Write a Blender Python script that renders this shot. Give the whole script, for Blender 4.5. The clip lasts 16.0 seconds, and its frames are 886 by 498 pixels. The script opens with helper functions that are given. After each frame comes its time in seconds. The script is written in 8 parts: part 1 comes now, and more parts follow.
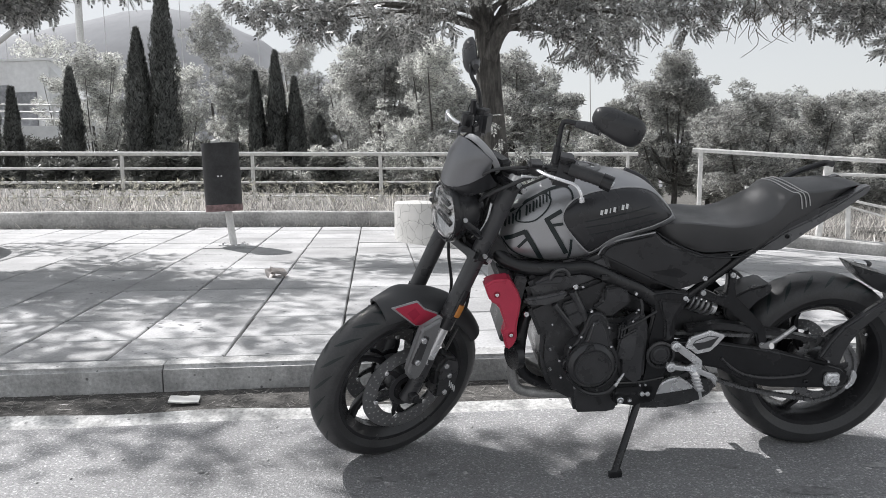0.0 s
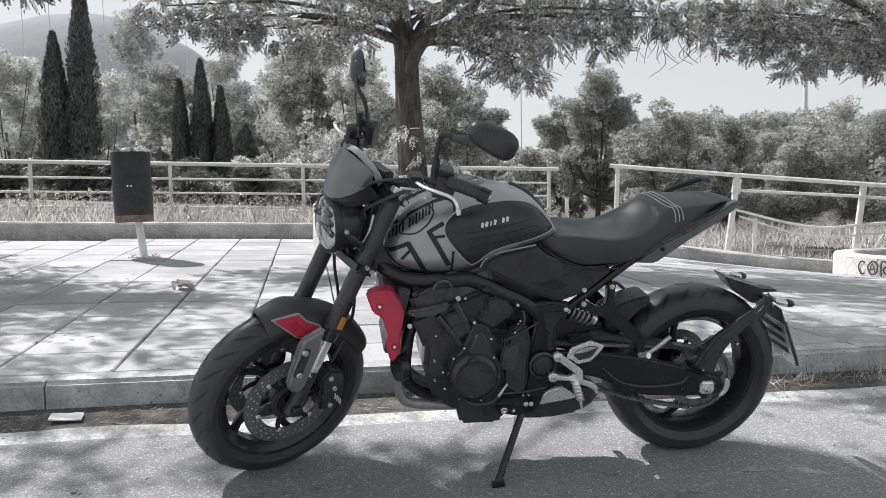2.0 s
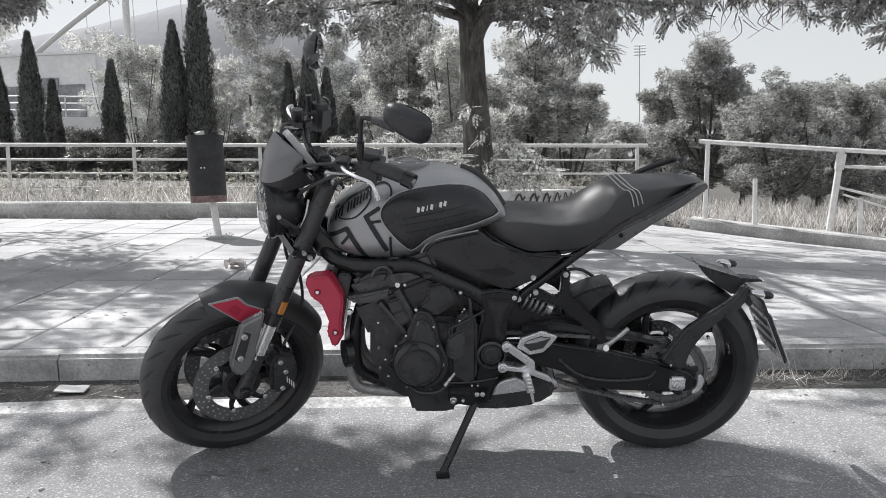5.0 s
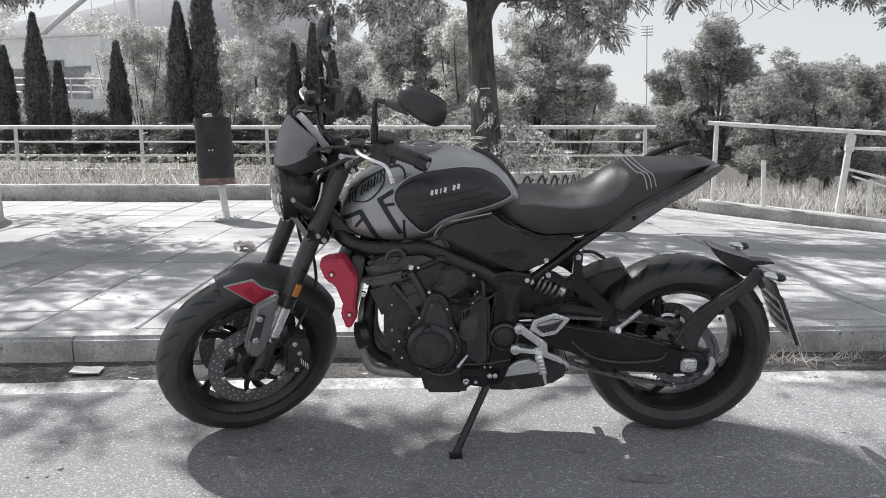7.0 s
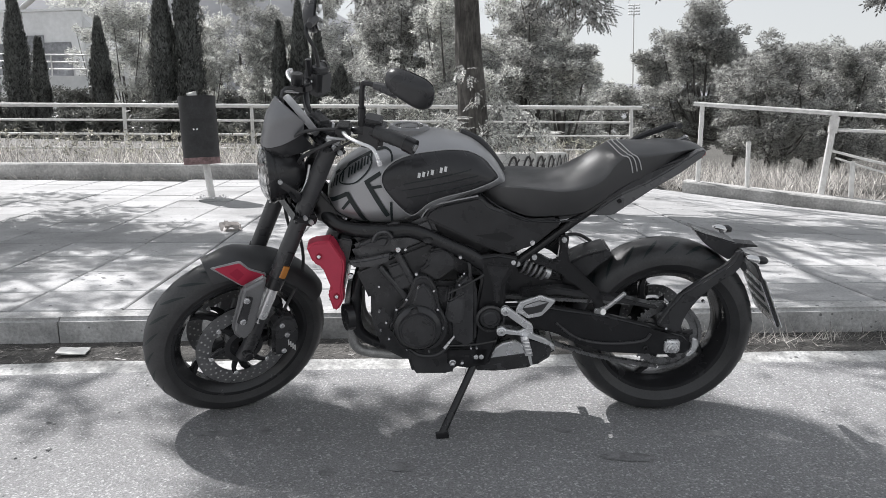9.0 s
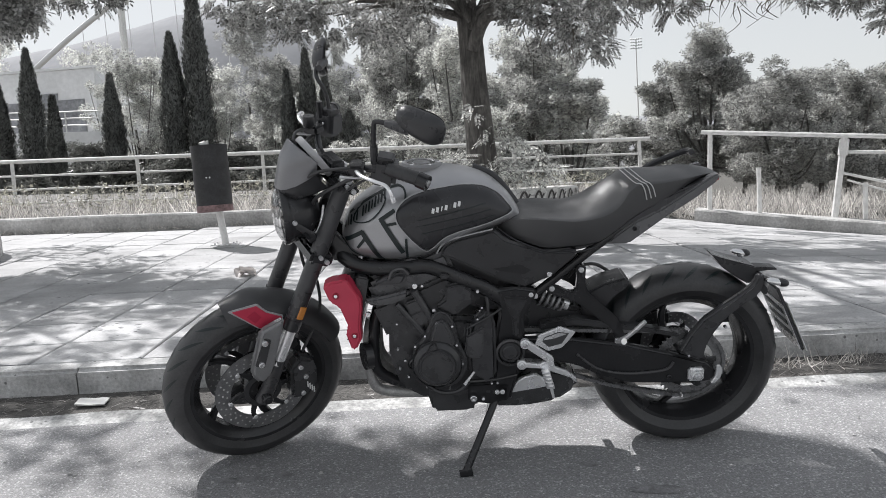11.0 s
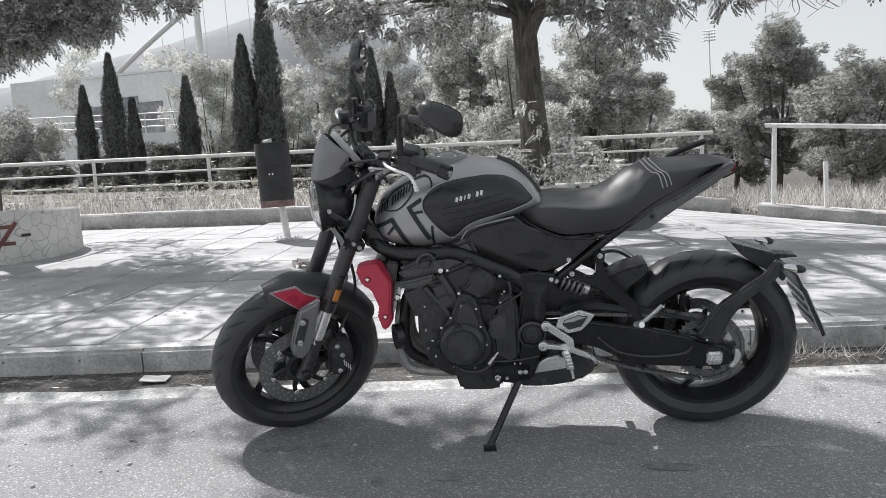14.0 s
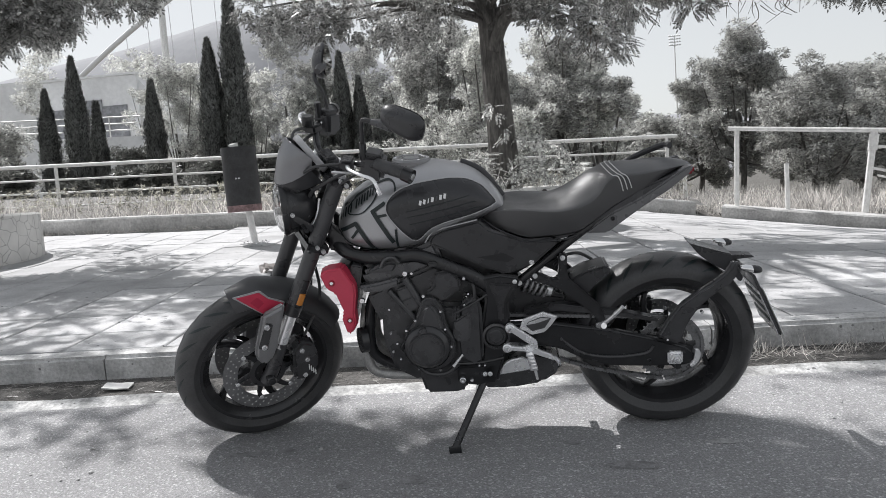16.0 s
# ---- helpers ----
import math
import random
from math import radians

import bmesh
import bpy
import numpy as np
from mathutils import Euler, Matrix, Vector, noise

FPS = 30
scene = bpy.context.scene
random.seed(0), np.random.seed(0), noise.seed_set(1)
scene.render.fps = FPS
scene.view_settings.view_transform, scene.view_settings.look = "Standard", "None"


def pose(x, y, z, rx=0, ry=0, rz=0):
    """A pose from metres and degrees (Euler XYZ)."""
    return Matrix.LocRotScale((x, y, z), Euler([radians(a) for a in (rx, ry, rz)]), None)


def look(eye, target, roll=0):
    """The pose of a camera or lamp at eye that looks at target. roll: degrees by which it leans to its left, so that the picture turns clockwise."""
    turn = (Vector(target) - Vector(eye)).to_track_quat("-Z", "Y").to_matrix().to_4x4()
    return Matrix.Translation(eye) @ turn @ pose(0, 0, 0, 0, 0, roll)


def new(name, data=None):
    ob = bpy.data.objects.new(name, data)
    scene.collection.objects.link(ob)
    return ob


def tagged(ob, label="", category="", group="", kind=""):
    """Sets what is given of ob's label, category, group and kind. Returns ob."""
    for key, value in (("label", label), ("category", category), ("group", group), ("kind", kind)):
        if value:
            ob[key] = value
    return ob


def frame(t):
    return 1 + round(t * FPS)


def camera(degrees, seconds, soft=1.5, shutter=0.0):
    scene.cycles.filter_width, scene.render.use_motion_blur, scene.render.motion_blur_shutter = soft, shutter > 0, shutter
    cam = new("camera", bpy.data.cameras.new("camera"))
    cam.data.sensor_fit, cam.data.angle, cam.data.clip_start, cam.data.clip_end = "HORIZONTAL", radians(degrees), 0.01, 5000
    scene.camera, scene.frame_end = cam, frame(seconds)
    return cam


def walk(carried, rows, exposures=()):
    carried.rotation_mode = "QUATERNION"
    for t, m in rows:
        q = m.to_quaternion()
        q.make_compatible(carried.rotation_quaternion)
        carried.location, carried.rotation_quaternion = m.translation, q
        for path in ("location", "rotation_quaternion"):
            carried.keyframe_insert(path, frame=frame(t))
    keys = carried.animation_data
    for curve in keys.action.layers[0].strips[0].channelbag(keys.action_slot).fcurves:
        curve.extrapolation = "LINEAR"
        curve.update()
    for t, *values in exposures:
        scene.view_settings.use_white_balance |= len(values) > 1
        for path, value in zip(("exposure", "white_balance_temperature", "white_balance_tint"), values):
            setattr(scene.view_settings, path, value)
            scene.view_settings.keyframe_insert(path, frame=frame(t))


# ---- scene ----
cam = camera(60.9, 16.0, 0.7)
# The road plane is the plan's z = 0; LEVEL tips the plan so that posts and walls stand plumb.
LEVEL = pose(0, 0, 0, 3.22, 1.19, 0)
# the street, drawn in on the middle of the walk so that the tyres stand on it
SITE = LEVEL @ pose(0.0214, 0.0099, 0.0255) @ Matrix.Scale(0.977, 4)
PATH = [
    (0, (0.224, 0.396, 1.099), (0.136, 2.376, 0.832), -0.4),
    (0.5, (0.219, 0.395, 1.102), (0.145, 2.377, 0.845), -0.1),
    (1, (0.237, 0.394, 1.108), (0.203, 2.379, 0.861), 0.1),
    (1.5, (0.278, 0.386, 1.115), (0.307, 2.372, 0.879), 0.3),
    (2, (0.383, 0.391, 1.096), (0.472, 2.376, 0.863), 0.4),
    (2.5, (0.563, 0.473, 1.098), (0.667, 2.456, 0.863), 0.6),
    (3, (0.687, 0.527, 1.101), (0.74, 2.511, 0.86), 0.7),
    (3.5, (0.855, 0.545, 1.114), (0.802, 2.528, 0.859), 0.8),
    (4, (0.965, 0.491, 1.12), (0.806, 2.467, 0.852), 0.5),
    (4.2, (0.96, 0.487, 1.111), (0.776, 2.46, 0.84), 0.3),
    (6.5, (0.913, 0.455, 1.115), (0.682, 2.414, 0.781), -0.7),
    (7, (0.912, 0.465, 1.115), (0.681, 2.423, 0.777), -0.5),
    (7.5, (0.913, 0.46, 1.117), (0.696, 2.418, 0.771), -0.2),
    (8, (0.922, 0.457, 1.133), (0.723, 2.414, 0.769), -0.1),
    (8.5, (0.917, 0.451, 1.129), (0.725, 2.404, 0.741), -0.1),
    (8.7, (0.914, 0.452, 1.128), (0.722, 2.403, 0.733), -0.1),
    (11, (0.899, 0.457, 1.113), (0.673, 2.423, 0.824), -2.6),
    (11.5, (0.901, 0.461, 1.114), (0.666, 2.428, 0.843), -2.9),
    (12, (0.877, 0.429, 1.099), (0.608, 2.393, 0.832), -3.1),
    (12.5, (0.964, 0.413, 1.104), (0.643, 2.368, 0.834), -3.2),
    (13, (1.038, 0.347, 1.101), (0.665, 2.293, 0.826), -3.2),
    (13.5, (1.053, 0.33, 1.094), (0.652, 2.269, 0.811), -3.2),
    (14, (1.057, 0.326, 1.092), (0.655, 2.264, 0.805), -3.2),
    (14.5, (1.069, 0.322, 1.092), (0.687, 2.264, 0.805), -3.2),
    (15, (1.074, 0.319, 1.093), (0.715, 2.266, 0.808), -3.3),
    (15.5, (1.079, 0.316, 1.09), (0.74, 2.267, 0.81), -3.4),
    (16, (1.081, 0.318, 1.091), (0.756, 2.271, 0.809), -3.3),
]
walk(cam, [(t, LEVEL @ look(eye, target, roll)) for t, eye, target, roll in PATH])

# ---- light ----
SUN_AZ, SUN_EL = math.atan2(0.645, -0.765), radians(52)
world = bpy.data.worlds.new("sky")
scene.world = world
world.use_nodes = True
wn, wl = world.node_tree.nodes, world.node_tree.links
sky = wn.new("ShaderNodeTexSky")
sky.sky_type, sky.sun_disc = "NISHITA", False
sky.sun_elevation, sky.sun_rotation = SUN_EL, math.pi / 2 - SUN_AZ
sky.air_density, sky.dust_density, sky.ozone_density = 1.0, 0.5, 1.0
grey = wn.new("ShaderNodeHueSaturation")
grey.inputs["Saturation"].default_value, grey.inputs["Value"].default_value = 0.30, 1.57
even = wn.new("ShaderNodeGamma")  # thin high haze: horizon and zenith nearer to each other
even.inputs["Gamma"].default_value = 0.45
wl.new(sky.outputs[0], even.inputs["Color"])
wl.new(even.outputs[0], grey.inputs["Color"])
wl.new(grey.outputs[0], wn["Background"].inputs["Color"])
wn["Background"].inputs["Strength"].default_value = 0.105
sun = new("sun", bpy.data.lights.new("sun", "SUN"))
sun.data.energy, sun.data.angle, sun.data.color = 2.8, radians(0.6), (1.0, 0.985, 0.985)
sun.matrix_world = look(Vector((math.cos(SUN_AZ) * math.cos(SUN_EL), math.sin(SUN_AZ) * math.cos(SUN_EL), math.sin(SUN_EL))) * 60, (0, 0, 0))
scene.view_settings.exposure = 1.06


# ---- materials ----
def nodes_of(name):
    m = bpy.data.materials.new(name)
    m.use_nodes = True
    return m, m.node_tree.nodes, m.node_tree.links, m.node_tree.nodes["Principled BSDF"]


def noise_node(n, l, vec, scale, detail=4.0, rough=0.6):
    t = n.new("ShaderNodeTexNoise")
    t.inputs["Scale"].default_value, t.inputs["Detail"].default_value, t.inputs["Roughness"].default_value = scale, detail, rough
    l.new(vec, t.inputs["Vector"])
    return t.outputs["Fac"]


def mapped(n, l, fac, a, b, lo, hi):
    r = n.new("ShaderNodeMapRange")
    for i, v in enumerate((a, b, lo, hi)):
        r.inputs[i + 1].default_value = v
    l.new(fac, r.inputs[0])
    return r.outputs[0]


def math_node(n, l, op, a, b):
    m = n.new("ShaderNodeMath")
    m.operation = op
    for i, v in enumerate((a, b)):
        if isinstance(v, (int, float)):
            m.inputs[i].default_value = v
        else:
            l.new(v, m.inputs[i])
    return m.outputs[0]


def tinted(n, l, color, fac):
    """The colour times a factor."""
    m = n.new("ShaderNodeMix")
    m.data_type, m.blend_type = "RGBA", "MULTIPLY"
    m.inputs[0].default_value = 1.0
    m.inputs[6].default_value = (*color, 1)
    c = n.new("ShaderNodeCombineColor")
    for i in range(3):
        l.new(fac, c.inputs[i])
    l.new(c.outputs[0], m.inputs[7])
    return m.outputs[2]


def surface(name, color, rough=0.6, metal=0.0, var=0.2, coarse=6.0, fine=60.0, bump=0.15, depth=0.002, pits=0.0, rnd=0.0, spec=0.5, coat=0.0, rvar=0.1):
    """Principled surface with stains, grain and relief in metres."""
    m, n, l, p = nodes_of(name)
    g = n.new("ShaderNodeNewGeometry")
    a = noise_node(n, l, g.outputs["Position"], coarse)
    b = noise_node(n, l, g.outputs["Position"], fine, 3.0)
    f = math_node(n, l, "MULTIPLY", mapped(n, l, a, 0.3, 0.7, 1 - var, 1 + var), mapped(n, l, b, 0.3, 0.7, 1 - var * 0.6, 1 + var * 0.6))
    if pits:
        v = n.new("ShaderNodeTexVoronoi")
        v.inputs["Scale"].default_value = pits
        l.new(g.outputs["Position"], v.inputs["Vector"])
        holes = math_node(n, l, "ADD", v.outputs["Distance"], mapped(n, l, a, 0.35, 0.65, 0.14, -0.05))
        f = math_node(n, l, "MULTIPLY", f, mapped(n, l, holes, 0.10, 0.16, 0.35, 1.0))
    if rnd:
        o = n.new("ShaderNodeObjectInfo")
        f = math_node(n, l, "MULTIPLY", f, mapped(n, l, o.outputs["Random"], 0, 1, 1 - rnd, 1 + rnd))
    l.new(tinted(n, l, color, f), p.inputs["Base Color"])
    l.new(mapped(n, l, a, 0.3, 0.7, max(rough - rvar, 0.02), min(rough + rvar, 1)), p.inputs["Roughness"])
    p.inputs["Metallic"].default_value = metal
    p.inputs["Specular IOR Level"].default_value = spec
    p.inputs["Coat Weight"].default_value = coat
    p.inputs["Coat Roughness"].default_value = 0.12
    if bump:
        k = n.new("ShaderNodeBump")
        k.inputs["Strength"].default_value, k.inputs["Distance"].default_value = bump, depth
        l.new(b, k.inputs["Height"])
        l.new(k.outputs[0], p.inputs["Normal"])
    return m


def leafy(name, color, glow=0.45, rough=0.36):
    """Thin leaves that let some light through; each leaf its own shade."""
    m, n, l, p = nodes_of(name)
    g = n.new("ShaderNodeNewGeometry")
    f = mapped(n, l, g.outputs["Random Per Island"], 0, 1, 0.25, 1.9)
    big = mapped(n, l, noise_node(n, l, g.outputs["Position"], 0.9, 2.0), 0.3, 0.7, 0.75, 1.25)
    c = tinted(n, l, color, math_node(n, l, "MULTIPLY", f, big))
    l.new(c, p.inputs["Base Color"])
    p.inputs["Roughness"].default_value = rough
    t = n.new("ShaderNodeBsdfTranslucent")
    l.new(c, t.inputs["Color"])
    x = n.new("ShaderNodeMixShader")
    x.inputs[0].default_value = glow
    l.new(p.outputs[0], x.inputs[1])
    l.new(t.outputs[0], x.inputs[2])
    l.new(x.outputs[0], n["Material Output"].inputs["Surface"])
    return m


def asphalt_material():
    m, n, l, p = nodes_of("worn_asphalt")
    g = n.new("ShaderNodeNewGeometry")
    v = n.new("ShaderNodeTexVoronoi")
    v.inputs["Scale"].default_value = 165
    l.new(g.outputs["Position"], v.inputs["Vector"])
    sep = n.new("ShaderNodeSeparateColor")
    l.new(v.outputs["Color"], sep.inputs[0])
    stone = mapped(n, l, sep.outputs[0], 0.80, 1.0, 0.92, 1.75)
    patch = mapped(n, l, noise_node(n, l, g.outputs["Position"], 0.8, 5.0), 0.3, 0.7, 0.78, 1.25)
    grain = mapped(n, l, noise_node(n, l, g.outputs["Position"], 150, 3.0), 0.3, 0.7, 0.66, 1.34)
    f = math_node(n, l, "MULTIPLY", math_node(n, l, "MULTIPLY", stone, patch), grain)
    l.new(tinted(n, l, (0.298, 0.297, 0.301), f), p.inputs["Base Color"])
    p.inputs["Roughness"].default_value = 0.85
    k = n.new("ShaderNodeBump")
    k.inputs["Strength"].default_value, k.inputs["Distance"].default_value = 0.7, 0.004
    l.new(math_node(n, l, "ADD", v.outputs["Distance"], grain), k.inputs["Height"])
    l.new(k.outputs[0], p.inputs["Normal"])
    return m


def crazed_material():
    """White-washed drum clad in broken stone: dark joints between irregular pieces."""
    m, n, l, p = nodes_of("whitewashed_crazy_paving")
    g = n.new("ShaderNodeTexCoord")
    w = n.new("ShaderNodeTexNoise")
    w.inputs["Scale"].default_value = 6
    l.new(g.outputs["Object"], w.inputs["Vector"])
    mix = n.new("ShaderNodeMix")
    mix.data_type = "VECTOR"
    mix.inputs[0].default_value = 0.06
    l.new(g.outputs["Object"], mix.inputs[4])
    l.new(w.outputs["Color"], mix.inputs[5])
    v = n.new("ShaderNodeTexVoronoi")
    v.feature = "DISTANCE_TO_EDGE"
    v.inputs["Scale"].default_value = 8.0
    l.new(mix.outputs[1], v.inputs["Vector"])
    joint = mapped(n, l, v.outputs["Distance"], 0.006, 0.022, 0.48, 1.0)
    stain = mapped(n, l, noise_node(n, l, g.outputs["Object"], 3.0), 0.3, 0.7, 0.85, 1.1)
    l.new(tinted(n, l, (0.66, 0.65, 0.63), math_node(n, l, "MULTIPLY", joint, stain)), p.inputs["Base Color"])
    p.inputs["Roughness"].default_value = 0.85
    k = n.new("ShaderNodeBump")
    k.inputs["Strength"].default_value, k.inputs["Distance"].default_value = 0.6, 0.012
    l.new(joint, k.inputs["Height"])
    l.new(k.outputs[0], p.inputs["Normal"])
    return m


def bark_material():
    """Grey bark split into long upright ridges."""
    m, n, l, p = nodes_of("furrowed_grey_bark")
    g = n.new("ShaderNodeNewGeometry")
    k = n.new("ShaderNodeVectorMath")
    k.operation = "MULTIPLY"
    k.inputs[1].default_value = (1, 1, 0.13)
    l.new(g.outputs["Position"], k.inputs[0])
    ridge = noise_node(n, l, k.outputs[0], 34, 5.0, 0.65)
    scar = noise_node(n, l, g.outputs["Position"], 5, 4.0)
    f = math_node(n, l, "MULTIPLY", mapped(n, l, ridge, 0.36, 0.64, 0.55, 1.35), mapped(n, l, scar, 0.3, 0.7, 0.65, 1.4))
    l.new(tinted(n, l, (0.125, 0.118, 0.11), f), p.inputs["Base Color"])
    p.inputs["Roughness"].default_value = 0.92
    b = n.new("ShaderNodeBump")
    b.inputs["Strength"].default_value, b.inputs["Distance"].default_value = 1.0, 0.03
    l.new(ridge, b.inputs["Height"])
    l.new(b.outputs[0], p.inputs["Normal"])
    return m


ASPHALT = asphalt_material()
CRAZED = crazed_material()
SOIL = surface("dry_soil", (0.20, 0.195, 0.187), 0.95, var=0.4, coarse=3, fine=40, bump=0.8, depth=0.02)
VERGE = surface("trodden_verge_soil", (0.105, 0.10, 0.094), 0.95, var=0.5, coarse=8, fine=60, bump=0.9, depth=0.015)
EARTH = surface("leaf_litter_ground", (0.10, 0.095, 0.085), 0.95, var=0.45, coarse=1.2, fine=30, bump=0.8, depth=0.03)
CONCRETE = surface("weathered_concrete", (0.47, 0.465, 0.46), 0.9, var=0.28, coarse=5, fine=55, bump=0.45, depth=0.004, rnd=0.06)
GUTTER = surface("worn_gutter_concrete", (0.50, 0.497, 0.49), 0.9, var=0.5, coarse=9, fine=70, bump=0.6, depth=0.006, pits=20)
KERBSTONE = surface("pitted_kerb_concrete", (0.46, 0.458, 0.455), 0.9, var=0.34, coarse=6, fine=70, bump=0.7, depth=0.006, pits=21, rnd=0.07)
SLAB = surface("grey_paving_slab", (0.41, 0.409, 0.413), 0.85, var=0.24, coarse=2.2, fine=70, bump=0.4, depth=0.003, pits=14, rnd=0.14)
WALLC = surface("old_rendered_wall", (0.45, 0.445, 0.437), 0.92, var=0.35, coarse=2.5, fine=40, bump=0.5, depth=0.006)
WHITEPAINT = surface("chipped_white_paint", (0.74, 0.735, 0.72), 0.5, var=0.16, coarse=14, fine=120, bump=0.25, depth=0.001)
BINMETAL = surface("dull_black_bin_metal", (0.035, 0.035, 0.037), 0.55, 0.2, var=0.4, coarse=9, fine=80, bump=0.3)
RUST = surface("faded_red_paint", (0.20, 0.13, 0.13), 0.7, var=0.5, coarse=18, fine=90)
BARK = bark_material()
TWIG = surface("brown_twig", (0.12, 0.105, 0.09), 0.9, var=0.3)
LEAF = leafy("locust_leaf", (0.29, 0.29, 0.28), 0.44, 0.42)
LEAF_B = leafy("shrub_leaf", (0.44, 0.44, 0.424), 0.42, 0.48)
LEAF_C = leafy("grey_green_leaf", (0.58, 0.58, 0.558), 0.44, 0.45)
# hedge and cypress colours lifted to carry the pale haze over the background
LEAF_D = leafy("dark_hedge_leaf", (0.15, 0.152, 0.14), 0.35)
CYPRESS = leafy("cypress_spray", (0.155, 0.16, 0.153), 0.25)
STRAW = leafy("dry_grass", (0.55, 0.525, 0.50), 0.35)
STRAWDARK = leafy("trodden_straw", (0.19, 0.18, 0.168), 0.15)
PAPER = surface("white_card", (0.72, 0.72, 0.70), 0.7, var=0.08)
DEADLEAF = leafy("dead_leaf", (0.66, 0.62, 0.60), 0.3)
RUBBER = surface("tyre_rubber", (0.044, 0.044, 0.046), 0.42, var=0.25, coarse=12, fine=150, bump=0.25, depth=0.0008)
BLACK = surface("satin_black_paint", (0.024, 0.024, 0.026), 0.22, var=0.2, coarse=10, fine=200, bump=0.05, depth=0.0004, rnd=0.2)
MATBLACK = surface("grained_black_plastic", (0.047, 0.047, 0.050), 0.31, var=0.2, coarse=12, fine=420, bump=0.3, depth=0.0005, rnd=0.22)
CAST = surface("black_cast_metal", (0.078, 0.078, 0.081), 0.27, 0.45, var=0.25, coarse=14, fine=260, bump=0.35, depth=0.0006, rnd=0.3)
GUNMETAL = surface("matt_silver_tank_paint", (0.40, 0.40, 0.412), 0.34, 0.65, var=0.05, coarse=5, fine=300, bump=0.03, depth=0.0003, rvar=0.04)
SCREENPAINT = surface("dark_silver_screen_paint", (0.22, 0.22, 0.23), 0.30, 0.7, var=0.05, coarse=5, fine=300, bump=0.03, depth=0.0003, rvar=0.04)
DISCSTEEL = surface("heat_darkened_disc", (0.30, 0.30, 0.305), 0.34, 0.8, var=0.15, coarse=16, fine=220, bump=0.1, depth=0.0004)
DARKPAINT = surface("dark_graphite_paint", (0.036, 0.036, 0.039), 0.26, 0.2, var=0.08, coarse=5, fine=300, bump=0.03, depth=0.0003, rvar=0.04)
GREYPLASTIC = surface("grey_painted_plastic", (0.058, 0.058, 0.061), 0.5, 0.1, var=0.1, coarse=9, fine=260, bump=0.1, depth=0.0004)
SEATHIDE = surface("black_seat_vinyl", (0.036, 0.036, 0.038), 0.44, var=0.15, coarse=10, fine=350, bump=0.3, depth=0.0006, spec=1.0)
PIPING_AND_DAYLIGHT = surface("pale_piping_and_daylight", (0.55, 0.55, 0.55), 0.5, var=0.1)
CHAINSTEEL = surface("oily_chain_steel", (0.24, 0.24, 0.245), 0.32, 0.6, var=0.3, coarse=30, fine=200, bump=0.1, depth=0.0004)
ALLOY = surface("bare_alloy", (0.93, 0.93, 0.94), 0.24, 0.6, var=0.06, coarse=20, fine=200, bump=0.03, depth=0.0004)
STEEL = surface("brushed_steel", (0.72, 0.72, 0.73), 0.28, 0.6, var=0.15, coarse=16, fine=220, bump=0.1, depth=0.0004)
EXHAUST = surface("dulled_exhaust_steel", (0.42, 0.415, 0.41), 0.40, 0.4, var=0.3, coarse=16, fine=160, bump=0.1, depth=0.0005)
BOLTSTEEL = surface("bright_bolt_steel", (0.85, 0.85, 0.86), 0.16, 1.0, var=0.05, bump=0)
CHROME = surface("chrome", (0.8, 0.8, 0.8), 0.08, 1.0, var=0.03, bump=0)
RED = surface("crimson_paint", (0.53, 0.042, 0.086), 0.38, var=0.06, coarse=8, fine=240, bump=0.04, depth=0.0003, rvar=0.04)
SHADERED = surface("shaded_red_paint", (0.30, 0.006, 0.026), 0.38, var=0.06, bump=0.03)
MARKRED = surface("darker_crimson_mark", (0.42, 0.024, 0.062), 0.38, var=0.06, bump=0.03)
FORKGREY = surface("cast_fork_grey", (0.25, 0.25, 0.255), 0.42, 0.4, var=0.1, coarse=12, fine=260, bump=0.1, depth=0.0004)
TAILGREY = surface("satin_grey_tail_paint", (0.15, 0.15, 0.155), 0.28, 0.3, var=0.06, bump=0.03)
SILVERTRIM = surface("silver_trim_paint", (0.42, 0.42, 0.43), 0.5, 0.2, var=0.06, bump=0.03)
WHITEINK = surface("white_ink", (0.75, 0.75, 0.75), 0.5, var=0.05, bump=0)
BLACKINK = surface("black_ink", (0.008, 0.015, 0.016), 0.4, var=0.1, bump=0)
SPRAYINK = surface("grey_spray_paint", (0.06, 0.055, 0.055), 0.8, var=0.3, bump=0)
SPRAYRED = surface("brick_red_spray_paint", (0.16, 0.07, 0.065), 0.8, var=0.3, bump=0)
AMBER = surface("amber_lens", (0.55, 0.22, 0.05), 0.25, var=0.1, bump=0.05)
TAILRED = surface("red_tail_lens", (0.22, 0.01, 0.02), 0.2, var=0.1, bump=0.05)
CITYWALL = surface("far_pale_render", (0.84, 0.842, 0.848), 0.9, var=0.08, coarse=0.5, fine=4)
MURAL = surface("faded_grey_mural", (0.28, 0.285, 0.30), 0.9, var=0.4, coarse=1.2, fine=7)
# the distance haze is mixed into this pale bluish grey
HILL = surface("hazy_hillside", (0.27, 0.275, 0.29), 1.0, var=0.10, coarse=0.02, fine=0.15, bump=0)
STADIUM = surface("white_stadium_steel", (0.80, 0.80, 0.81), 0.6, var=0.04, coarse=0.2, fine=2, bump=0)
GLASS, gn, gl, gp = nodes_of("clear_lamp_glass")
gp.inputs["Transmission Weight"].default_value, gp.inputs["Roughness"].default_value, gp.inputs["IOR"].default_value = 1.0, 0.03, 1.45
MIRROR, mn, ml, mp = nodes_of("mirror_glass")
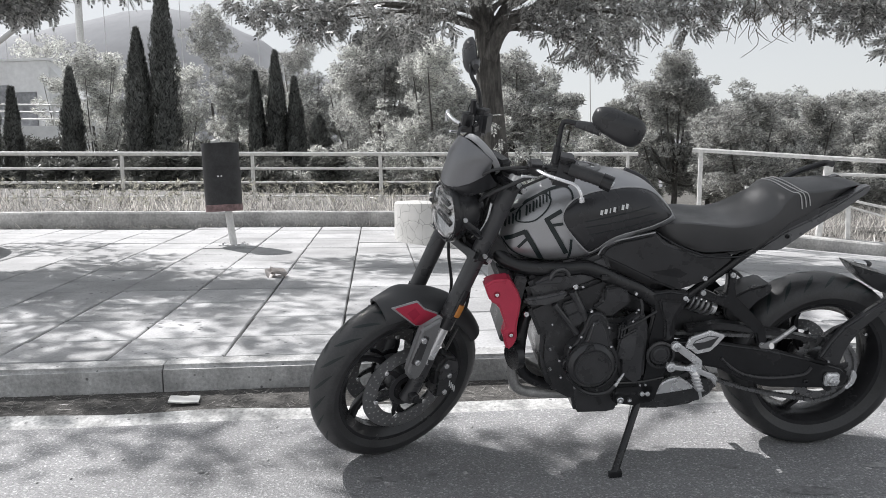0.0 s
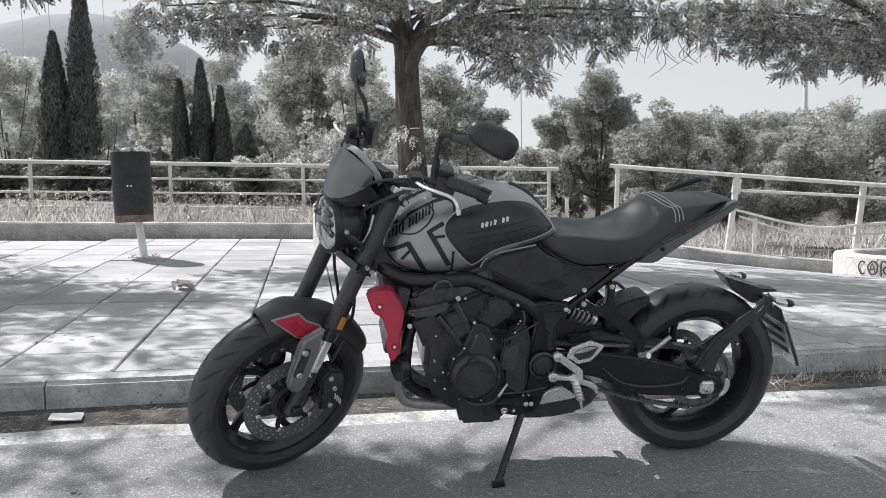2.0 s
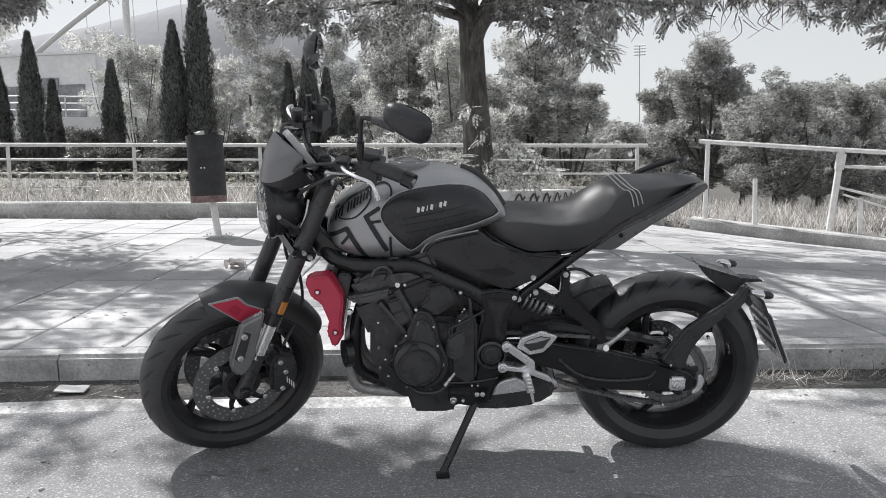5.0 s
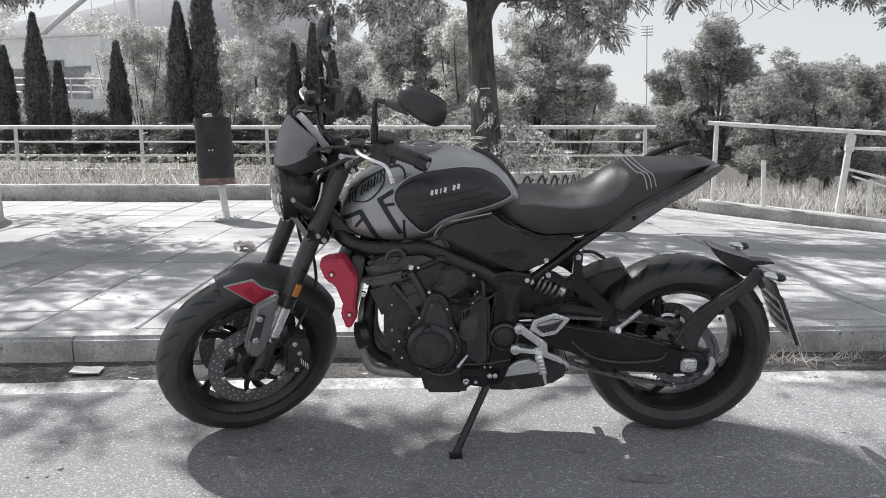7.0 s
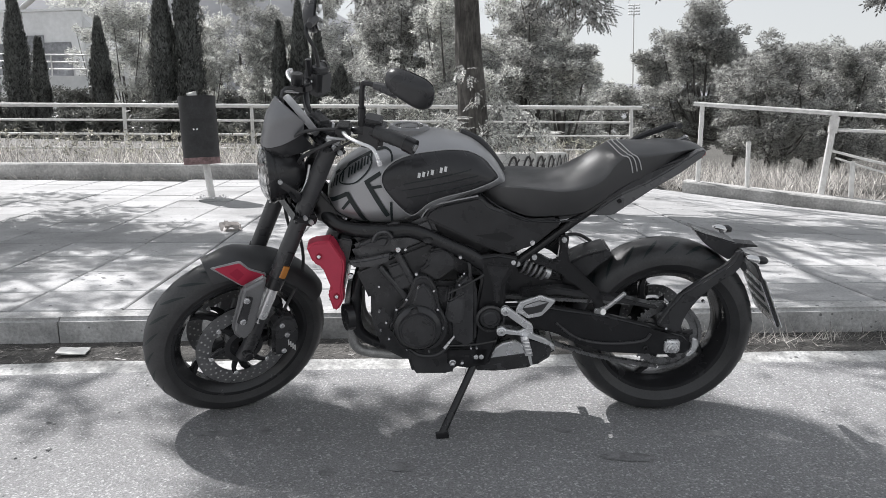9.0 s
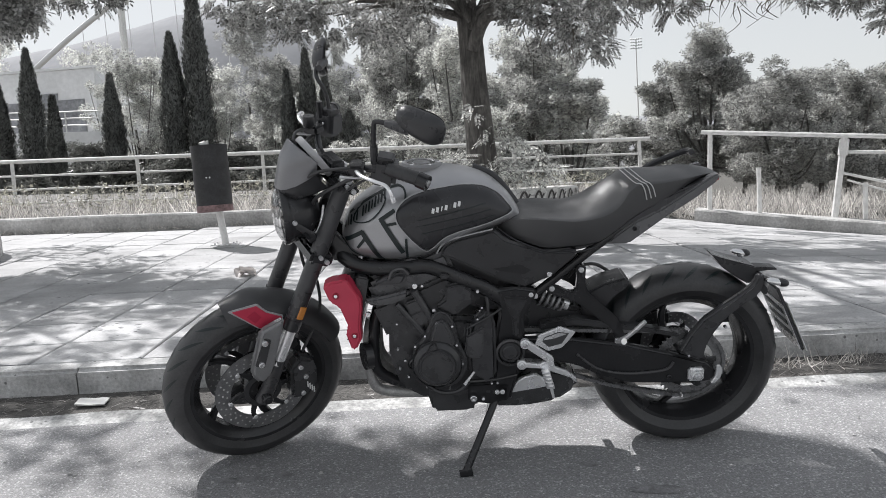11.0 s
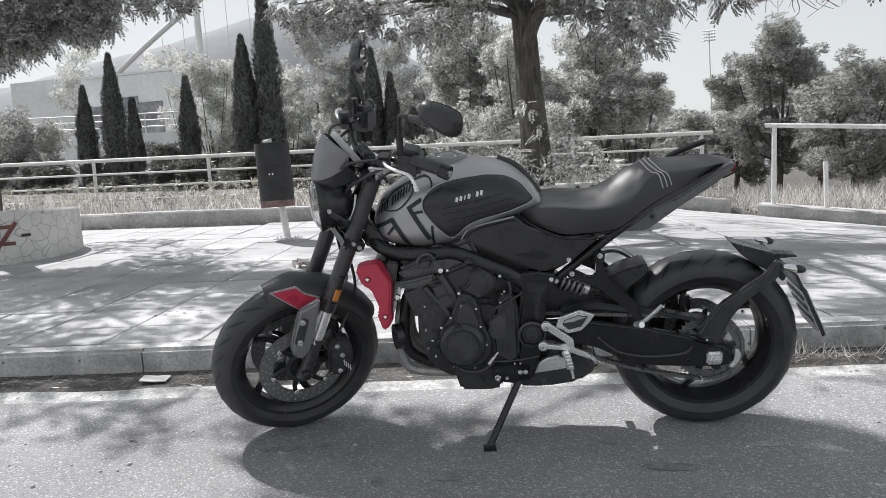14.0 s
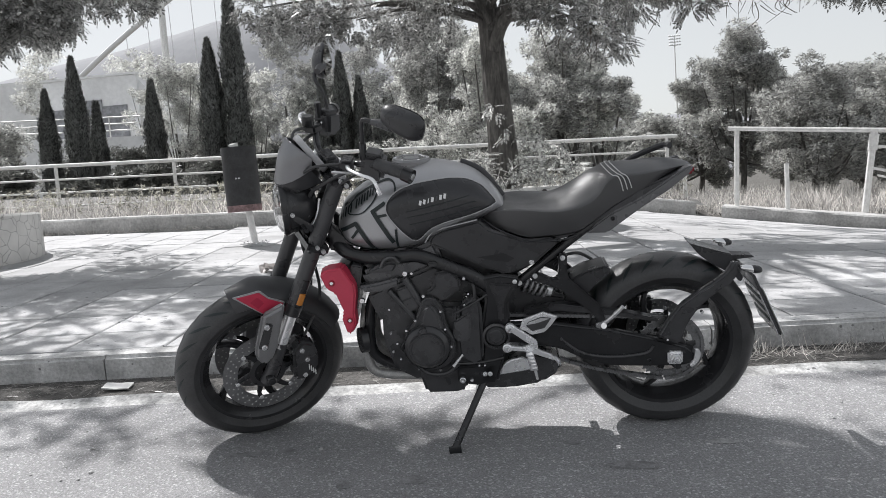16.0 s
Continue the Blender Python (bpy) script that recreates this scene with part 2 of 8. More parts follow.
mp.inputs["Metallic"].default_value, mp.inputs["Roughness"].default_value = 1.0, 0.02
mp.inputs["Base Color"].default_value = (0.8, 0.8, 0.8, 1)


# ---- building helpers ----
def part(name, bm, material, parent=None, label="", smooth=True, kind=""):
    """A bmesh, in its parent's frame, as one mesh object."""
    me = bpy.data.meshes.new(name)
    bmesh.ops.recalc_face_normals(bm, faces=bm.faces)
    bm.to_mesh(me)
    bm.free()
    return mesh_part(name, me, material, parent, label, smooth, kind)


def mesh_part(name, me, material, parent=None, label="", smooth=True, kind=""):
    me.materials.append(material)
    if smooth:
        me.polygons.foreach_set("use_smooth", [True] * len(me.polygons))
        if smooth != "all":
            me.set_sharp_from_angle(angle=radians(35))
    ob = new(name, me)
    ob.parent = parent
    return tagged(ob, label, "", "", kind)


def raw(name, verts, faces, material, parent=None, label="", smooth=False, kind=""):
    me = bpy.data.meshes.new(name)
    me.from_pydata(verts, [], faces)
    return mesh_part(name, me, material, parent, label, smooth, kind)


def thing(name, m, label, category, group="", kind=""):
    ob = new(name)
    ob.empty_display_size = 0.1
    ob.matrix_world = m
    return tagged(ob, label, category, group, kind)


def plan(x, y, z=0.0):
    return SITE @ Vector((x, y, z))


def upright(x, y, z=0.0, turn=0.0):
    """A plumb frame at a point of the plan."""
    return Matrix.Translation(plan(x, y, z)) @ pose(0, 0, 0, 0, 0, turn)


def box(x0, x1, y0, y1, z0, z1, bevel=0.0):
    bm = bmesh.new()
    bmesh.ops.create_cube(bm, size=1)
    for v in bm.verts:
        v.co = ((x0 + x1) / 2 + v.co.x * (x1 - x0), (y0 + y1) / 2 + v.co.y * (y1 - y0), (z0 + z1) / 2 + v.co.z * (z1 - z0))
    if bevel:
        bmesh.ops.bevel(bm, geom=bm.edges[:], offset=bevel, segments=2, affect="EDGES")
    return bm


def spline(points, steps=6, closed=False):
    """Catmull-Rom through the points."""
    p = [Vector(q) for q in points]
    n = len(p)
    out = []
    for i in range(n if closed else n - 1):
        a, b, c, d = (p[(i - 1) % n], p[i], p[(i + 1) % n], p[(i + 2) % n]) if closed else (p[max(i - 1, 0)], p[i], p[i + 1], p[min(i + 2, n - 1)])
        for k in range(steps):
            t = k / steps
            out.append(0.5 * (2 * b + (c - a) * t + (2 * a - 5 * b + 4 * c - d) * t * t + (3 * b - a - 3 * c + d) * t ** 3))
    if not closed:
        out.append(p[-1])
    return out


def loft(rings, cap=True, closed_rings=True):
    bm = bmesh.new()
    rows = [[bm.verts.new(v) for v in r] for r in rings]
    k = len(rows[0])
    for a, b in zip(rows, rows[1:]):
        for i in range(k if closed_rings else k - 1):
            j = (i + 1) % k
            bm.faces.new((a[i], a[j], b[j], b[i]))
    if cap:
        bm.faces.new(rows[0][::-1])
        bm.faces.new(rows[-1])
    return bm


def tube(points, r, seg=10, steps=6, r_end=None, flat=1.0, smooth=True):
    """A round (or, with flat, squeezed) bar along the points."""
    p = spline(points, steps) if smooth and len(points) > 2 else [Vector(q) for q in points]
    rings, side = [], None
    for i, c in enumerate(p):
        d = (p[min(i + 1, len(p) - 1)] - p[max(i - 1, 0)]).normalized()
        if side is None:
            side = d.cross(Vector((0, 1, 0)) if abs(d.y) < 0.9 else Vector((1, 0, 0))).normalized()
        side = (side - d * side.dot(d)).normalized()
        other = d.cross(side)
        k = i / max(len(p) - 1, 1)
        rr = r + ((r_end if r_end is not None else r) - r) * k
        rings.append([c + side * math.cos(a) * rr + other * math.sin(a) * rr * flat for a in (2 * math.pi * j / seg for j in range(seg))])
    return loft(rings)


def lathe(profile, centre=(0, 0, 0), seg=48):
    """Closed profile of (radius, y) turned round the y axis through the centre."""
    c = Vector(centre)
    bm = bmesh.new()
    rows = [[bm.verts.new(c + Vector((r * math.cos(2 * math.pi * i / seg), y, r * math.sin(2 * math.pi * i / seg)))) for i in range(seg)] for r, y in profile]
    for a, b in zip(rows, rows[1:] + rows[:1]):
        for i in range(seg):
            j = (i + 1) % seg
            bm.faces.new((a[i], a[j], b[j], b[i]))
    return bm


def disc(x, y, z, r, depth, bevel=0.003, seg=28):
    """A solid disc across the bike, facing -y, from y to y + depth."""
    e = min(bevel, r * 0.4)
    bm = bmesh.new()
    rows = []
    for rr, yy in ((r - e, y), (r, y + e), (r, y + depth)):
        rows.append([bm.verts.new((x + rr * math.cos(2 * math.pi * i / seg), yy, z + rr * math.sin(2 * math.pi * i / seg))) for i in range(seg)])
    for a, b in zip(rows, rows[1:]):
        for i in range(seg):
            j = (i + 1) % seg
            bm.faces.new((a[i], a[j], b[j], b[i]))
    bm.faces.new(rows[0])
    bm.faces.new(rows[-1])
    return bm


def prism(profile, y0, y1, bevel=0.006, seg=2, shrink=1.0):
    """A plate of that outline in x, z, from y0 to y1; shrink draws the y0 side in towards its middle."""
    cx, cz = sum(p[0] for p in profile) / len(profile), sum(p[1] for p in profile) / len(profile)
    bm = bmesh.new()
    a = [bm.verts.new((cx + (x - cx) * shrink, y0, cz + (z - cz) * shrink)) for x, z in profile]
    b = [bm.verts.new((x, y1, z)) for x, z in profile]
    bm.faces.new(a)
    bm.faces.new(b[::-1])
    for i in range(len(a)):
        j = (i + 1) % len(a)
        bm.faces.new((a[i], b[i], b[j], a[j]))
    bmesh.ops.recalc_face_normals(bm, faces=bm.faces)
    if bevel:
        bmesh.ops.bevel(bm, geom=bm.edges[:], offset=bevel, segments=seg, affect="EDGES", clamp_overlap=True)
    return bm


def moved(bm, m):
    bmesh.ops.transform(bm, matrix=m, verts=bm.verts)
    return bm


def joined(*bms):
    out = bms[0]
    for b in bms[1:]:
        me = bpy.data.meshes.new("join")
        b.to_mesh(me)
        b.free()
        out.from_mesh(me)
        bpy.data.meshes.remove(me)
    return out


def mirrored(bm):
    bmesh.ops.transform(bm, matrix=Matrix.Diagonal((1, -1, 1, 1)), verts=bm.verts)
    bmesh.ops.reverse_faces(bm, faces=bm.faces)
    return bm


def scatter(template, faces, places, turns, sizes):
    """Many copies of a small template as one list of vertices and faces."""
    t = np.array(template, float)
    v = np.einsum("nij,kj->nki", turns, t) * np.array(sizes)[:, None, None] + np.array(places)[:, None, :]
    k = len(t)
    f = (np.array(faces)[None] + (np.arange(len(places)) * k)[:, None, None]).reshape(-1, len(faces[0]))
    return v.reshape(-1, 3), f


def fast_mesh(name, verts, quads, material, parent=None, label="", kind=""):
    me = bpy.data.meshes.new(name)
    w = quads.shape[1]
    me.vertices.add(len(verts))
    me.vertices.foreach_set("co", verts.astype(np.float32).ravel())
    me.loops.add(quads.size)
    me.loops.foreach_set("vertex_index", quads.astype(np.int32).ravel())
    me.polygons.add(len(quads))
    me.polygons.foreach_set("loop_start", np.arange(0, quads.size, w, dtype=np.int32))
    me.update(calc_edges=True)
    return mesh_part(name, me, material, parent, label, False, kind)


def turns_about(yaw, pitch, roll):
    """Rotation matrices z(yaw) y(pitch) x(roll)."""
    cy, sy, cp, sp, cr, sr = np.cos(yaw), np.sin(yaw), np.cos(pitch), np.sin(pitch), np.cos(roll), np.sin(roll)
    m = np.empty((len(yaw), 3, 3))
    m[:, 0] = np.stack([cy * cp, cy * sp * sr - sy * cr, cy * sp * cr + sy * sr], 1)
    m[:, 1] = np.stack([sy * cp, sy * sp * sr + cy * cr, sy * sp * cr - cy * sr], 1)
    m[:, 2] = np.stack([-sp, cp * sr, cp * cr], 1)
    return m



# ---- ground ----
KERB = pose(0, 3.80, 0, 0, 0, 7.7)  # u along the kerb, v away from the road


def side_fall(u, v):
    """The ground falls away along the pavement past the tail of the motorcycle."""
    return -0.0141 * min(max(u - 3.0, 0), 7) * min(max(v, 0), 8.5)


def pave_z(u, v):
    return 0.13 - 0.0174 * v - 0.003 * u * v + side_fall(u, v)


def paved(u, v, up=0.0):
    """A point on the pavement, in the world."""
    return SITE @ (KERB @ Vector((u, v, pave_z(u, v) + up)))


def to_kerb(x, y):
    p = KERB.inverted() @ Vector((x, y, 0))
    return p.x, p.y


def footing(x, y):
    """The pavement's height at a place of the plan."""
    return pave_z(*to_kerb(x, y))


def terrain():
    """One sheet of ground to the horizon: under road and pavement near by, sinking behind the railing, level far off."""
    def axis(lo, hi, step):
        a = list(np.arange(lo, hi + step / 2, step))
        far = [4, 8, 16, 32, 64, 128, 256, 512, 1024]
        return [lo - f for f in far[::-1]] + a + [hi + f for f in far]
    xs, ys = axis(-40, 40, 2.0), axis(-14, 40, 1.0)
    verts, faces = [], []
    for y in ys:
        for x in xs:
            cx, cy = min(max(x, -44), 44), min(max(y, -16), 14)
            z = 0.0562 * cy - 0.0208 * cx - 0.16
            z += side_fall(*to_kerb(x, y))
            drop = min(max((y - 13.6) / 6, 0), 1)
            z -= 0.35 * drop * drop * (3 - 2 * drop)
            if y > 14:
                z += 0.12 * noise.noise((x * 0.15, y * 0.15, 0))
            far = min(max((max(abs(x), abs(y)) - 60) / 200, 0), 1)
            verts.append((x, y, z * (1 - far)))
    w = len(xs)
    for j in range(len(ys) - 1):
        for i in range(w - 1):
            faces.append((j * w + i, j * w + i + 1, (j + 1) * w + i + 1, (j + 1) * w + i))
    ob = raw("ground", verts, faces, EARTH, smooth="all", kind="structure")
    return tagged(ob, "dark earth and leaf litter under the trees", "ground")


def far_yard():
    """Pale open ground under the trees past the broken railing."""
    verts, faces, n = [], [], 16
    for j in range(n + 1):
        for i in range(n + 1):
            x, y = 3.6 + 16 * i / n, 12.6 + 4.6 * j / n
            drop = min(max((y - 13.6) / 6, 0), 1)
            z = 0.0562 * min(y, 14) - 0.0208 * x - 0.15 + side_fall(*to_kerb(x, y)) - 0.35 * drop * drop * (3 - 2 * drop) + (0.12 * noise.noise((x * 0.15, y * 0.15, 0)) if y > 14 else 0) + 0.03
            verts.append((x, y, z))
    for j in range(n):
        for i in range(n):
            a = j * (n + 1) + i
            faces.append((a, a + 1, a + n + 2, a + n + 1))
    tagged(raw("far_yard", verts, faces, SOIL, smooth="all", kind="structure"), "dusty open ground under the trees", "yard")


def strip(name, v0, v1, z0, z1, material, label, category, u0=-38, u1=38, step=0.5, rough=0.0, rows=1, under=None):
    """A long strip along the kerb."""
    us = np.arange(u0, u1 + step / 2, step)
    verts, faces = [], []
    for j in range(rows + 1):
        k = j / rows
        for u in us:
            wob = rough * noise.noise((u * 1.7, j * 3.1, v0 * 7)) if 0 < j < rows or rough else 0
            z = z0 + (z1 - z0) * k if under is None else pave_z(u, v0 + (v1 - v0) * k) - under
            verts.append(SITE @ (KERB @ Vector((u, v0 + (v1 - v0) * k + wob * 0.8, z + wob * 0.25))))
    n = len(us)
    for j in range(rows):
        for i in range(n - 1):
            faces.append((j * n + i, j * n + i + 1, (j + 1) * n + i + 1, (j + 1) * n + i))
    ob = raw(name, verts, faces, material, smooth="all", kind="structure")
    return tagged(ob, label, category)


terrain()
far_yard()
strip("road", -14, -0.36, -0.02, 0.0, ASPHALT, "worn grey asphalt road with pale aggregate", "road", rows=20)
strip("gutter", -0.435, -0.295, -0.008, 0.016, GUTTER, "rough pale concrete gutter edge along the road", "gutter", step=0.05, rough=0.03, rows=3)
strip("verge", -0.34, 0.02, 0.004, 0.010, VERGE, "strip of dry soil and straw below the kerb", "verge", step=0.08, rough=0.012, rows=4)
strip("pavement_bed", 0.03, 9.5, 0.0, 0.0, SOIL, "sandy bed showing in the joints of the pavement", "pavement bed", rows=12, under=0.030)


def kerb():
    """Kerb stones, each a casting with a worn front edge."""
    k = thing("kerb", SITE @ KERB, "row of pitted pale concrete kerb stones", "kerb", kind="structure")
    rng = random.Random(4)
    shapes = []
    for s in range(4):
        bm = box(-0.497, 0.497, 0.0, 0.125, -0.12, 0.13, 0.0)
        top = [e for e in bm.edges if all(v.co.z > 0 and v.co.y < 0.05 for v in e.verts)]
        bmesh.ops.bevel(bm, geom=top, offset=0.018, segments=3, affect="EDGES")
        for v in bm.verts:
            v.co.y += rng.uniform(-0.003, 0.003)
            v.co.z += rng.uniform(-0.002, 0.002)
        me = bpy.data.meshes.new("kerb_stone")
        bm.to_mesh(me)
        bm.free()
        me.materials.append(KERBSTONE)
        shapes.append(me)
    for i in range(-24, 25):
        ob = new("kerb_stone", rng.choice(shapes))
        ob.parent = k
        ob.matrix_basis = pose(0.28 + i * 1.0, rng.uniform(-0.006, 0.006), rng.uniform(-0.004, 0.004), 0, 0, rng.uniform(-0.3, 0.3))
    return k


kerb()


# ---- drums, bin, walls ----
def drum(x, y, label, h=0.46):
    z = footing(x, y)
    t = thing("tree_planter", upright(x, y, z, 0), label, "planter", "round planters along the pavement")
    r = 1.1
    part("wall", turned([(r + 0.01, -0.15), (r, h - 0.025), (r - 0.02, h), (r - 0.24, h), (r - 0.26, h - 0.02), (r - 0.26, -0.15)]), CRAZED, t)
    part("soil", turned_disc(r - 0.25, h - 0.09), SOIL, t)
    return t


def turned(profile, seg=72):
    """Closed profile of (radius, z) round the z axis."""
    rings = [[(r * math.cos(2 * math.pi * i / seg), r * math.sin(2 * math.pi * i / seg), z) for i in range(seg)] for r, z in profile]
    bm = loft(rings + [rings[0]], cap=False)
    bmesh.ops.remove_doubles(bm, verts=bm.verts, dist=1e-5)
    return bm


def turned_disc(r, z, seg=40):
    bm = bmesh.new()
    bmesh.ops.create_circle(bm, cap_ends=True, segments=seg, radius=r)
    for v in bm.verts:
        v.co.z = z
    return bm


def scrawl(parent, r, strokes, material, name="graffiti_stroke"):
    """Sprayed strokes that lie on the drum's wall: each a list of (angle in degrees, height)."""
    for width, pts in strokes:
        p = spline([(a, h, 0) for a, h in pts], 4)
        rows = []
        for i, q in enumerate(p):
            d = p[min(i + 1, len(p) - 1)] - p[max(i - 1, 0)]
            d = Vector((math.radians(d.x) * r, d.y, 0)).normalized()
            nrm = Vector((-d.y, d.x, 0)) * width / 2
            rows.append([])
            for s in (-1, 1):
                a, h = math.radians(q.x) + s * nrm.x / r, q.y + s * nrm.y
                rows[-1].append(Vector(((r + 0.014) * math.cos(a), (r + 0.014) * math.sin(a), h)))
        part(name, loft(rows, cap=False, closed_rings=False), material, parent, smooth=False)


DRUM_M, DRUM_L, DRUM_R = (0.37, 9.35), (-5.6, 7.2), (7.25, 9.98)
dm = drum(*DRUM_M, "round white tree planter clad in cracked stone with grey graffiti")
dl = drum(*DRUM_L, "round white tree planter with cracked stone cladding and scrawl")
dr = drum(*DRUM_R, "round white tree planter with black sprayed letters", 0.37)
wave = []
for i in range(9):
    a = -68 + i * 9
    wave.append((0.024, [(a, 0.14), (a + 2, 0.36), (a + 5, 0.43), (a + 7, 0.30), (a + 8, 0.14)]))
    wave.append((0.018, [(a + 3, 0.18), (a + 5, 0.32), (a + 8, 0.41)]))
scrawl(dm, 1.1, wave, SPRAYINK)
scrawl(dl, 1.1, [(0.03, [(-44, 0.07), (-39, 0.20), (-34, 0.35)]), (0.03, [(-34, 0.04), (-36, 0.20), (-42, 0.22)]), (0.025, [(-48, 0.36), (-36, 0.355)]), (0.03, [(-22, 0.21), (-17, 0.21)])], SPRAYINK)
scrawl(dl, 1.1, [(0.035, [(-46, 0.30), (-26, 0.30)]), (0.035, [(-48, 0.14), (-25, 0.14)]), (0.04, [(-36, 0.04), (-24, 0.34)]), (0.035, [(-40, 0.05), (-40, 0.38)])], SPRAYRED, "red_graffiti_stroke")
scrawl(dr, 1.1, [(0.02, [(-162, 0.29), (-165, 0.30), (-167, 0.23), (-165, 0.15), (-162, 0.16)]), (0.02, [(-157, 0.31), (-160, 0.24), (-158, 0.15), (-154, 0.18), (-154, 0.29), (-157, 0.31)]), (0.014, [(-159, 0.17), (-157, 0.28), (-155, 0.17)]), (0.012, [(-158, 0.21), (-156, 0.21)]),
                 (0.02, [(-151, 0.13), (-151, 0.31), (-147, 0.28), (-150, 0.21), (-146, 0.12)]), (0.02, [(-142, 0.26), (-137, 0.22), (-133, 0.24)])], SPRAYINK)


def litter_bin():
    x, y = -2.40, 8.34
    t = thing("litter_bin", upright(x, y, footing(x, y), 10), "dull black drum litter bin on a leaning white post", "litter bin")
    top = Vector((-0.16, 0.0, 1.10))
    lean = Matrix.Translation((0, 0, 0)) @ pose(0, 0, 0, 0, -6.5, 0)
    part("post", moved(tube([(0, 0, 0), (0, 0, 1.0)], 0.038, 16, smooth=False), lean), WHITEPAINT, t, "white painted steel post")
    part("foot_plate", box(-0.14, 0.14, -0.11, 0.11, -0.005, 0.012, 0.003), STEEL, t)
    for a, b in ((-0.1, -0.08), (0.1, -0.08), (-0.1, 0.08), (0.1, 0.08)):
        part("bolt", moved(tube([(a, b, 0.01), (a, b, 0.03)], 0.011, 8, smooth=False), Matrix()), STEEL, t)
    r = 0.185
    drum_m = pose(-0.075, -0.02, 0.36, 0, 0, 0) @ pose(0, 0, 0, 0, -1.5, 0)
    body = turned([(r, 0.07), (r + 0.004, 0.30), (r, 0.60), (r + 0.006, 0.695), (r + 0.004, 0.70), (r - 0.008, 0.69), (r - 0.012, 0.08)], 40)
    part("body", moved(body, drum_m), BINMETAL, t)
    part("bottom_band", moved(turned([(r + 0.001, 0.0), (r + 0.003, 0.07), (r - 0.012, 0.075), (r - 0.013, 0.0)], 40), drum_m), RUST, t, "scratched faded red bottom band")
    part("base", moved(turned_disc(r - 0.006, 0.012), drum_m), BINMETAL, t)
    for dx in (-0.012, 0.022):
        part("rivet", moved(disc(dx, -r - 0.008, 0.36, 0.009, 0.01), drum_m), ALLOY, t)
    bag = bmesh.new()
    bmesh.ops.create_icosphere(bag, subdivisions=2, radius=0.07)
    for v in bag.verts:
        v.co *= 0.8 + 0.5 * noise.noise(v.co * 22)
        v.co.z *= 0.8
    b = part("crumpled_paper", moved(bag, upright(x, y, footing(x, y), 10) @ drum_m @ pose(-0.03, -0.02, 0.705)), PAPER, None, "crumpled white paper lying on top of the bin")
    b["category"] = "litter"
    bd = part("bin_filling", moved(turned_disc(r - 0.012, 0.66), drum_m), BINMETAL, t)


litter_bin()


def low_wall(name, pts, thick, z_top, label, lip=0.0):
    """A low rendered wall along plan points; z_top above the footing at each point."""
    t = thing(name, SITE.copy(), label, "low wall", kind="structure")
    rings = []
    dense = []
    for a, b in zip(pts, pts[1:]):
        a, b = Vector((*a, 0)), Vector((*b, 0))
        k = max(2, int((b - a).length / 0.4))
        dense += [a.lerp(b, i / k) for i in range(k)]
    dense.append(Vector((*pts[-1], 0)))
    for i, p in enumerate(dense):
        d = (dense[min(i + 1, len(dense) - 1)] - dense[max(i - 1, 0)]).normalized()
        n = Vector((-d.y, d.x, 0))
        f = footing(p.x, p.y)
        w = 0.012 * noise.noise((p.x * 0.9, p.y, 3))
        h = f + z_top + w
        rings.append([p + Vector((0, 0, f - 0.25)), p + Vector((0, 0, h - 0.02)), p + n * 0.02 + Vector((0, 0, h)), p + n * (thick - 0.02) + Vector((0, 0, h)), p + n * thick + Vector((0, 0, h - 0.02)), p + n * thick + Vector((0, 0, f - 0.25))])
    part("wall", loft(rings), WALLC, t)
    return t


WALL_A, WALL_B = (-5.5, 9.80), (3.0, 12.0)
low_wall("low_wall_west", [(-22, 5.9), WALL_A, WALL_B], 0.22, 0.20, "low stained rendered wall in front of the dry grass")
low_wall("low_wall_east", [(3.35, 11.9), (5.6, 10.95), (12.0, 8.6)], 0.30, 0.17, "low rendered kerb wall under the broken railing")


def bed():
    """Raised strip of soil between low wall and railing."""
    verts, faces = [], []
    n, m = 60, 8
    for j in range(m + 1):
        for i in range(n + 1):
            k = i / n
            x = -22 + 25.2 * k
            ya = (5.9 + (x + 22) * (9.8 - 5.9) / 16.5 if x < -5.5 else 9.8 + (x + 5.5) * 2.2 / 8.5) + 0.1
            yb = 16.0
            y = ya + (yb - ya) * j / m
            z = footing(x, ya) + 0.16 + 0.03 * noise.noise((x, y, 0)) - 0.02 * max(0, y - 13.5)
            verts.append(plan(x, y, z))
    for j in range(m):
        for i in range(n):
            a = j * (n + 1) + i
            faces.append((a, a + 1, a + n + 2, a + n + 1))
    tagged(raw("planting_bed", verts, faces, SOIL, smooth="all", kind="structure"), "strip of dry soil along the white railing", "planting bed")


bed()


# ---- railings ----
def bar_between(parent, name, a, b, r, material=WHITEPAINT, label=""):
    inv = parent.matrix_world.inverted()
    return part(name, tube([inv @ a, inv @ b], r, 10, smooth=False), material, parent, label)


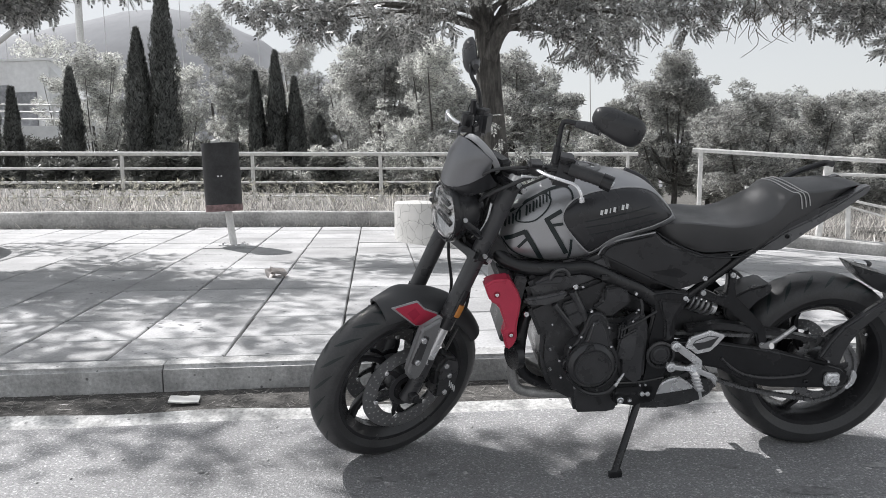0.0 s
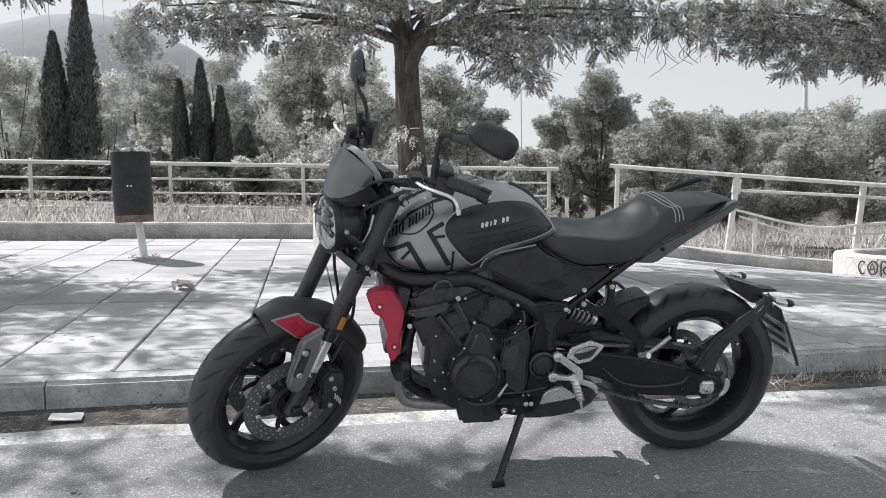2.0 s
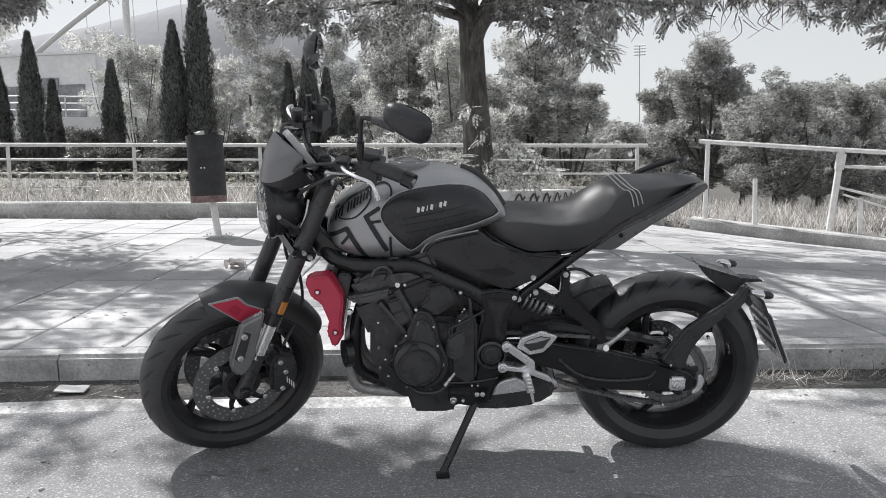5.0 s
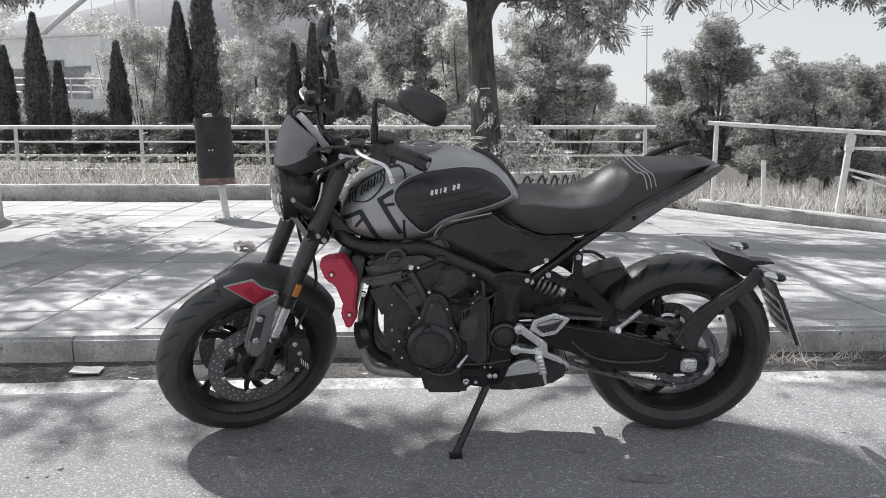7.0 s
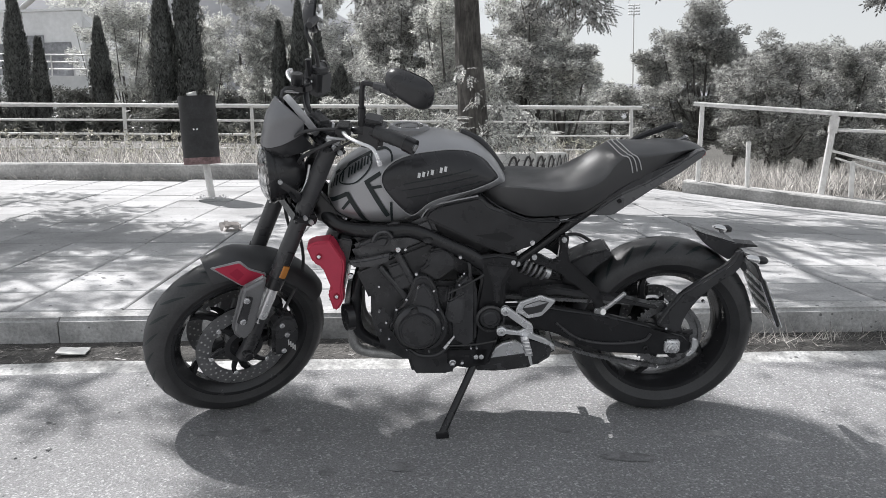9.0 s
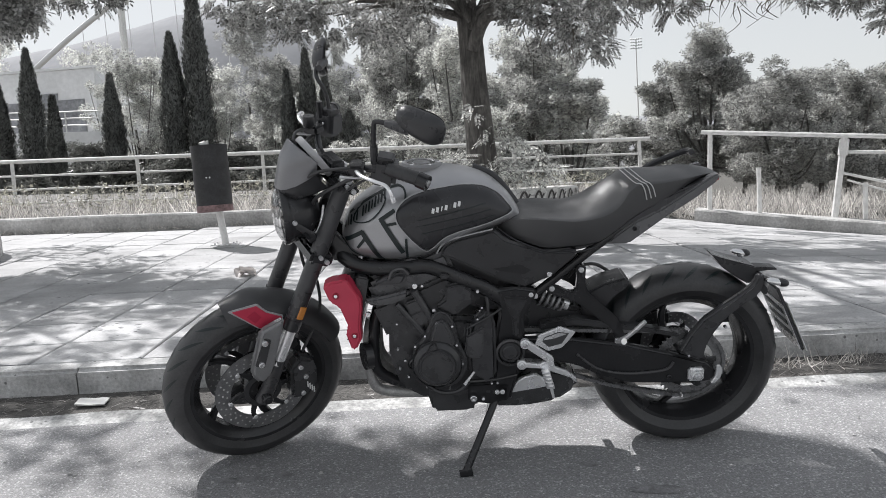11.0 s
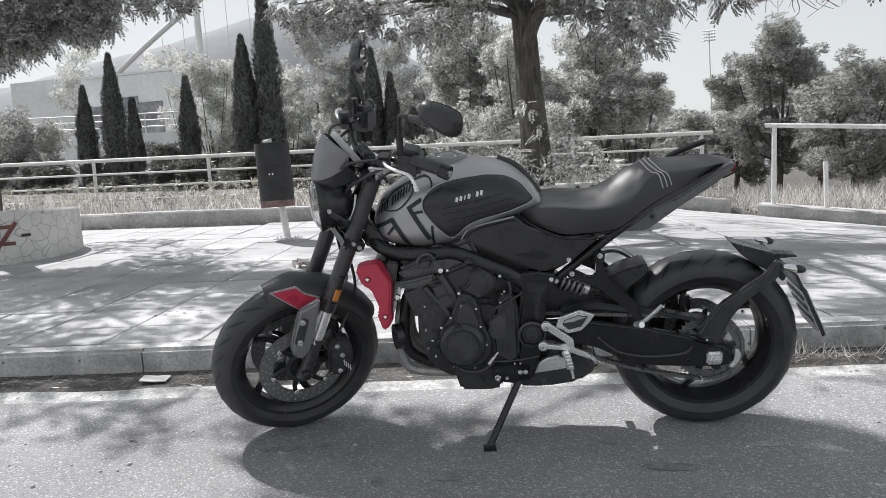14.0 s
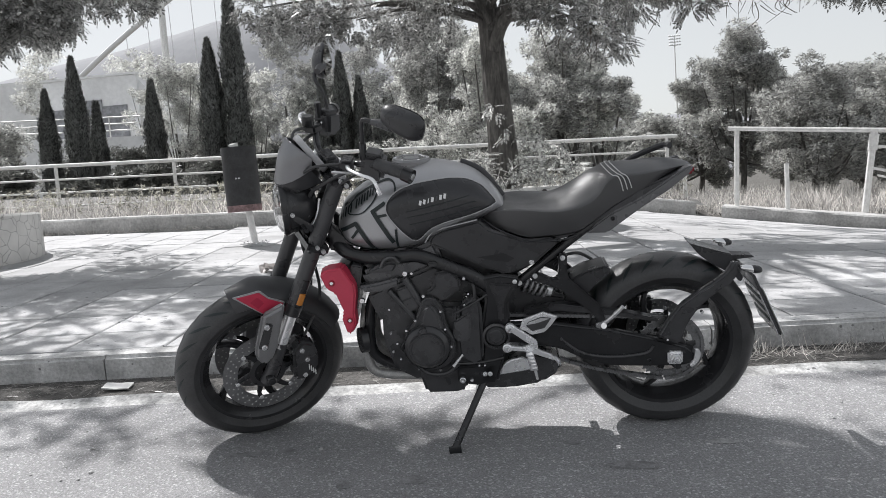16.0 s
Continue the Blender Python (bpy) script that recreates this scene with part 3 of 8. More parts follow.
def railing():
    base = (-5.51, 12.40)
    step, ang = 2.087, radians(6.3)
    t = thing("railing", upright(*base, 0.1), "white painted tubular steel railing with four bars", "railing")
    tops = []
    for i in range(-7, 5):
        x, y = base[0] + step * i * math.cos(ang), base[1] + step * i * math.sin(ang)
        foot = plan(x, y, 0.12 - 0.0178 * i)
        foot.z -= 0.12
        head = foot + Vector((0, 0, 0.12 + 0.896))
        tops.append(head)
        bar_between(t, "post", foot, head, 0.029)
    for k, (dz, r) in enumerate(((0.0, 0.031), (-0.235, 0.017), (-0.455, 0.017), (-0.68, 0.017))):
        last = len(tops) - 1
        for a, b in zip(tops, tops[1:]):
            bar_between(t, "rail", a + Vector((0, 0, dz)), b + Vector((0.0, 0, dz)), r)
        if k == 0:
            bar_between(t, "rail", tops[-1] + Vector((0, 0, dz)), tops[-1] + (tops[-1] - tops[-2]).normalized() * 0.17 + Vector((0, 0, dz)), r)


railing()


def broken_railing():
    p1, p2, p3 = (3.58, 11.96), (5.23, 11.48), (6.95, 11.1)
    t = thing("broken_railing", upright(*p1, 0.05), "bent white steel railing with leaning posts and sagging bars", "railing")
    f = [plan(*p, z) for p, z in ((p1, -0.16), (p2, -0.26), (p3, -0.36))]
    h = [plan(p1[0], p1[1], 1.03), plan(p2[0] + 0.03, p2[1], 0.91), plan(p3[0] + 0.02, p3[1], 0.80)]
    bar_between(t, "post", f[0], h[0], 0.034)
    bar_between(t, "leaning_post", f[1] + Vector((-0.07, 0, 0)), h[1], 0.045)
    bar_between(t, "leaning_post", f[2] + Vector((-0.06, 0, 0)), h[2], 0.045)
    far = plan(9.2, 10.3, 0.66)
    start = h[0] + (h[0] - h[1]).normalized() * 0.12
    inv = t.matrix_world.inverted()
    part("top_rail", tube([inv @ p for p in (start, h[0], h[1], h[2], far)], 0.031, 10, smooth=False), WHITEPAINT, t)
    part("clamp", tube([inv @ (h[1] + Vector((0, 0, -0.05))), inv @ (h[1] + Vector((-0.03, 0, -0.26)))], 0.062, 10, smooth=False), WHITEPAINT, t)
    d = Vector((0, 0, -0.22))
    part("middle_rail", tube([inv @ (h[1] + d), inv @ (h[2] + d * 0.8), inv @ (far + d)], 0.022, 8, smooth=False), WHITEPAINT, t)
    sag = [h[1] + Vector((-0.03, 0, -0.50)), plan(5.95, 11.3, 0.22), plan(6.5, 11.15, 0.16), plan(7.2, 11.0, 0.24), plan(8.6, 10.5, 0.34)]
    part("sagging_rail", tube([inv @ p for p in sag], 0.018, 8), WHITEPAINT, t)
    low = [plan(5.3, 11.45, 0.30), plan(5.8, 11.3, 0.14), plan(6.4, 11.15, 0.02), plan(7.4, 10.9, 0.12)]
    part("sagging_rail", tube([inv @ p for p in low], 0.014, 8), WHITEPAINT, t)
    for i, (x, y, z0, z1) in enumerate(((4.22, 11.7, -0.18, 0.49), (5.50, 11.3, -0.28, 0.25), (2.95, 12.6, 0.0, 0.5))):
        s = thing("stub_post", upright(x, y, z0), "short cut-off white steel post", "post", "stub posts")
        part("post", tube([(0, 0, 0), (0, 0, z1 - z0)], 0.032, 10, smooth=False), WHITEPAINT, s)


broken_railing()

# ---- motorcycle ----
# Its frame: x to the rear, y to its right side, z up; the rear tyre stands at the origin.
BIKE = LEVEL @ pose(1.425, 3.135, 0, 0, 0, 6) @ pose(0, 0, 0, 9)
RAKE = radians(24.6)
AXIS = Vector((math.sin(RAKE), 0, math.cos(RAKE)))
HEADPOINT = Vector((-1.452, 0, 0.293))
STEER = Matrix.Translation(HEADPOINT) @ Matrix.Rotation(radians(31.2), 4, AXIS) @ Matrix.Translation(-HEADPOINT)
bike = thing("motorcycle", BIKE, "black and silver motorcycle with red trim on its side stand", "motorcycle")


def bolt(parent, x, y, z, r=0.008, material=BOLTSTEEL, name="bolt"):
    """A socket-headed bolt that faces the bike's left side."""
    r *= 0.64
    prof = [(r, y + 0.006), (r, y - 0.005), (r * 0.82, y - 0.007), (r * 0.52, y - 0.007), (r * 0.46, y - 0.001), (0.0004, y - 0.001), (0.0004, y + 0.006)]
    return part(name, lathe(prof, (x, 0, z), 14), material, parent)


def both(name, bm_of, material, parent, label=""):
    """The same part on the left and on the right."""
    part(name, bm_of(), material, parent, label)
    part(name, mirrored(bm_of()), material, parent, label)


def tyre_profile(r, w, rim_r, n=14):
    """Closed outline of (radius, y): a rounded tread, sidewalls and the inner face."""
    h = r - rim_r
    pts = []
    for i in range(n + 1):
        a = math.pi * i / n
        y = -math.cos(a) * w / 2
        pts.append((rim_r + 0.30 * h + 0.70 * h * math.sin(a) ** 0.72, y))
    pts.append((rim_r + 0.004, w * 0.40))
    pts.append((rim_r - 0.006, w * 0.36))
    pts.append((rim_r - 0.006, -w * 0.36))
    pts.append((rim_r + 0.004, -w * 0.40))
    return pts


def grooves(parent, c, r, w, rim_r, count, turn=1):
    """Slanted tread grooves on the shoulders: black strips that paint the shade of slots."""
    h = r - rim_r
    for side in (-1, 1):
        bms = []
        for i in range(count):
            a0 = 2 * math.pi * i / count
            rows = []
            for k in range(7):
                t = k / 6
                ang = math.pi * (0.5 - side * (0.06 + 0.30 * t))
                y = -math.cos(ang) * w / 2
                rr = rim_r + 0.30 * h + 0.70 * h * math.sin(ang) ** 0.72 + 0.0012
                a = a0 + turn * (0.16 * t + 0.05 * t * t)
                half = 0.024 * (1 - (2 * t - 1) ** 2) + 0.003
                rows.append([Vector((c[0] + rr * math.cos(a + s * half), c[1] + y, c[2] + rr * math.sin(a + s * half))) for s in (-1, 1)])
            bms.append(loft(rows, cap=False, closed_rings=False))
        part("tread_groove", joined(*bms), BLACKINK, parent, smooth=False, kind="stuff")


def spoke(c, a, r0, r1, w0, w1, y, t, sweep):
    """One tapering cast spoke from hub to rim."""
    rings = []
    for k in range(6):
        s = k / 5
        r = r0 + (r1 - r0) * s
        ang = a + sweep * s * s
        d, n = Vector((math.cos(ang), 0, math.sin(ang))), Vector((-math.sin(ang), 0, math.cos(ang)))
        w = w0 + (w1 - w0) * s
        o = Vector(c) + d * r
        rings.append([o + n * (w * u) + Vector((0, y + t * v, 0)) for u, v in ((-0.5, -0.3), (-0.3, -0.5), (0.3, -0.5), (0.5, -0.3), (0.5, 0.3), (0.3, 0.5), (-0.3, 0.5), (-0.5, 0.3))])
    return loft(rings)


def wheel(name, c, r, w, rim_r, spokes, sweep, frame_m, label, phase):
    x, y, z = c
    t = part(name, moved(lathe([(0.052, -0.06), (0.056, -0.05), (0.056, 0.05), (0.052, 0.06), (0.014, 0.06), (0.014, -0.06)], c, 32), frame_m), CAST, bike, label)
    part("tyre", moved(lathe(tyre_profile(r, w, rim_r), c, 96), frame_m), RUBBER, t)
    hw = w * 0.40
    rim = [(rim_r + 0.010, -hw), (rim_r + 0.010, -hw + 0.006), (rim_r - 0.012, -hw * 0.78), (rim_r - 0.026, -hw * 0.3), (rim_r - 0.026, hw * 0.3), (rim_r - 0.012, hw * 0.78), (rim_r + 0.010, hw - 0.006), (rim_r + 0.010, hw),
           (rim_r - 0.010, hw * 0.94), (rim_r - 0.036, hw * 0.4), (rim_r - 0.036, -hw * 0.4), (rim_r - 0.010, -hw * 0.94)]
    rm = part("rim", moved(lathe(rim, c, 96), frame_m), BLACK, t)
    for i in range(spokes):
        part("spoke", moved(spoke(c, 2 * math.pi * i / spokes + phase, 0.045, rim_r - 0.03, 0.030, 0.024, 0, 0.034, sweep), frame_m), BLACK, t)
    return t


REAR, FRONT = (-0.0187, 0, 0.3467), (-1.5031, 0, 0.3367)
rw = wheel("rear_wheel", REAR, 0.320, 0.172, 0.231, 5, -0.35, Matrix(), "black cast rear wheel with wide tyre", 0.98)
grooves(rw, REAR, 0.320, 0.172, 0.231, 26)
fw = wheel("front_wheel", FRONT, 0.312, 0.118, 0.234, 5, 0.35, STEER, "black cast front wheel turned to the left", -0.38)


def front_grooves():
    # black strips laid on the tread paint the shade of its grooves
    h = 0.312 - 0.234
    for side in (-1, 1):
        bms = []
        for i in range(24):
            a0 = 2 * math.pi * (i + 0.25 * side) / 24
            rows = []
            for k in range(7):
                t = k / 6
                ang = math.pi * (0.5 - side * (0.05 + 0.30 * t))
                rr = 0.234 + 0.30 * h + 0.70 * h * math.sin(ang) ** 0.72 + 0.0012
                a = a0 - (0.22 * t + 0.05 * t * t)
                half = 0.030 * (1 - (2 * t - 1) ** 2) + 0.003
                rows.append([Vector((FRONT[0] + rr * math.cos(a + s * half), -math.cos(ang) * 0.059, FRONT[2] + rr * math.sin(a + s * half))) for s in (-1, 1)])
            bms.append(loft(rows, cap=False, closed_rings=False))
        part("tread_groove", moved(joined(*bms), STEER), BLACKINK, fw, smooth=False, kind="stuff")


front_grooves()


def brake_disc(parent, c, r, r_in, y, m, arms=6):
    """A drilled ring on a black carrier."""
    cc = (c[0], c[1] + y, c[2])
    d = part("brake_disc", moved(lathe([(r, -0.0022), (r, 0.0022), (r_in, 0.0022), (r_in, -0.0022)], cc, 72), m), DISCSTEEL, parent, "drilled steel brake disc")
    # pale dots coloured for daylight seen through the drilled holes
    holes = []
    for i in range(30):
        for k, rr in enumerate((r - 0.012, r - 0.026, r - 0.040)):
            if rr < r_in + 0.006:
                continue
            a = 2 * math.pi * (i + 0.33 * k) / 30
            s = -1 if y < 0 else 1
            holes.append(disc(cc[0] + rr * math.cos(a), cc[1] - 0.0026, cc[2] + rr * math.sin(a), 0.0033, 0.0052, 0.0002, 8))
    part("daylit_drilling", moved(joined(*holes), m), PIPING_AND_DAYLIGHT, parent, kind="stuff")
    part("disc_carrier", moved(lathe([(0.062, -0.003), (0.062, 0.003), (0.040, 0.003), (0.040, -0.003)], cc, 32), m), BLACK, parent)
    for i in range(arms):
        a = 2 * math.pi * i / arms
        part("carrier_arm", moved(spoke(cc, a, 0.058, r_in + 0.012, 0.022, 0.014, 0, 0.007, 0.2), m), BLACK, parent)
    for i in range(arms):
        a = 2 * math.pi * i / arms + 0.2
        part("bobbin", moved(disc(cc[0] + (r_in + 0.006) * math.cos(a), cc[1] - 0.006, cc[2] + (r_in + 0.006) * math.sin(a), 0.008, 0.012, 0.001, 12), m), ALLOY, parent)


brake_disc(fw, FRONT, 0.160, 0.108, -0.068, STEER)
brake_disc(fw, FRONT, 0.160, 0.108, 0.068, STEER)
brake_disc(rw, REAR, 0.115, 0.075, 0.085, Matrix())
part("sensor_ring", moved(lathe([(0.066, -0.074), (0.066, -0.072), (0.048, -0.072), (0.048, -0.074)], FRONT, 48), STEER), MATBLACK, fw)


def fork_point(s, y, fwd=0.0):
    """A point s metres up the fork from the front axle."""
    p = Vector((FRONT[0], 0, FRONT[2])) + AXIS * s
    return p + Vector((-math.cos(RAKE) * fwd, y, math.sin(RAKE) * fwd))


def on_fork(name, bm, material, label="", parent=bike):
    return part(name, moved(bm, STEER), material, parent, label)


for y in (-0.102, 0.102):
    leg = on_fork("fork_leg", tube([fork_point(0.275, y), fork_point(0.773, y)], 0.0275, 24, smooth=False), MATBLACK, "black upside-down fork tube")
    on_fork("seal_ring", tube([fork_point(0.262, y), fork_point(0.302, y)], 0.0305, 24, smooth=False), BLACK, parent=leg)
    on_fork("stanchion", tube([fork_point(0.125, y), fork_point(0.28, y)], 0.0225, 20, smooth=False), ALLOY, "polished steel fork stanchion", parent=leg)
    foot = tube([fork_point(-0.03, y * 0.92, 0.0), fork_point(0.03, y * 0.95, -0.004), fork_point(0.145, y, -0.001)], 0.026, 16, r_end=0.0235)
    on_fork("fork_foot", foot, MATBLACK, parent=leg)
    s = 1 if y > 0 else -1
    on_fork("axle_nut", joined(disc(FRONT[0], y * 1.02 - 0.035 if s < 0 else y * 1.02 + 0.01, FRONT[2], 0.017, 0.03, 0.003, 20), disc(FRONT[0], y * 1.02 - 0.037 if s < 0 else y, FRONT[2], 0.009, 0.004, 0.001, 6)), BLACK, parent=leg)
refl = [fork_point(0.310, -0.131, 0.0), fork_point(0.408, -0.131, 0.0)]
rb = on_fork("reflector_mount", tube(refl, 0.013, 10, smooth=False, flat=0.5), BLACK)
on_fork("reflector", tube([fork_point(0.317, -0.139, 0.0), fork_point(0.360, -0.139, 0.0)], 0.0115, 8, smooth=False, flat=0.5), AMBER, "amber side reflector", parent=rb)


def caliper(y, s):
    """Radial brake caliper behind the fork leg."""
    c = Vector((FRONT[0], 0, FRONT[2]))
    prof = [(0.085, -0.055), (0.135, -0.065), (0.178, -0.030), (0.185, 0.030), (0.172, 0.085), (0.128, 0.105), (0.092, 0.070)]
    pts = [(c.x + a, c.z + b + 0.01) for a, b in prof]
    body = on_fork("brake_caliper", prism(pts, y - 0.036, y + 0.034, 0.010), CAST, "black brake caliper")
    for a, b in ((0.125, -0.03), (0.14, 0.035), (0.125, 0.08)):
        on_fork("bolt", disc(c.x + a, y - 0.043, c.z + b, 0.009, 0.014, 0.002, 12), STEEL, parent=body)
    if s < 0:
        for k in range(4):
            on_fork("marking", box(c.x + 0.142 + 0.007 * k, c.x + 0.146 + 0.007 * k, y - 0.0378, y - 0.035, c.z - 0.012 - 0.010 * k, c.z + 0.012 - 0.010 * k), WHITEINK, parent=body)
    part("brake_hose", moved(tube([(c.x + 0.15, y * 0.8, c.z + 0.10), (c.x + 0.23, y * 0.6, c.z + 0.24), (c.x + 0.22, y * 0.8, c.z + 0.40), (c.x + 0.20, y * 0.5, c.z + 0.52)], 0.0055, 8), STEER), RUBBER, body)


caliper(-0.082, -1)
caliper(0.082, 1)


def front_fender():
    """Short mudguard round the top of the tyre."""
    c = Vector((FRONT[0], 0, FRONT[2]))
    rings = []
    for i in range(22):
        a = radians(25 + (105 - 25) * i / 21)
        r = 0.340 + 0.010 * math.exp(-((i - 16.5) / 1.8) ** 2)
        d = Vector((math.cos(a), 0, math.sin(a)))
        ring = []
        for k in range(13):
            b = radians(-100 + 200 * k / 12)
            wd = 0.082 * (1 - 0.30 * max(0, (i - 13) / 8) ** 2)
            ring.append(c + d * (r - 0.055 + 0.055 * math.cos(b) ** 1 if math.cos(b) > 0 else r - 0.055 + 0.05 * math.cos(b)) + Vector((0, wd * math.sin(b), 0)))
        rings.append(ring)
    outer = rings
    inner = [[p + (c + Vector((p.x - c.x, 0, p.z - c.z)) * 0.985 - c - Vector((p.x - c.x, 0, p.z - c.z))) + Vector((0, -0.006 * (1 if p.y > 0 else -1), 0)) for p in ring] for ring in rings]
    full = [o + i[::-1] for o, i in zip(outer, inner)]
    t = on_fork("front_fender", loft(full), GREYPLASTIC, "dark grey front mudguard with red side flash")
    return t


ff = front_fender()


def side_shape(name, pts, y, thick, material, parent, bevel=0.003, label="", m=None):
    bm = prism(pts, y - thick, y, bevel)
    return part(name, moved(bm, m) if m else bm, material, parent, label)


for s in (-1, 1):
    def flip(bm):
        return moved(mirrored(bm) if s > 0 else bm, STEER @ Matrix.Translation((0, -0.012 * s if s > 0 else 0, -0.085 if s > 0 else 0)))
    mount = part("fender_bracket", flip(prism([(-1.499, 0.619), (-1.419, 0.645), (-1.434, 0.589), (-1.473, 0.464), (-1.495, 0.428), (-1.522, 0.418), (-1.547, 0.457), (-1.542, 0.486), (-1.507, 0.599)], -0.146, -0.112, 0.010, 3)), FORKGREY, bike, "grey cast mudguard bracket")
    part("bracket_inset", flip(prism([(-1.493, 0.597), (-1.471, 0.582), (-1.503, 0.481), (-1.533, 0.497)], -0.149, -0.140, 0.003)), GREYPLASTIC, mount)
    part("bolt", flip(disc(-1.494, -0.156, 0.578, 0.010, 0.012, 0.002, 14)), STEEL, mount)
    part("bolt", flip(disc(-1.513, -0.156, 0.500, 0.010, 0.012, 0.002, 14)), STEEL, mount)
    trim = part("flash_border", flip(prism([(-1.583, 0.688), (-1.488, 0.690), (-1.460, 0.653), (-1.407, 0.620), (-1.423, 0.582), (-1.491, 0.593)], -0.090, -0.081, 0.003)), SILVERTRIM, bike, "silver-edged red flash on the mudguard")
    part("red_flash", flip(prism([(-1.571, 0.685), (-1.492, 0.685), (-1.464, 0.651), (-1.414, 0.619), (-1.423, 0.592), (-1.490, 0.598)], -0.0925, -0.087, 0.0015)), RED, trim, "crimson red panel")
    part("flash_mark", flip(prism([(-1.527, 0.655), (-1.500, 0.669), (-1.480, 0.640), (-1.503, 0.622)], -0.0932, -0.092, 0.0004)), MARKRED, trim)

# triple clamps, bars
for s, th in ((0.773, 0.030), (0.528, 0.040)):
    cl = on_fork("fork_clamp", moved(box(-0.035, 0.045, -0.135, 0.135, -th / 2, th / 2, 0.010), Matrix.Translation(fork_point(s, 0)) @ Matrix.Rotation(RAKE, 4, "Y")), BLACK)
    for y in (-0.112, 0.112):
        on_fork("bolt", tube([fork_point(s, y * 1.28, -0.02), fork_point(s, y * 1.18, -0.02)], 0.008, 10, smooth=False), STEEL, parent=cl)
        on_fork("bolt", tube([fork_point(s + 0.01, y * 1.28, 0.005), fork_point(s + 0.01, y * 1.18, 0.005)], 0.007, 10, smooth=False), STEEL, parent=cl)
on_fork("steering_stem", tube([fork_point(0.503, 0, -0.028), fork_point(0.803, 0, -0.028)], 0.030, 20, smooth=False), CAST)
for y in (-0.102, 0.102):
    on_fork("fork_cap", tube([fork_point(0.773, y), fork_point(0.808, y)], 0.022, 16, smooth=False), ALLOY)
hb = on_fork("handlebar", tube([(-1.032, -0.345, 1.124), (-1.080, -0.285, 1.138), (-1.145, -0.19, 1.125), (-1.175, -0.11, 1.085), (-1.180, 0, 1.075), (-1.175, 0.11, 1.085), (-1.145, 0.19, 1.125), (-1.080, 0.285, 1.138), (-1.032, 0.345, 1.124)], 0.0115, 14), BLACK, "black tapered handlebar")
on_fork("bar_clamp", box(-1.195, -1.150, -0.05, 0.05, 1.045, 1.100, 0.008), CAST)
for s in (-1, 1):
    g = on_fork("grip", tube([(-1.036, s * 0.340, 1.126), (-1.064, s * 0.302, 1.134), (-1.097, s * 0.256, 1.140)], 0.0200, 18), RUBBER, "black ribbed rubber grip")
    on_fork("bar_end", tube([(-1.022, s * 0.360, 1.120), (-1.040, s * 0.335, 1.127)], 0.0235, 18, smooth=False), BLACK)
    on_fork("bar_end_screw", tube([(-1.0195, s * 0.3635, 1.119), (-1.024, s * 0.357, 1.121)], 0.010, 12, smooth=False), STEEL)
    for k in range(7):
        f = k / 7
        on_fork("grip_rib", tube([(-1.043 - 0.050 * f, s * (0.330 - 0.068 * f), 1.1285 + 0.010 * f), (-1.046 - 0.050 * f, s * (0.326 - 0.068 * f), 1.1290 + 0.010 * f)], 0.0206, 16, smooth=False), RUBBER, parent=g)
    sw = on_fork("switch_housing", moved(box(-0.040, 0.036, -0.036, 0.040, -0.048, 0.040, 0.014), Matrix.Translation((-1.092, s * 0.225, 1.128)) @ pose(0, 0, 0, 0, 8, s * 32)), MATBLACK, "black plastic switch housing")
    on_fork("switch_button", moved(box(-0.028, 0.018, -0.026, 0.026, 0.036, 0.044, 0.002), Matrix.Translation((-1.092, s * 0.225, 1.128)) @ pose(0, 0, 0, 0, 8, s * 32)), GREYPLASTIC, parent=sw)
    lev = on_fork("lever", tube([(-1.177, s * 0.200, 1.130), (-1.184, s * 0.255, 1.136), (-1.172, s * 0.305, 1.139), (-1.148, s * 0.340, 1.133), (-1.140, s * 0.358, 1.116), (-1.135, s * 0.362, 1.096)], 0.0048, 10, flat=1.35), ALLOY, "silver alloy hand lever")
    on_fork("lever_tip", tube([(-1.136, s * 0.362, 1.100), (-1.133, s * 0.363, 1.088)], 0.0078, 12, smooth=False), ALLOY, parent=lev)
    on_fork("lever_link", tube([(-1.182, s * 0.200, 1.128), (-1.150, s * 0.202, 1.122), (-1.112, s * 0.204, 1.140)], 0.0045, 8), ALLOY, parent=lev)
    on_fork("adjuster", tube([(-1.228, s * 0.198, 1.117), (-1.170, s * 0.200, 1.104)], 0.0042, 10, smooth=False), ALLOY, parent=lev)
    on_fork("lever_perch", moved(box(-0.030, 0.016, -0.030, 0.030, -0.016, 0.016, 0.007), Matrix.Translation((-1.160, s * 0.185, 1.130)) @ pose(0, 0, 0, 0, 0, s * 30)), BLACK)


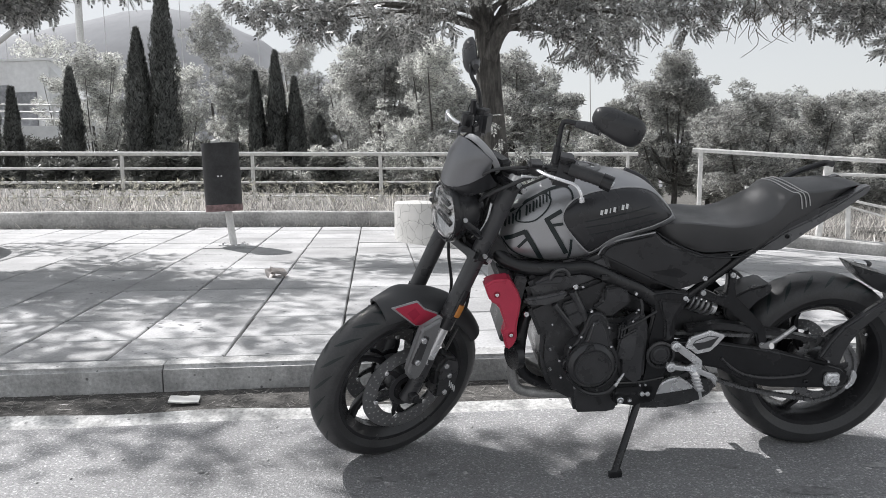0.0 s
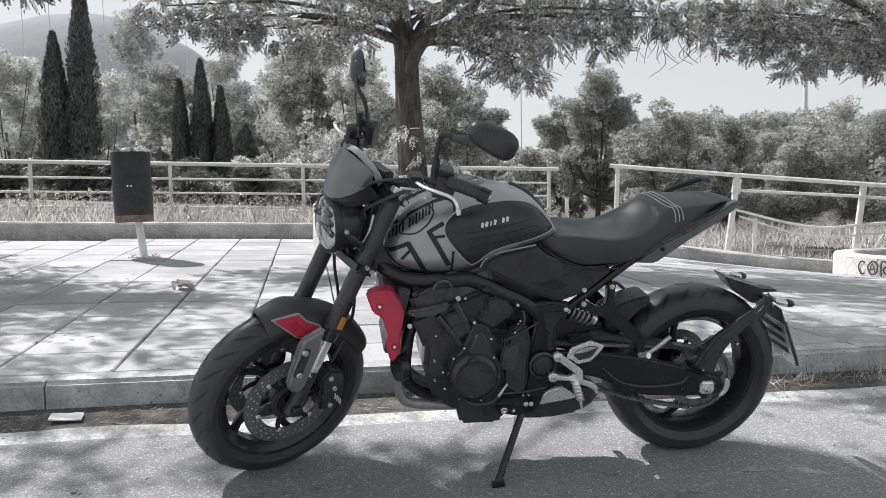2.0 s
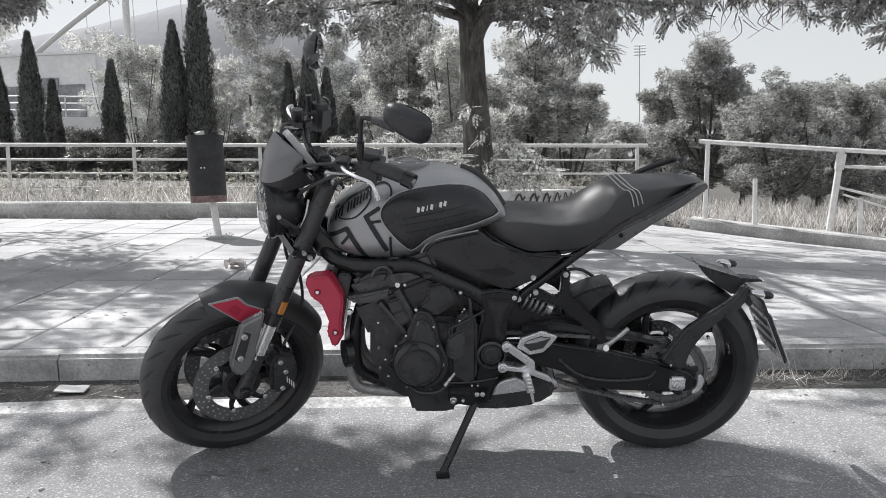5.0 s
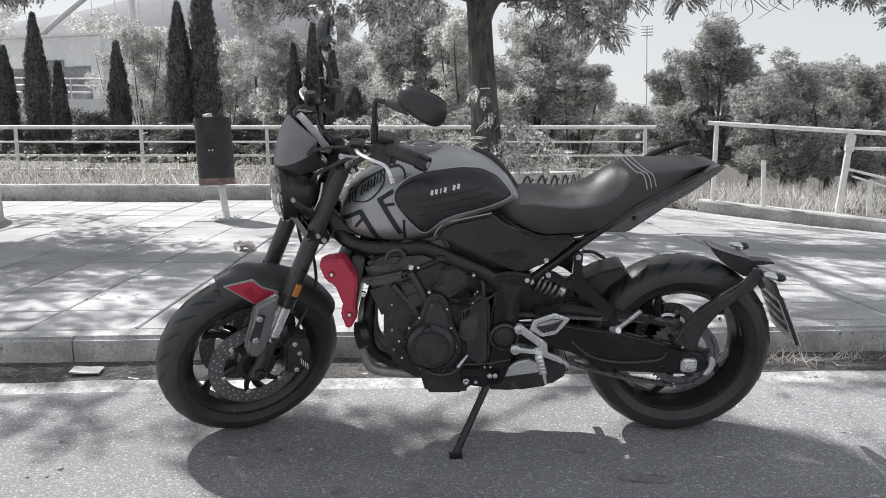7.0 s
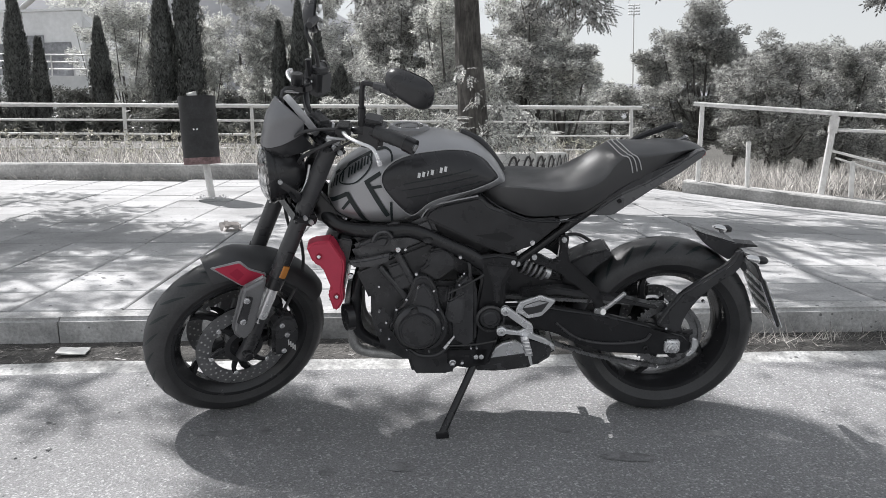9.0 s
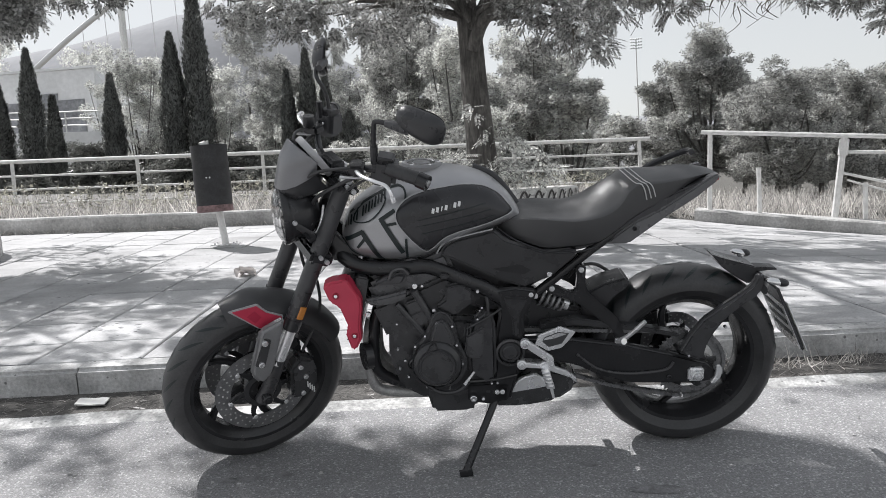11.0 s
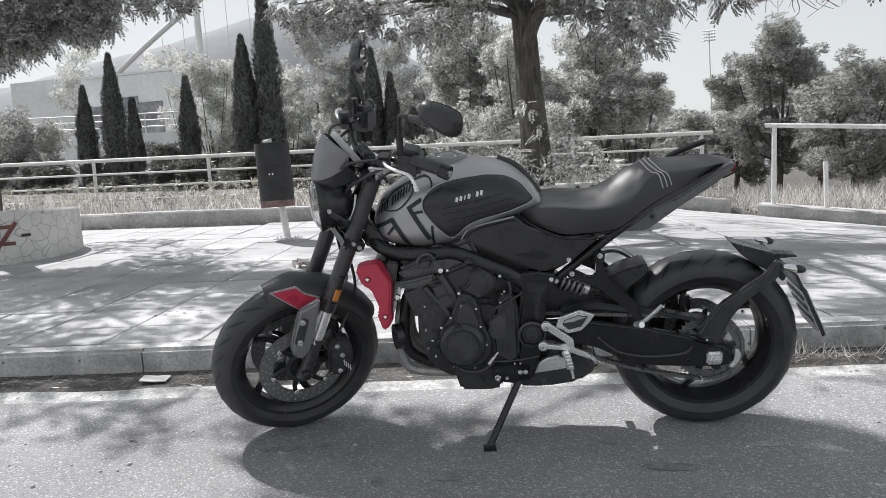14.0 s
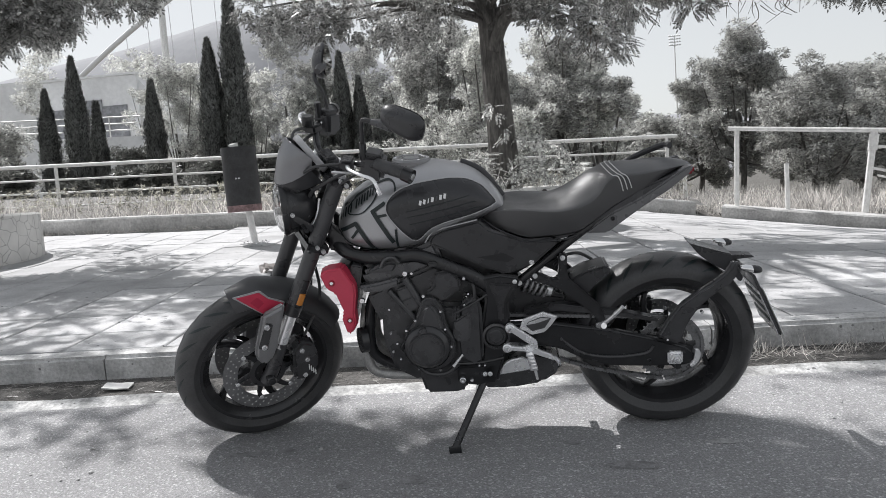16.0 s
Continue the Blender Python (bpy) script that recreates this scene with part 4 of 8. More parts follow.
def mirror(s):
    """Rear-view mirror on a cranked stem."""
    dz = -0.022 if s < 0 else 0.0
    stem_r = 0.0075 if s < 0 else 0.0070
    curved = [(-1.100, 0.218, 1.140), (-1.088, 0.235, 1.180), (-1.094, 0.250, 1.231), (-1.111, 0.268, 1.271), (-1.100, 0.295, 1.296), (-1.075, 0.325, 1.303)]
    stem = on_fork("mirror_stem", tube(curved if s > 0 else [(-1.124, s * 0.218, 1.140), (-1.126, s * 0.220, 1.190), (-1.125, s * 0.224, 1.290 + dz), (-1.118, s * 0.236, 1.304 + dz), (-1.092, s * 0.280, 1.304 + dz), (-1.076, s * 0.305, 1.303 + dz)], stem_r, 12), BLACK, "black cranked mirror stem")
    on_fork("stem_nut", tube([(-1.125, s * 0.219, 1.150), (-1.126, s * 0.221, 1.205)], 0.012, 8, smooth=False), BLACK, parent=stem)
    on_fork("stem_sleeve", tube([(-1.104, s * 0.260, 1.304 + dz), (-1.066, s * 0.322, 1.303 + dz)], 0.0105, 12, r_end=0.019, smooth=False), MATBLACK, parent=stem)
    head = bmesh.new()
    bmesh.ops.create_uvsphere(head, u_segments=28, v_segments=16, radius=1)
    for v in head.verts:
        x, y, z = v.co
        sq = lambda q, e: math.copysign(abs(q) ** e, q)
        y2, z2 = sq(y, 0.62), sq(z, 0.72)
        depth = 0.040 if x < 0 else 0.012
        taper = 1.0 - 0.30 * (1 - y2) / 2
        v.co = (x * depth, s * y2 * 0.077, z2 * 0.049 * taper)
    m = Matrix.Translation((-1.044, s * 0.362, 1.306)) @ pose(0, 0, 0, 0, -8, -s * 30) @ pose(0, 0, 0, 15, 0, 0) @ Matrix.Diagonal((1, 1, 1.0 if s < 0 else 1.2, 1))
    hd = on_fork("mirror_head", moved(head, m), MATBLACK, "black plastic mirror shell")
    gl = bmesh.new()
    bmesh.ops.create_circle(gl, cap_ends=True, segments=28, radius=1)
    for v in gl.verts:
        x, y = v.co.x, v.co.y
        yy = math.copysign(abs(y) ** 0.62, y)
        v.co = (0.0135, s * yy * 0.068, math.copysign(abs(x) ** 0.72, x) * 0.043 * (1 - 0.15 * (1 - yy)))
    on_fork("mirror_glass", moved(gl, m), MIRROR, parent=hd)


mirror(-1)
mirror(1)
res = on_fork("fluid_reservoir", turned([(0.001, 0), (0.019, 0), (0.021, 0.004), (0.021, 0.032), (0.018, 0.038), (0.001, 0.038)], 24), BLACK)
res.matrix_basis = STEER @ pose(-1.185, 0.165, 1.145) @ STEER.inverted()


# headlight, fly screen, clock
def headlight():
    c = Vector((-1.345, 0, 0.935))
    ax = Matrix.Translation(c) @ pose(0, 0, 0, 0, 0, 80)
    # built along y, then turned so that it faces forward
    shell = lathe([(0.001, 0.115), (0.050, 0.105), (0.082, 0.070), (0.094, 0.010), (0.096, -0.010), (0.091, -0.014), (0.088, -0.006), (0.060, 0.060), (0.001, 0.075)], (0, 0, 0), 48)
    t = on_fork("headlight", moved(shell, ax @ pose(0, 0, 0, 0, 0, 180)), BLACK, "round headlight with clear lens and chrome reflector")
    # after the turn -y of the shell looks forward
    lens = lathe([(0.089, -0.008), (0.080, -0.022), (0.058, -0.032), (0.030, -0.037), (0.001, -0.038), (0.001, -0.035), (0.030, -0.034), (0.056, -0.029), (0.077, -0.019), (0.086, -0.006)], (0, 0, 0), 48)
    ln = on_fork("lens", moved(lens, ax @ pose(0, 0, 0, 0, 0, 180)), GLASS, parent=t)
    ln.visible_shadow = False
    ref = lathe([(0.086, -0.004), (0.070, 0.020), (0.040, 0.040), (0.001, 0.048), (0.001, 0.050), (0.042, 0.042), (0.072, 0.022), (0.088, -0.002)], (0, 0, 0), 48)
    on_fork("reflector_bowl", moved(ref, ax @ pose(0, 0, 0, 0, 0, 180)), CHROME, parent=t)
    for k in range(3):
        on_fork("light_bar", moved(box(-0.05 + 0.012 * k, 0.05 - 0.012 * k, -0.014, 0.0, -0.030 + 0.028 * k, -0.012 + 0.028 * k, 0.004), ax @ pose(0, 0, 0, 0, 0, 180)), GREYPLASTIC, parent=t)
    on_fork("bezel", moved(lathe([(0.097, -0.012), (0.099, 0.000), (0.094, 0.012), (0.090, 0.0), (0.090, -0.012)], (0, 0, 0), 48), ax @ pose(0, 0, 0, 0, 0, 180)), BLACK, "black lamp rim", parent=t)
    for s in (-1, 1):
        on_fork("lamp_bracket", tube([(-1.345, s * 0.085, 0.94), (-1.30, s * 0.100, 0.90), (-1.262, s * 0.095, 0.85)], 0.012, 10, flat=0.6), BLACK, parent=t)
        on_fork("bolt", tube([(-1.345, s * 0.098, 0.95), (-1.345, s * 0.106, 0.95)], 0.007, 12, smooth=False), ALLOY, parent=t)
    return t


headlight()


def fly_screen():
    """Faceted screen over the lamp: dark silver above, a black chin below."""
    def shell(z_lo, z_hi, lean_lo, name, material, label, parent=bike):
        rings = []
        for i in range(7):
            k = i / 6
            ring = []
            for j in range(17):
                a = radians(-88 + 176 * j / 16)
                c = 1 - math.cos(a)
                lo, hi = z_lo[0] + (z_lo[1] - z_lo[0]) * c, z_hi[0] + (z_hi[1] - z_hi[0]) * c
                z = lo + (hi - lo) * k
                x = float(np.interp(z, (0.98, 1.03, 1.124, 1.178), (-1.352, -1.366, -1.342, -1.310))) + 0.088 * c + lean_lo * (1 - k) * c
                wd = 0.088 - 0.026 * max(0, (z - 1.08) / 0.1) ** 2
                ring.append(Vector((x, wd * math.sin(a), z)))
            rings.append(ring)
        inner = [[p + Vector((0.005, 0, -0.001)) for p in r] for r in rings]
        return on_fork(name, loft([a + b[::-1] for a, b in zip(rings, inner)]), material, label, parent)
    t = shell((1.032, 1.090), (1.178, 1.124), 0.0, "fly_screen", SCREENPAINT, "dark silver pointed fly screen over the headlight")
    shell((0.996, 1.040), (1.031, 1.089), 0.05, "screen_base", DARKPAINT, "black lower screen", t)
    on_fork("lamp_trim", tube([(-1.246, -0.092, 0.985), (-1.258, -0.096, 0.940), (-1.275, -0.092, 0.900), (-1.304, -0.084, 0.874)], 0.0045, 8, r_end=0.0015), ALLOY, "thin bright trim", parent=t)


fly_screen()
ck = on_fork("instrument", moved(turned([(0.001, -0.022), (0.060, -0.020), (0.080, -0.004), (0.084, 0.010), (0.080, 0.016), (0.072, 0.012), (0.001, 0.012)], 40), Matrix.Translation((-1.238, 0, 1.107)) @ pose(0, 0, 0, 0, 57, 0) @ Matrix.Scale(0.88, 4)), BLACK, "round black instrument dial")
on_fork("dial_rim", moved(turned([(0.0845, -0.006), (0.087, 0.000), (0.087, 0.014), (0.083, 0.019), (0.076, 0.016)], 40), Matrix.Translation((-1.238, 0, 1.107)) @ pose(0, 0, 0, 0, 57, 0) @ Matrix.Scale(0.88, 4)), SILVERTRIM, parent=ck)
on_fork("dial_glass", moved(turned_disc(0.078, 0.0145), Matrix.Translation((-1.238, 0, 1.107)) @ pose(0, 0, 0, 0, 57, 0) @ Matrix.Scale(0.88, 4)), BLACKINK, parent=ck)
on_fork("ignition_lock", tube([fork_point(0.773, 0, -0.02), fork_point(0.823, 0, -0.02)], 0.020, 16, smooth=False), ALLOY)
for pts, r in (([(-1.15, -0.19, 1.11), (-1.23, -0.14, 1.06), (-1.27, -0.06, 0.98), (-1.22, -0.03, 0.86)], 0.006), ([(-1.17, -0.16, 1.12), (-1.27, -0.10, 1.10), (-1.30, -0.02, 1.00), (-1.20, 0.02, 0.84)], 0.005),
               ([(-1.15, 0.19, 1.11), (-1.24, 0.13, 1.08), (-1.27, 0.05, 0.97), (-1.22, 0.02, 0.82)], 0.006), ([(-1.19, 0.16, 1.14), (-1.26, 0.10, 1.15), (-1.28, 0.03, 1.05), (-1.26, 0.02, 0.92)], 0.005),
               ([(-1.13, -0.20, 1.10), (-1.20, -0.12, 1.02), (-1.24, -0.06, 0.92), (-1.20, -0.05, 0.80)], 0.004)):
    on_fork("cable", tube(pts, r, 8), RUBBER)


# tank
TANK = [(-1.150, 0.800, 0.870, 0.055), (-1.120, 0.765, 0.930, 0.095), (-1.050, 0.750, 0.982, 0.130), (-0.970, 0.745, 1.022, 0.152), (-0.890, 0.755, 1.044, 0.160), (-0.820, 0.780, 1.046, 0.160),
        (-0.740, 0.815, 1.032, 0.152), (-0.670, 0.840, 1.001, 0.134), (-0.610, 0.862, 0.945, 0.106), (-0.575, 0.872, 0.890, 0.074)]


def tank_at(x):
    xs = [s[0] for s in TANK]
    return [float(np.interp(x, xs, [s[i] for s in TANK])) for i in (1, 2, 3)]


def tank_half(x, z):
    """Half the tank's width at x, z."""
    lo, hi, w = tank_at(x)
    mid, h = lo + (hi - lo) * 0.42, None
    h = (hi - mid) if z > mid else (mid - lo)
    q = min(abs(z - mid) / max(h, 1e-4), 0.999)
    e = 2.1 if z > mid else 3.2
    return w * (1 - q ** e) ** (1 / 2.3)


def tank_body():
    rings = []
    sm = spline([(s[0], s[1], s[2]) for s in TANK], 4)
    for p in sm:
        x = p.x
        lo, hi, w = p.y, p.z, tank_at(x)[2]
        mid = lo + (hi - lo) * 0.42
        ring = []
        for k in range(40):
            a = 2 * math.pi * k / 40
            c, s = math.cos(a), math.sin(a)
            z = mid + (hi - mid if s > 0 else mid - lo) * math.copysign(abs(s) ** (2 / 2.1 if s > 0 else 2 / 3.2), s)
            ring.append(Vector((x, w * math.copysign(abs(c) ** (2 / 2.3), c), z)))
        rings.append(ring)
    return loft(rings)


tank = part("fuel_tank", tank_body(), GUNMETAL, bike, "matt silver fuel tank with dark side panels")


def on_tank(name, outline, material, off, parent=tank, side=-1, rings=6, smooth_steps=4, thick=0.0, label=""):
    """A patch of that outline in x, z laid on the tank's side."""
    o = [(v.x, v.y) for v in spline([(a, b, 0) for a, b in outline], smooth_steps, closed=True)] if smooth_steps else list(outline)
    cx, cz = sum(p[0] for p in o) / len(o), sum(p[1] for p in o) / len(o)
    rows = []
    rows.append([Vector((x, side * (tank_half(x, z) - 0.004), z)) for x, z in o])
    for k in range(rings):
        s = 1 - k / rings
        d = off * (1 - 0.25 * (s == 1))
        rows.append([Vector((cx + (x - cx) * s, side * (tank_half(cx + (x - cx) * s, cz + (z - cz) * s) + d), cz + (z - cz) * s)) for x, z in o])
    bm = loft(rows, cap=False)
    last = [v for v in bm.verts][-len(o):]
    bm.faces.new(last)
    return part(name, bm, material, parent, label, smooth="all")


PANEL = [(-0.968, 0.915), (-0.959, 0.943), (-0.925, 0.972), (-0.868, 0.992), (-0.791, 1.001), (-0.739, 1.001), (-0.688, 0.990), (-0.649, 0.967), (-0.618, 0.934), (-0.603, 0.912), (-0.612, 0.902), (-0.686, 0.880), (-0.773, 0.862), (-0.823, 0.842), (-0.855, 0.812), (-0.875, 0.800), (-0.893, 0.811), (-0.926, 0.846), (-0.957, 0.886)]
for side in (-1, 1):
    on_tank("side_panel", PANEL, DARKPAINT, 0.010, side=side, rings=8, label="dark graphite side panel")
    edge = [Vector((v.x, side * (tank_half(v.x, v.y) + 0.006), v.y)) for v in spline([(a, b, 0) for a, b in PANEL], 4, closed=True)]
    part("panel_edge", tube(edge + [edge[0]], 0.0028, 8, smooth=False), SILVERTRIM, tank, "fine silver edge line")


for side in (-1, 1):
    for (x0, z0), (x1, z1) in (((-0.900, 0.905), (-0.690, 0.945)), ((-0.905, 0.885), (-0.670, 0.925)), ((-0.890, 0.862), (-0.660, 0.905))):
        rows = [Vector((x0 + (x1 - x0) * k / 10, 0, z0 + (z1 - z0) * k / 10)) for k in range(11)]
        part("panel_crease", tube([Vector((p.x, side * (tank_half(p.x, p.z) + 0.0098), p.z)) for p in rows], 0.0014, 6, smooth=False), BLACKINK, tank)


def band(name, pts, width, material, off=0.0035, closed=False, side=-1):
    """A painted stroke along x, z points on the tank's side."""
    p = spline([(a, b, 0) for a, b in pts], 5, closed=closed) if len(pts) > 2 else [Vector((*pts[0], 0)).lerp(Vector((*pts[1], 0)), i / 6) for i in range(7)]
    if closed:
        p.append(p[0])
    rows = []
    for i, q in enumerate(p):
        d = (p[min(i + 1, len(p) - 1)] - p[max(i - 1, 0)]).normalized()
        n = Vector((-d.y, d.x, 0)) * width / 2
        rows.append([Vector((w.x, side * (tank_half(w.x, w.y) + off), w.y)) for w in (q - n, q, q + n)])
    return part(name, loft(rows, cap=False, closed_rings=False), material, tank, smooth="all")


# sharp strokes of the flag-like graphic on the silver flank
for a, b, w in (((-1.138, 0.831), (-1.076, 0.864), 0.013), ((-1.081, 0.865), (-1.018, 0.762), 0.015), ((-1.071, 0.842), (-1.098, 0.808), 0.009), ((-1.020, 0.902), (-0.970, 0.935), 0.012), ((-1.015, 0.906), (-0.950, 0.797), 0.015),
                ((-0.998, 0.889), (-0.966, 0.896), 0.009), ((-0.939, 0.846), (-0.939, 0.765), 0.008)):
    band("graphic_stroke", [a, b], w, BLACKINK)
band("graphic_line", [(-1.148, 0.832), (-1.113, 0.793), (-1.060, 0.766), (-1.015, 0.762)], 0.005, BLACKINK)
band("graphic_line", [(-1.128, 0.909), (-1.052, 0.962), (-0.975, 1.000), (-0.946, 1.000), (-0.935, 0.984), (-0.936, 0.960)], 0.006, BLACKINK)
band("badge_oval", [(-1.106, 0.897), (-1.085, 0.891), (-1.050, 0.901), (-1.014, 0.934), (-0.999, 0.966), (-1.016, 0.978), (-1.050, 0.964), (-1.090, 0.930)], 0.004, BLACKINK, closed=True)
# the maker's name as plain bars of its size: tall thin posts and short ties
for k in range(7):
    x, z = -1.136 + 0.0205 * k, 0.868 + 0.0146 * k
    band("badge_bar", [(x, z), (x + 0.004, z + 0.029)], 0.0055, BLACKINK, 0.005)
    if k not in (2,):
        band("badge_bar", [(x + 0.0105, z + 0.010), (x + 0.0135, z + 0.034)], 0.0045, BLACKINK, 0.005)
for k in range(7):
    x, z = -0.852 + 0.0135 * k, 0.926 + 0.0029 * k
    band("name_bar", [(x, z), (x + 0.003, z + 0.015)], (0.0085, 0.0085, 0.0035, 0.0085, 0.006, 0.0085, 0.0085)[k], WHITEINK if k != 4 else GREYPLASTIC, 0.0125)
capm = Matrix.Translation((-0.885, 0, 1.047)) @ pose(0, 0, 0, 0, 2, 0)
cap = part("filler_cap", moved(turned([(0.001, 0.010), (0.026, 0.010), (0.030, 0.007), (0.046, 0.007), (0.050, 0.010), (0.062, 0.009), (0.067, 0.002), (0.067, -0.012), (0.001, -0.012)], 44), capm), FORKGREY, tank, "round brushed steel filler cap")
part("cap_well", moved(turned([(0.031, 0.0075), (0.045, 0.0075), (0.045, 0.0085), (0.031, 0.0085)], 40), capm), BLACK, tank)
part("rear_tank_trim", tube([(-0.720, 0.060, 1.020), (-0.660, 0.062, 0.992), (-0.615, 0.056, 0.945), (-0.578, 0.045, 0.892)], 0.014, 10, flat=0.8), DARKPAINT, tank, "dark strip down the back of the tank")
for k in range(6):
    a = k * math.pi / 3
    part("bolt", moved(turned([(0.001, 0.009), (0.005, 0.009), (0.006, 0.005), (0.001, 0.004)], 10), capm @ Matrix.Translation((0.056 * math.cos(a), 0.056 * math.sin(a), 0.002))), ALLOY, tank)


# seat
SEAT = [(-0.668, 0.872, 0.862, 0.850, 0.060), (-0.630, 0.886, 0.874, 0.826, 0.098), (-0.580, 0.891, 0.886, 0.806, 0.128), (-0.505, 0.889, 0.886, 0.781, 0.146), (-0.430, 0.897, 0.878, 0.784, 0.150), (-0.385, 0.912, 0.878, 0.786, 0.150),
        (-0.331, 0.944, 0.886, 0.796, 0.146), (-0.290, 0.970, 0.902, 0.820, 0.140), (-0.262, 0.984, 0.926, 0.838, 0.134), (-0.240, 0.991, 0.958, 0.852, 0.130), (-0.207, 0.998, 0.978, 0.872, 0.124), (-0.134, 1.001, 0.978, 0.910, 0.112),
        (-0.062, 1.006, 0.984, 0.952, 0.098), (-0.010, 1.003, 0.989, 0.978, 0.080), (0.030, 0.995, 0.990, 0.985, 0.062), (0.056, 0.986, 0.985, 0.984, 0.040)]


def seat_section(hi, zc, lo, w):
    """Half a section from the underside over the rolled edge to the middle of the top: (y, z)."""
    out = [(0.0, lo), (w * 0.80, lo), (w * 0.91, lo + 0.10 * (zc - lo)), (w * 0.955, lo + 0.45 * (zc - lo)), (w * 0.985, lo + 0.80 * (zc - lo)), (w * 0.985, zc - 0.03 * (zc - lo)), (w * 0.955, zc + 0.06 * (hi - zc))]
    return out + [(w * q, zc + (hi - zc) * (1 - (q / 0.97) ** 2.0)) for q in (0.88, 0.76, 0.60, 0.42, 0.22, 0.0)]


def seat_body():
    rings = []
    for p, q in zip(spline([s[:3] for s in SEAT], 5), spline([(s[3], s[4], 0) for s in SEAT], 5)):
        half = seat_section(p.y, min(p.z, p.y - 0.001), min(q.x, p.z - 0.002), max(q.y, 0.01))
        rings.append([Vector((p.x, -y, z)) for y, z in half] + [Vector((p.x, y, z)) for y, z in half[-2:0:-1]])
    return loft(rings)


seat = part("seat", seat_body(), SEATHIDE, bike, "black vinyl stepped seat with two pale piping lines")


def over_seat(x, back, lift=0.0016):
    """Points over the seat from edge to edge, swept back down the sides."""
    xs = [s[0] for s in SEAT]
    half = []
    for k in range(3, 13):
        xx = x + back * ((12 - k) / 9) ** 1.6
        hi, zc, lo, w = (float(np.interp(xx, xs, [s[i] for s in SEAT])) for i in (1, 2, 3, 4))
        y, z = seat_section(hi, zc, lo, w)[k]
        half.append((xx, y + lift * (k < 8), z + lift * (k > 5)))
    return [Vector((a, -y, z)) for a, y, z in half] + [Vector((a, y, z)) for a, y, z in half[-2::-1]]


for x in (-0.236, -0.222, -0.208):
    part("piping", tube(over_seat(x, 0.052), 0.0019, 6, 3), PIPING_AND_DAYLIGHT, seat, "pale piping line")
part("piping", tube([(-0.66, -0.088, 0.858), (-0.60, -0.128, 0.820), (-0.50, -0.158, 0.785), (-0.40, -0.162, 0.782), (-0.34, -0.156, 0.795)], 0.0035, 8), BLACK, seat)


# tail
for s in (-1, 1):
    def flip(bm):
        return mirrored(bm) if s > 0 else bm
    tl = part("tail_panel", flip(prism([(-0.318, 0.783), (-0.235, 0.781), (-0.121, 0.863), (-0.029, 0.921), (0.039, 0.975), (0.047, 0.997), (0.025, 0.995), (-0.066, 0.936), (-0.133, 0.894), (-0.227, 0.848)], -0.108, -0.070, 0.006, 2, 0.985)), TAILGREY, bike, "satin grey tail side panel")
    bolt(tl, -0.217, s * 0.108 if s < 0 else 0.108, 0.832, 0.011, BLACK)
    part("subframe_tube", flip(tube([(-0.590, -0.100, 0.585), (-0.533, -0.098, 0.623), (-0.408, -0.095, 0.720), (-0.328, -0.092, 0.781), (-0.250, -0.085, 0.830)], 0.0150, 12)), BLACK, bike)
    part("subframe_tube", flip(tube([(-0.560, -0.060, 0.640), (-0.440, -0.060, 0.705), (-0.330, -0.058, 0.765), (-0.230, -0.055, 0.820)], 0.010, 10)), BLACK, bike)
part("tail_light", box(0.030, 0.064, -0.050, 0.050, 0.955, 0.985, 0.008), TAILRED, bike, "dark red tail lamp")
part("under_tail", prism([(-0.62, 0.80), (-0.50, 0.765), (-0.40, 0.765), (-0.30, 0.785), (-0.22, 0.80), (-0.10, 0.875), (0.03, 0.965), (0.02, 0.985), (-0.12, 0.93), (-0.30, 0.85), (-0.60, 0.83)], -0.100, 0.100, 0.006), MATBLACK, bike)
part("grab_rail", tube([(-0.190, 0.105, 0.935), (-0.120, 0.118, 0.985), (-0.010, 0.108, 1.030), (0.010, 0.075, 1.034)], 0.0105, 10), BLACK, bike, "black passenger grab rail")


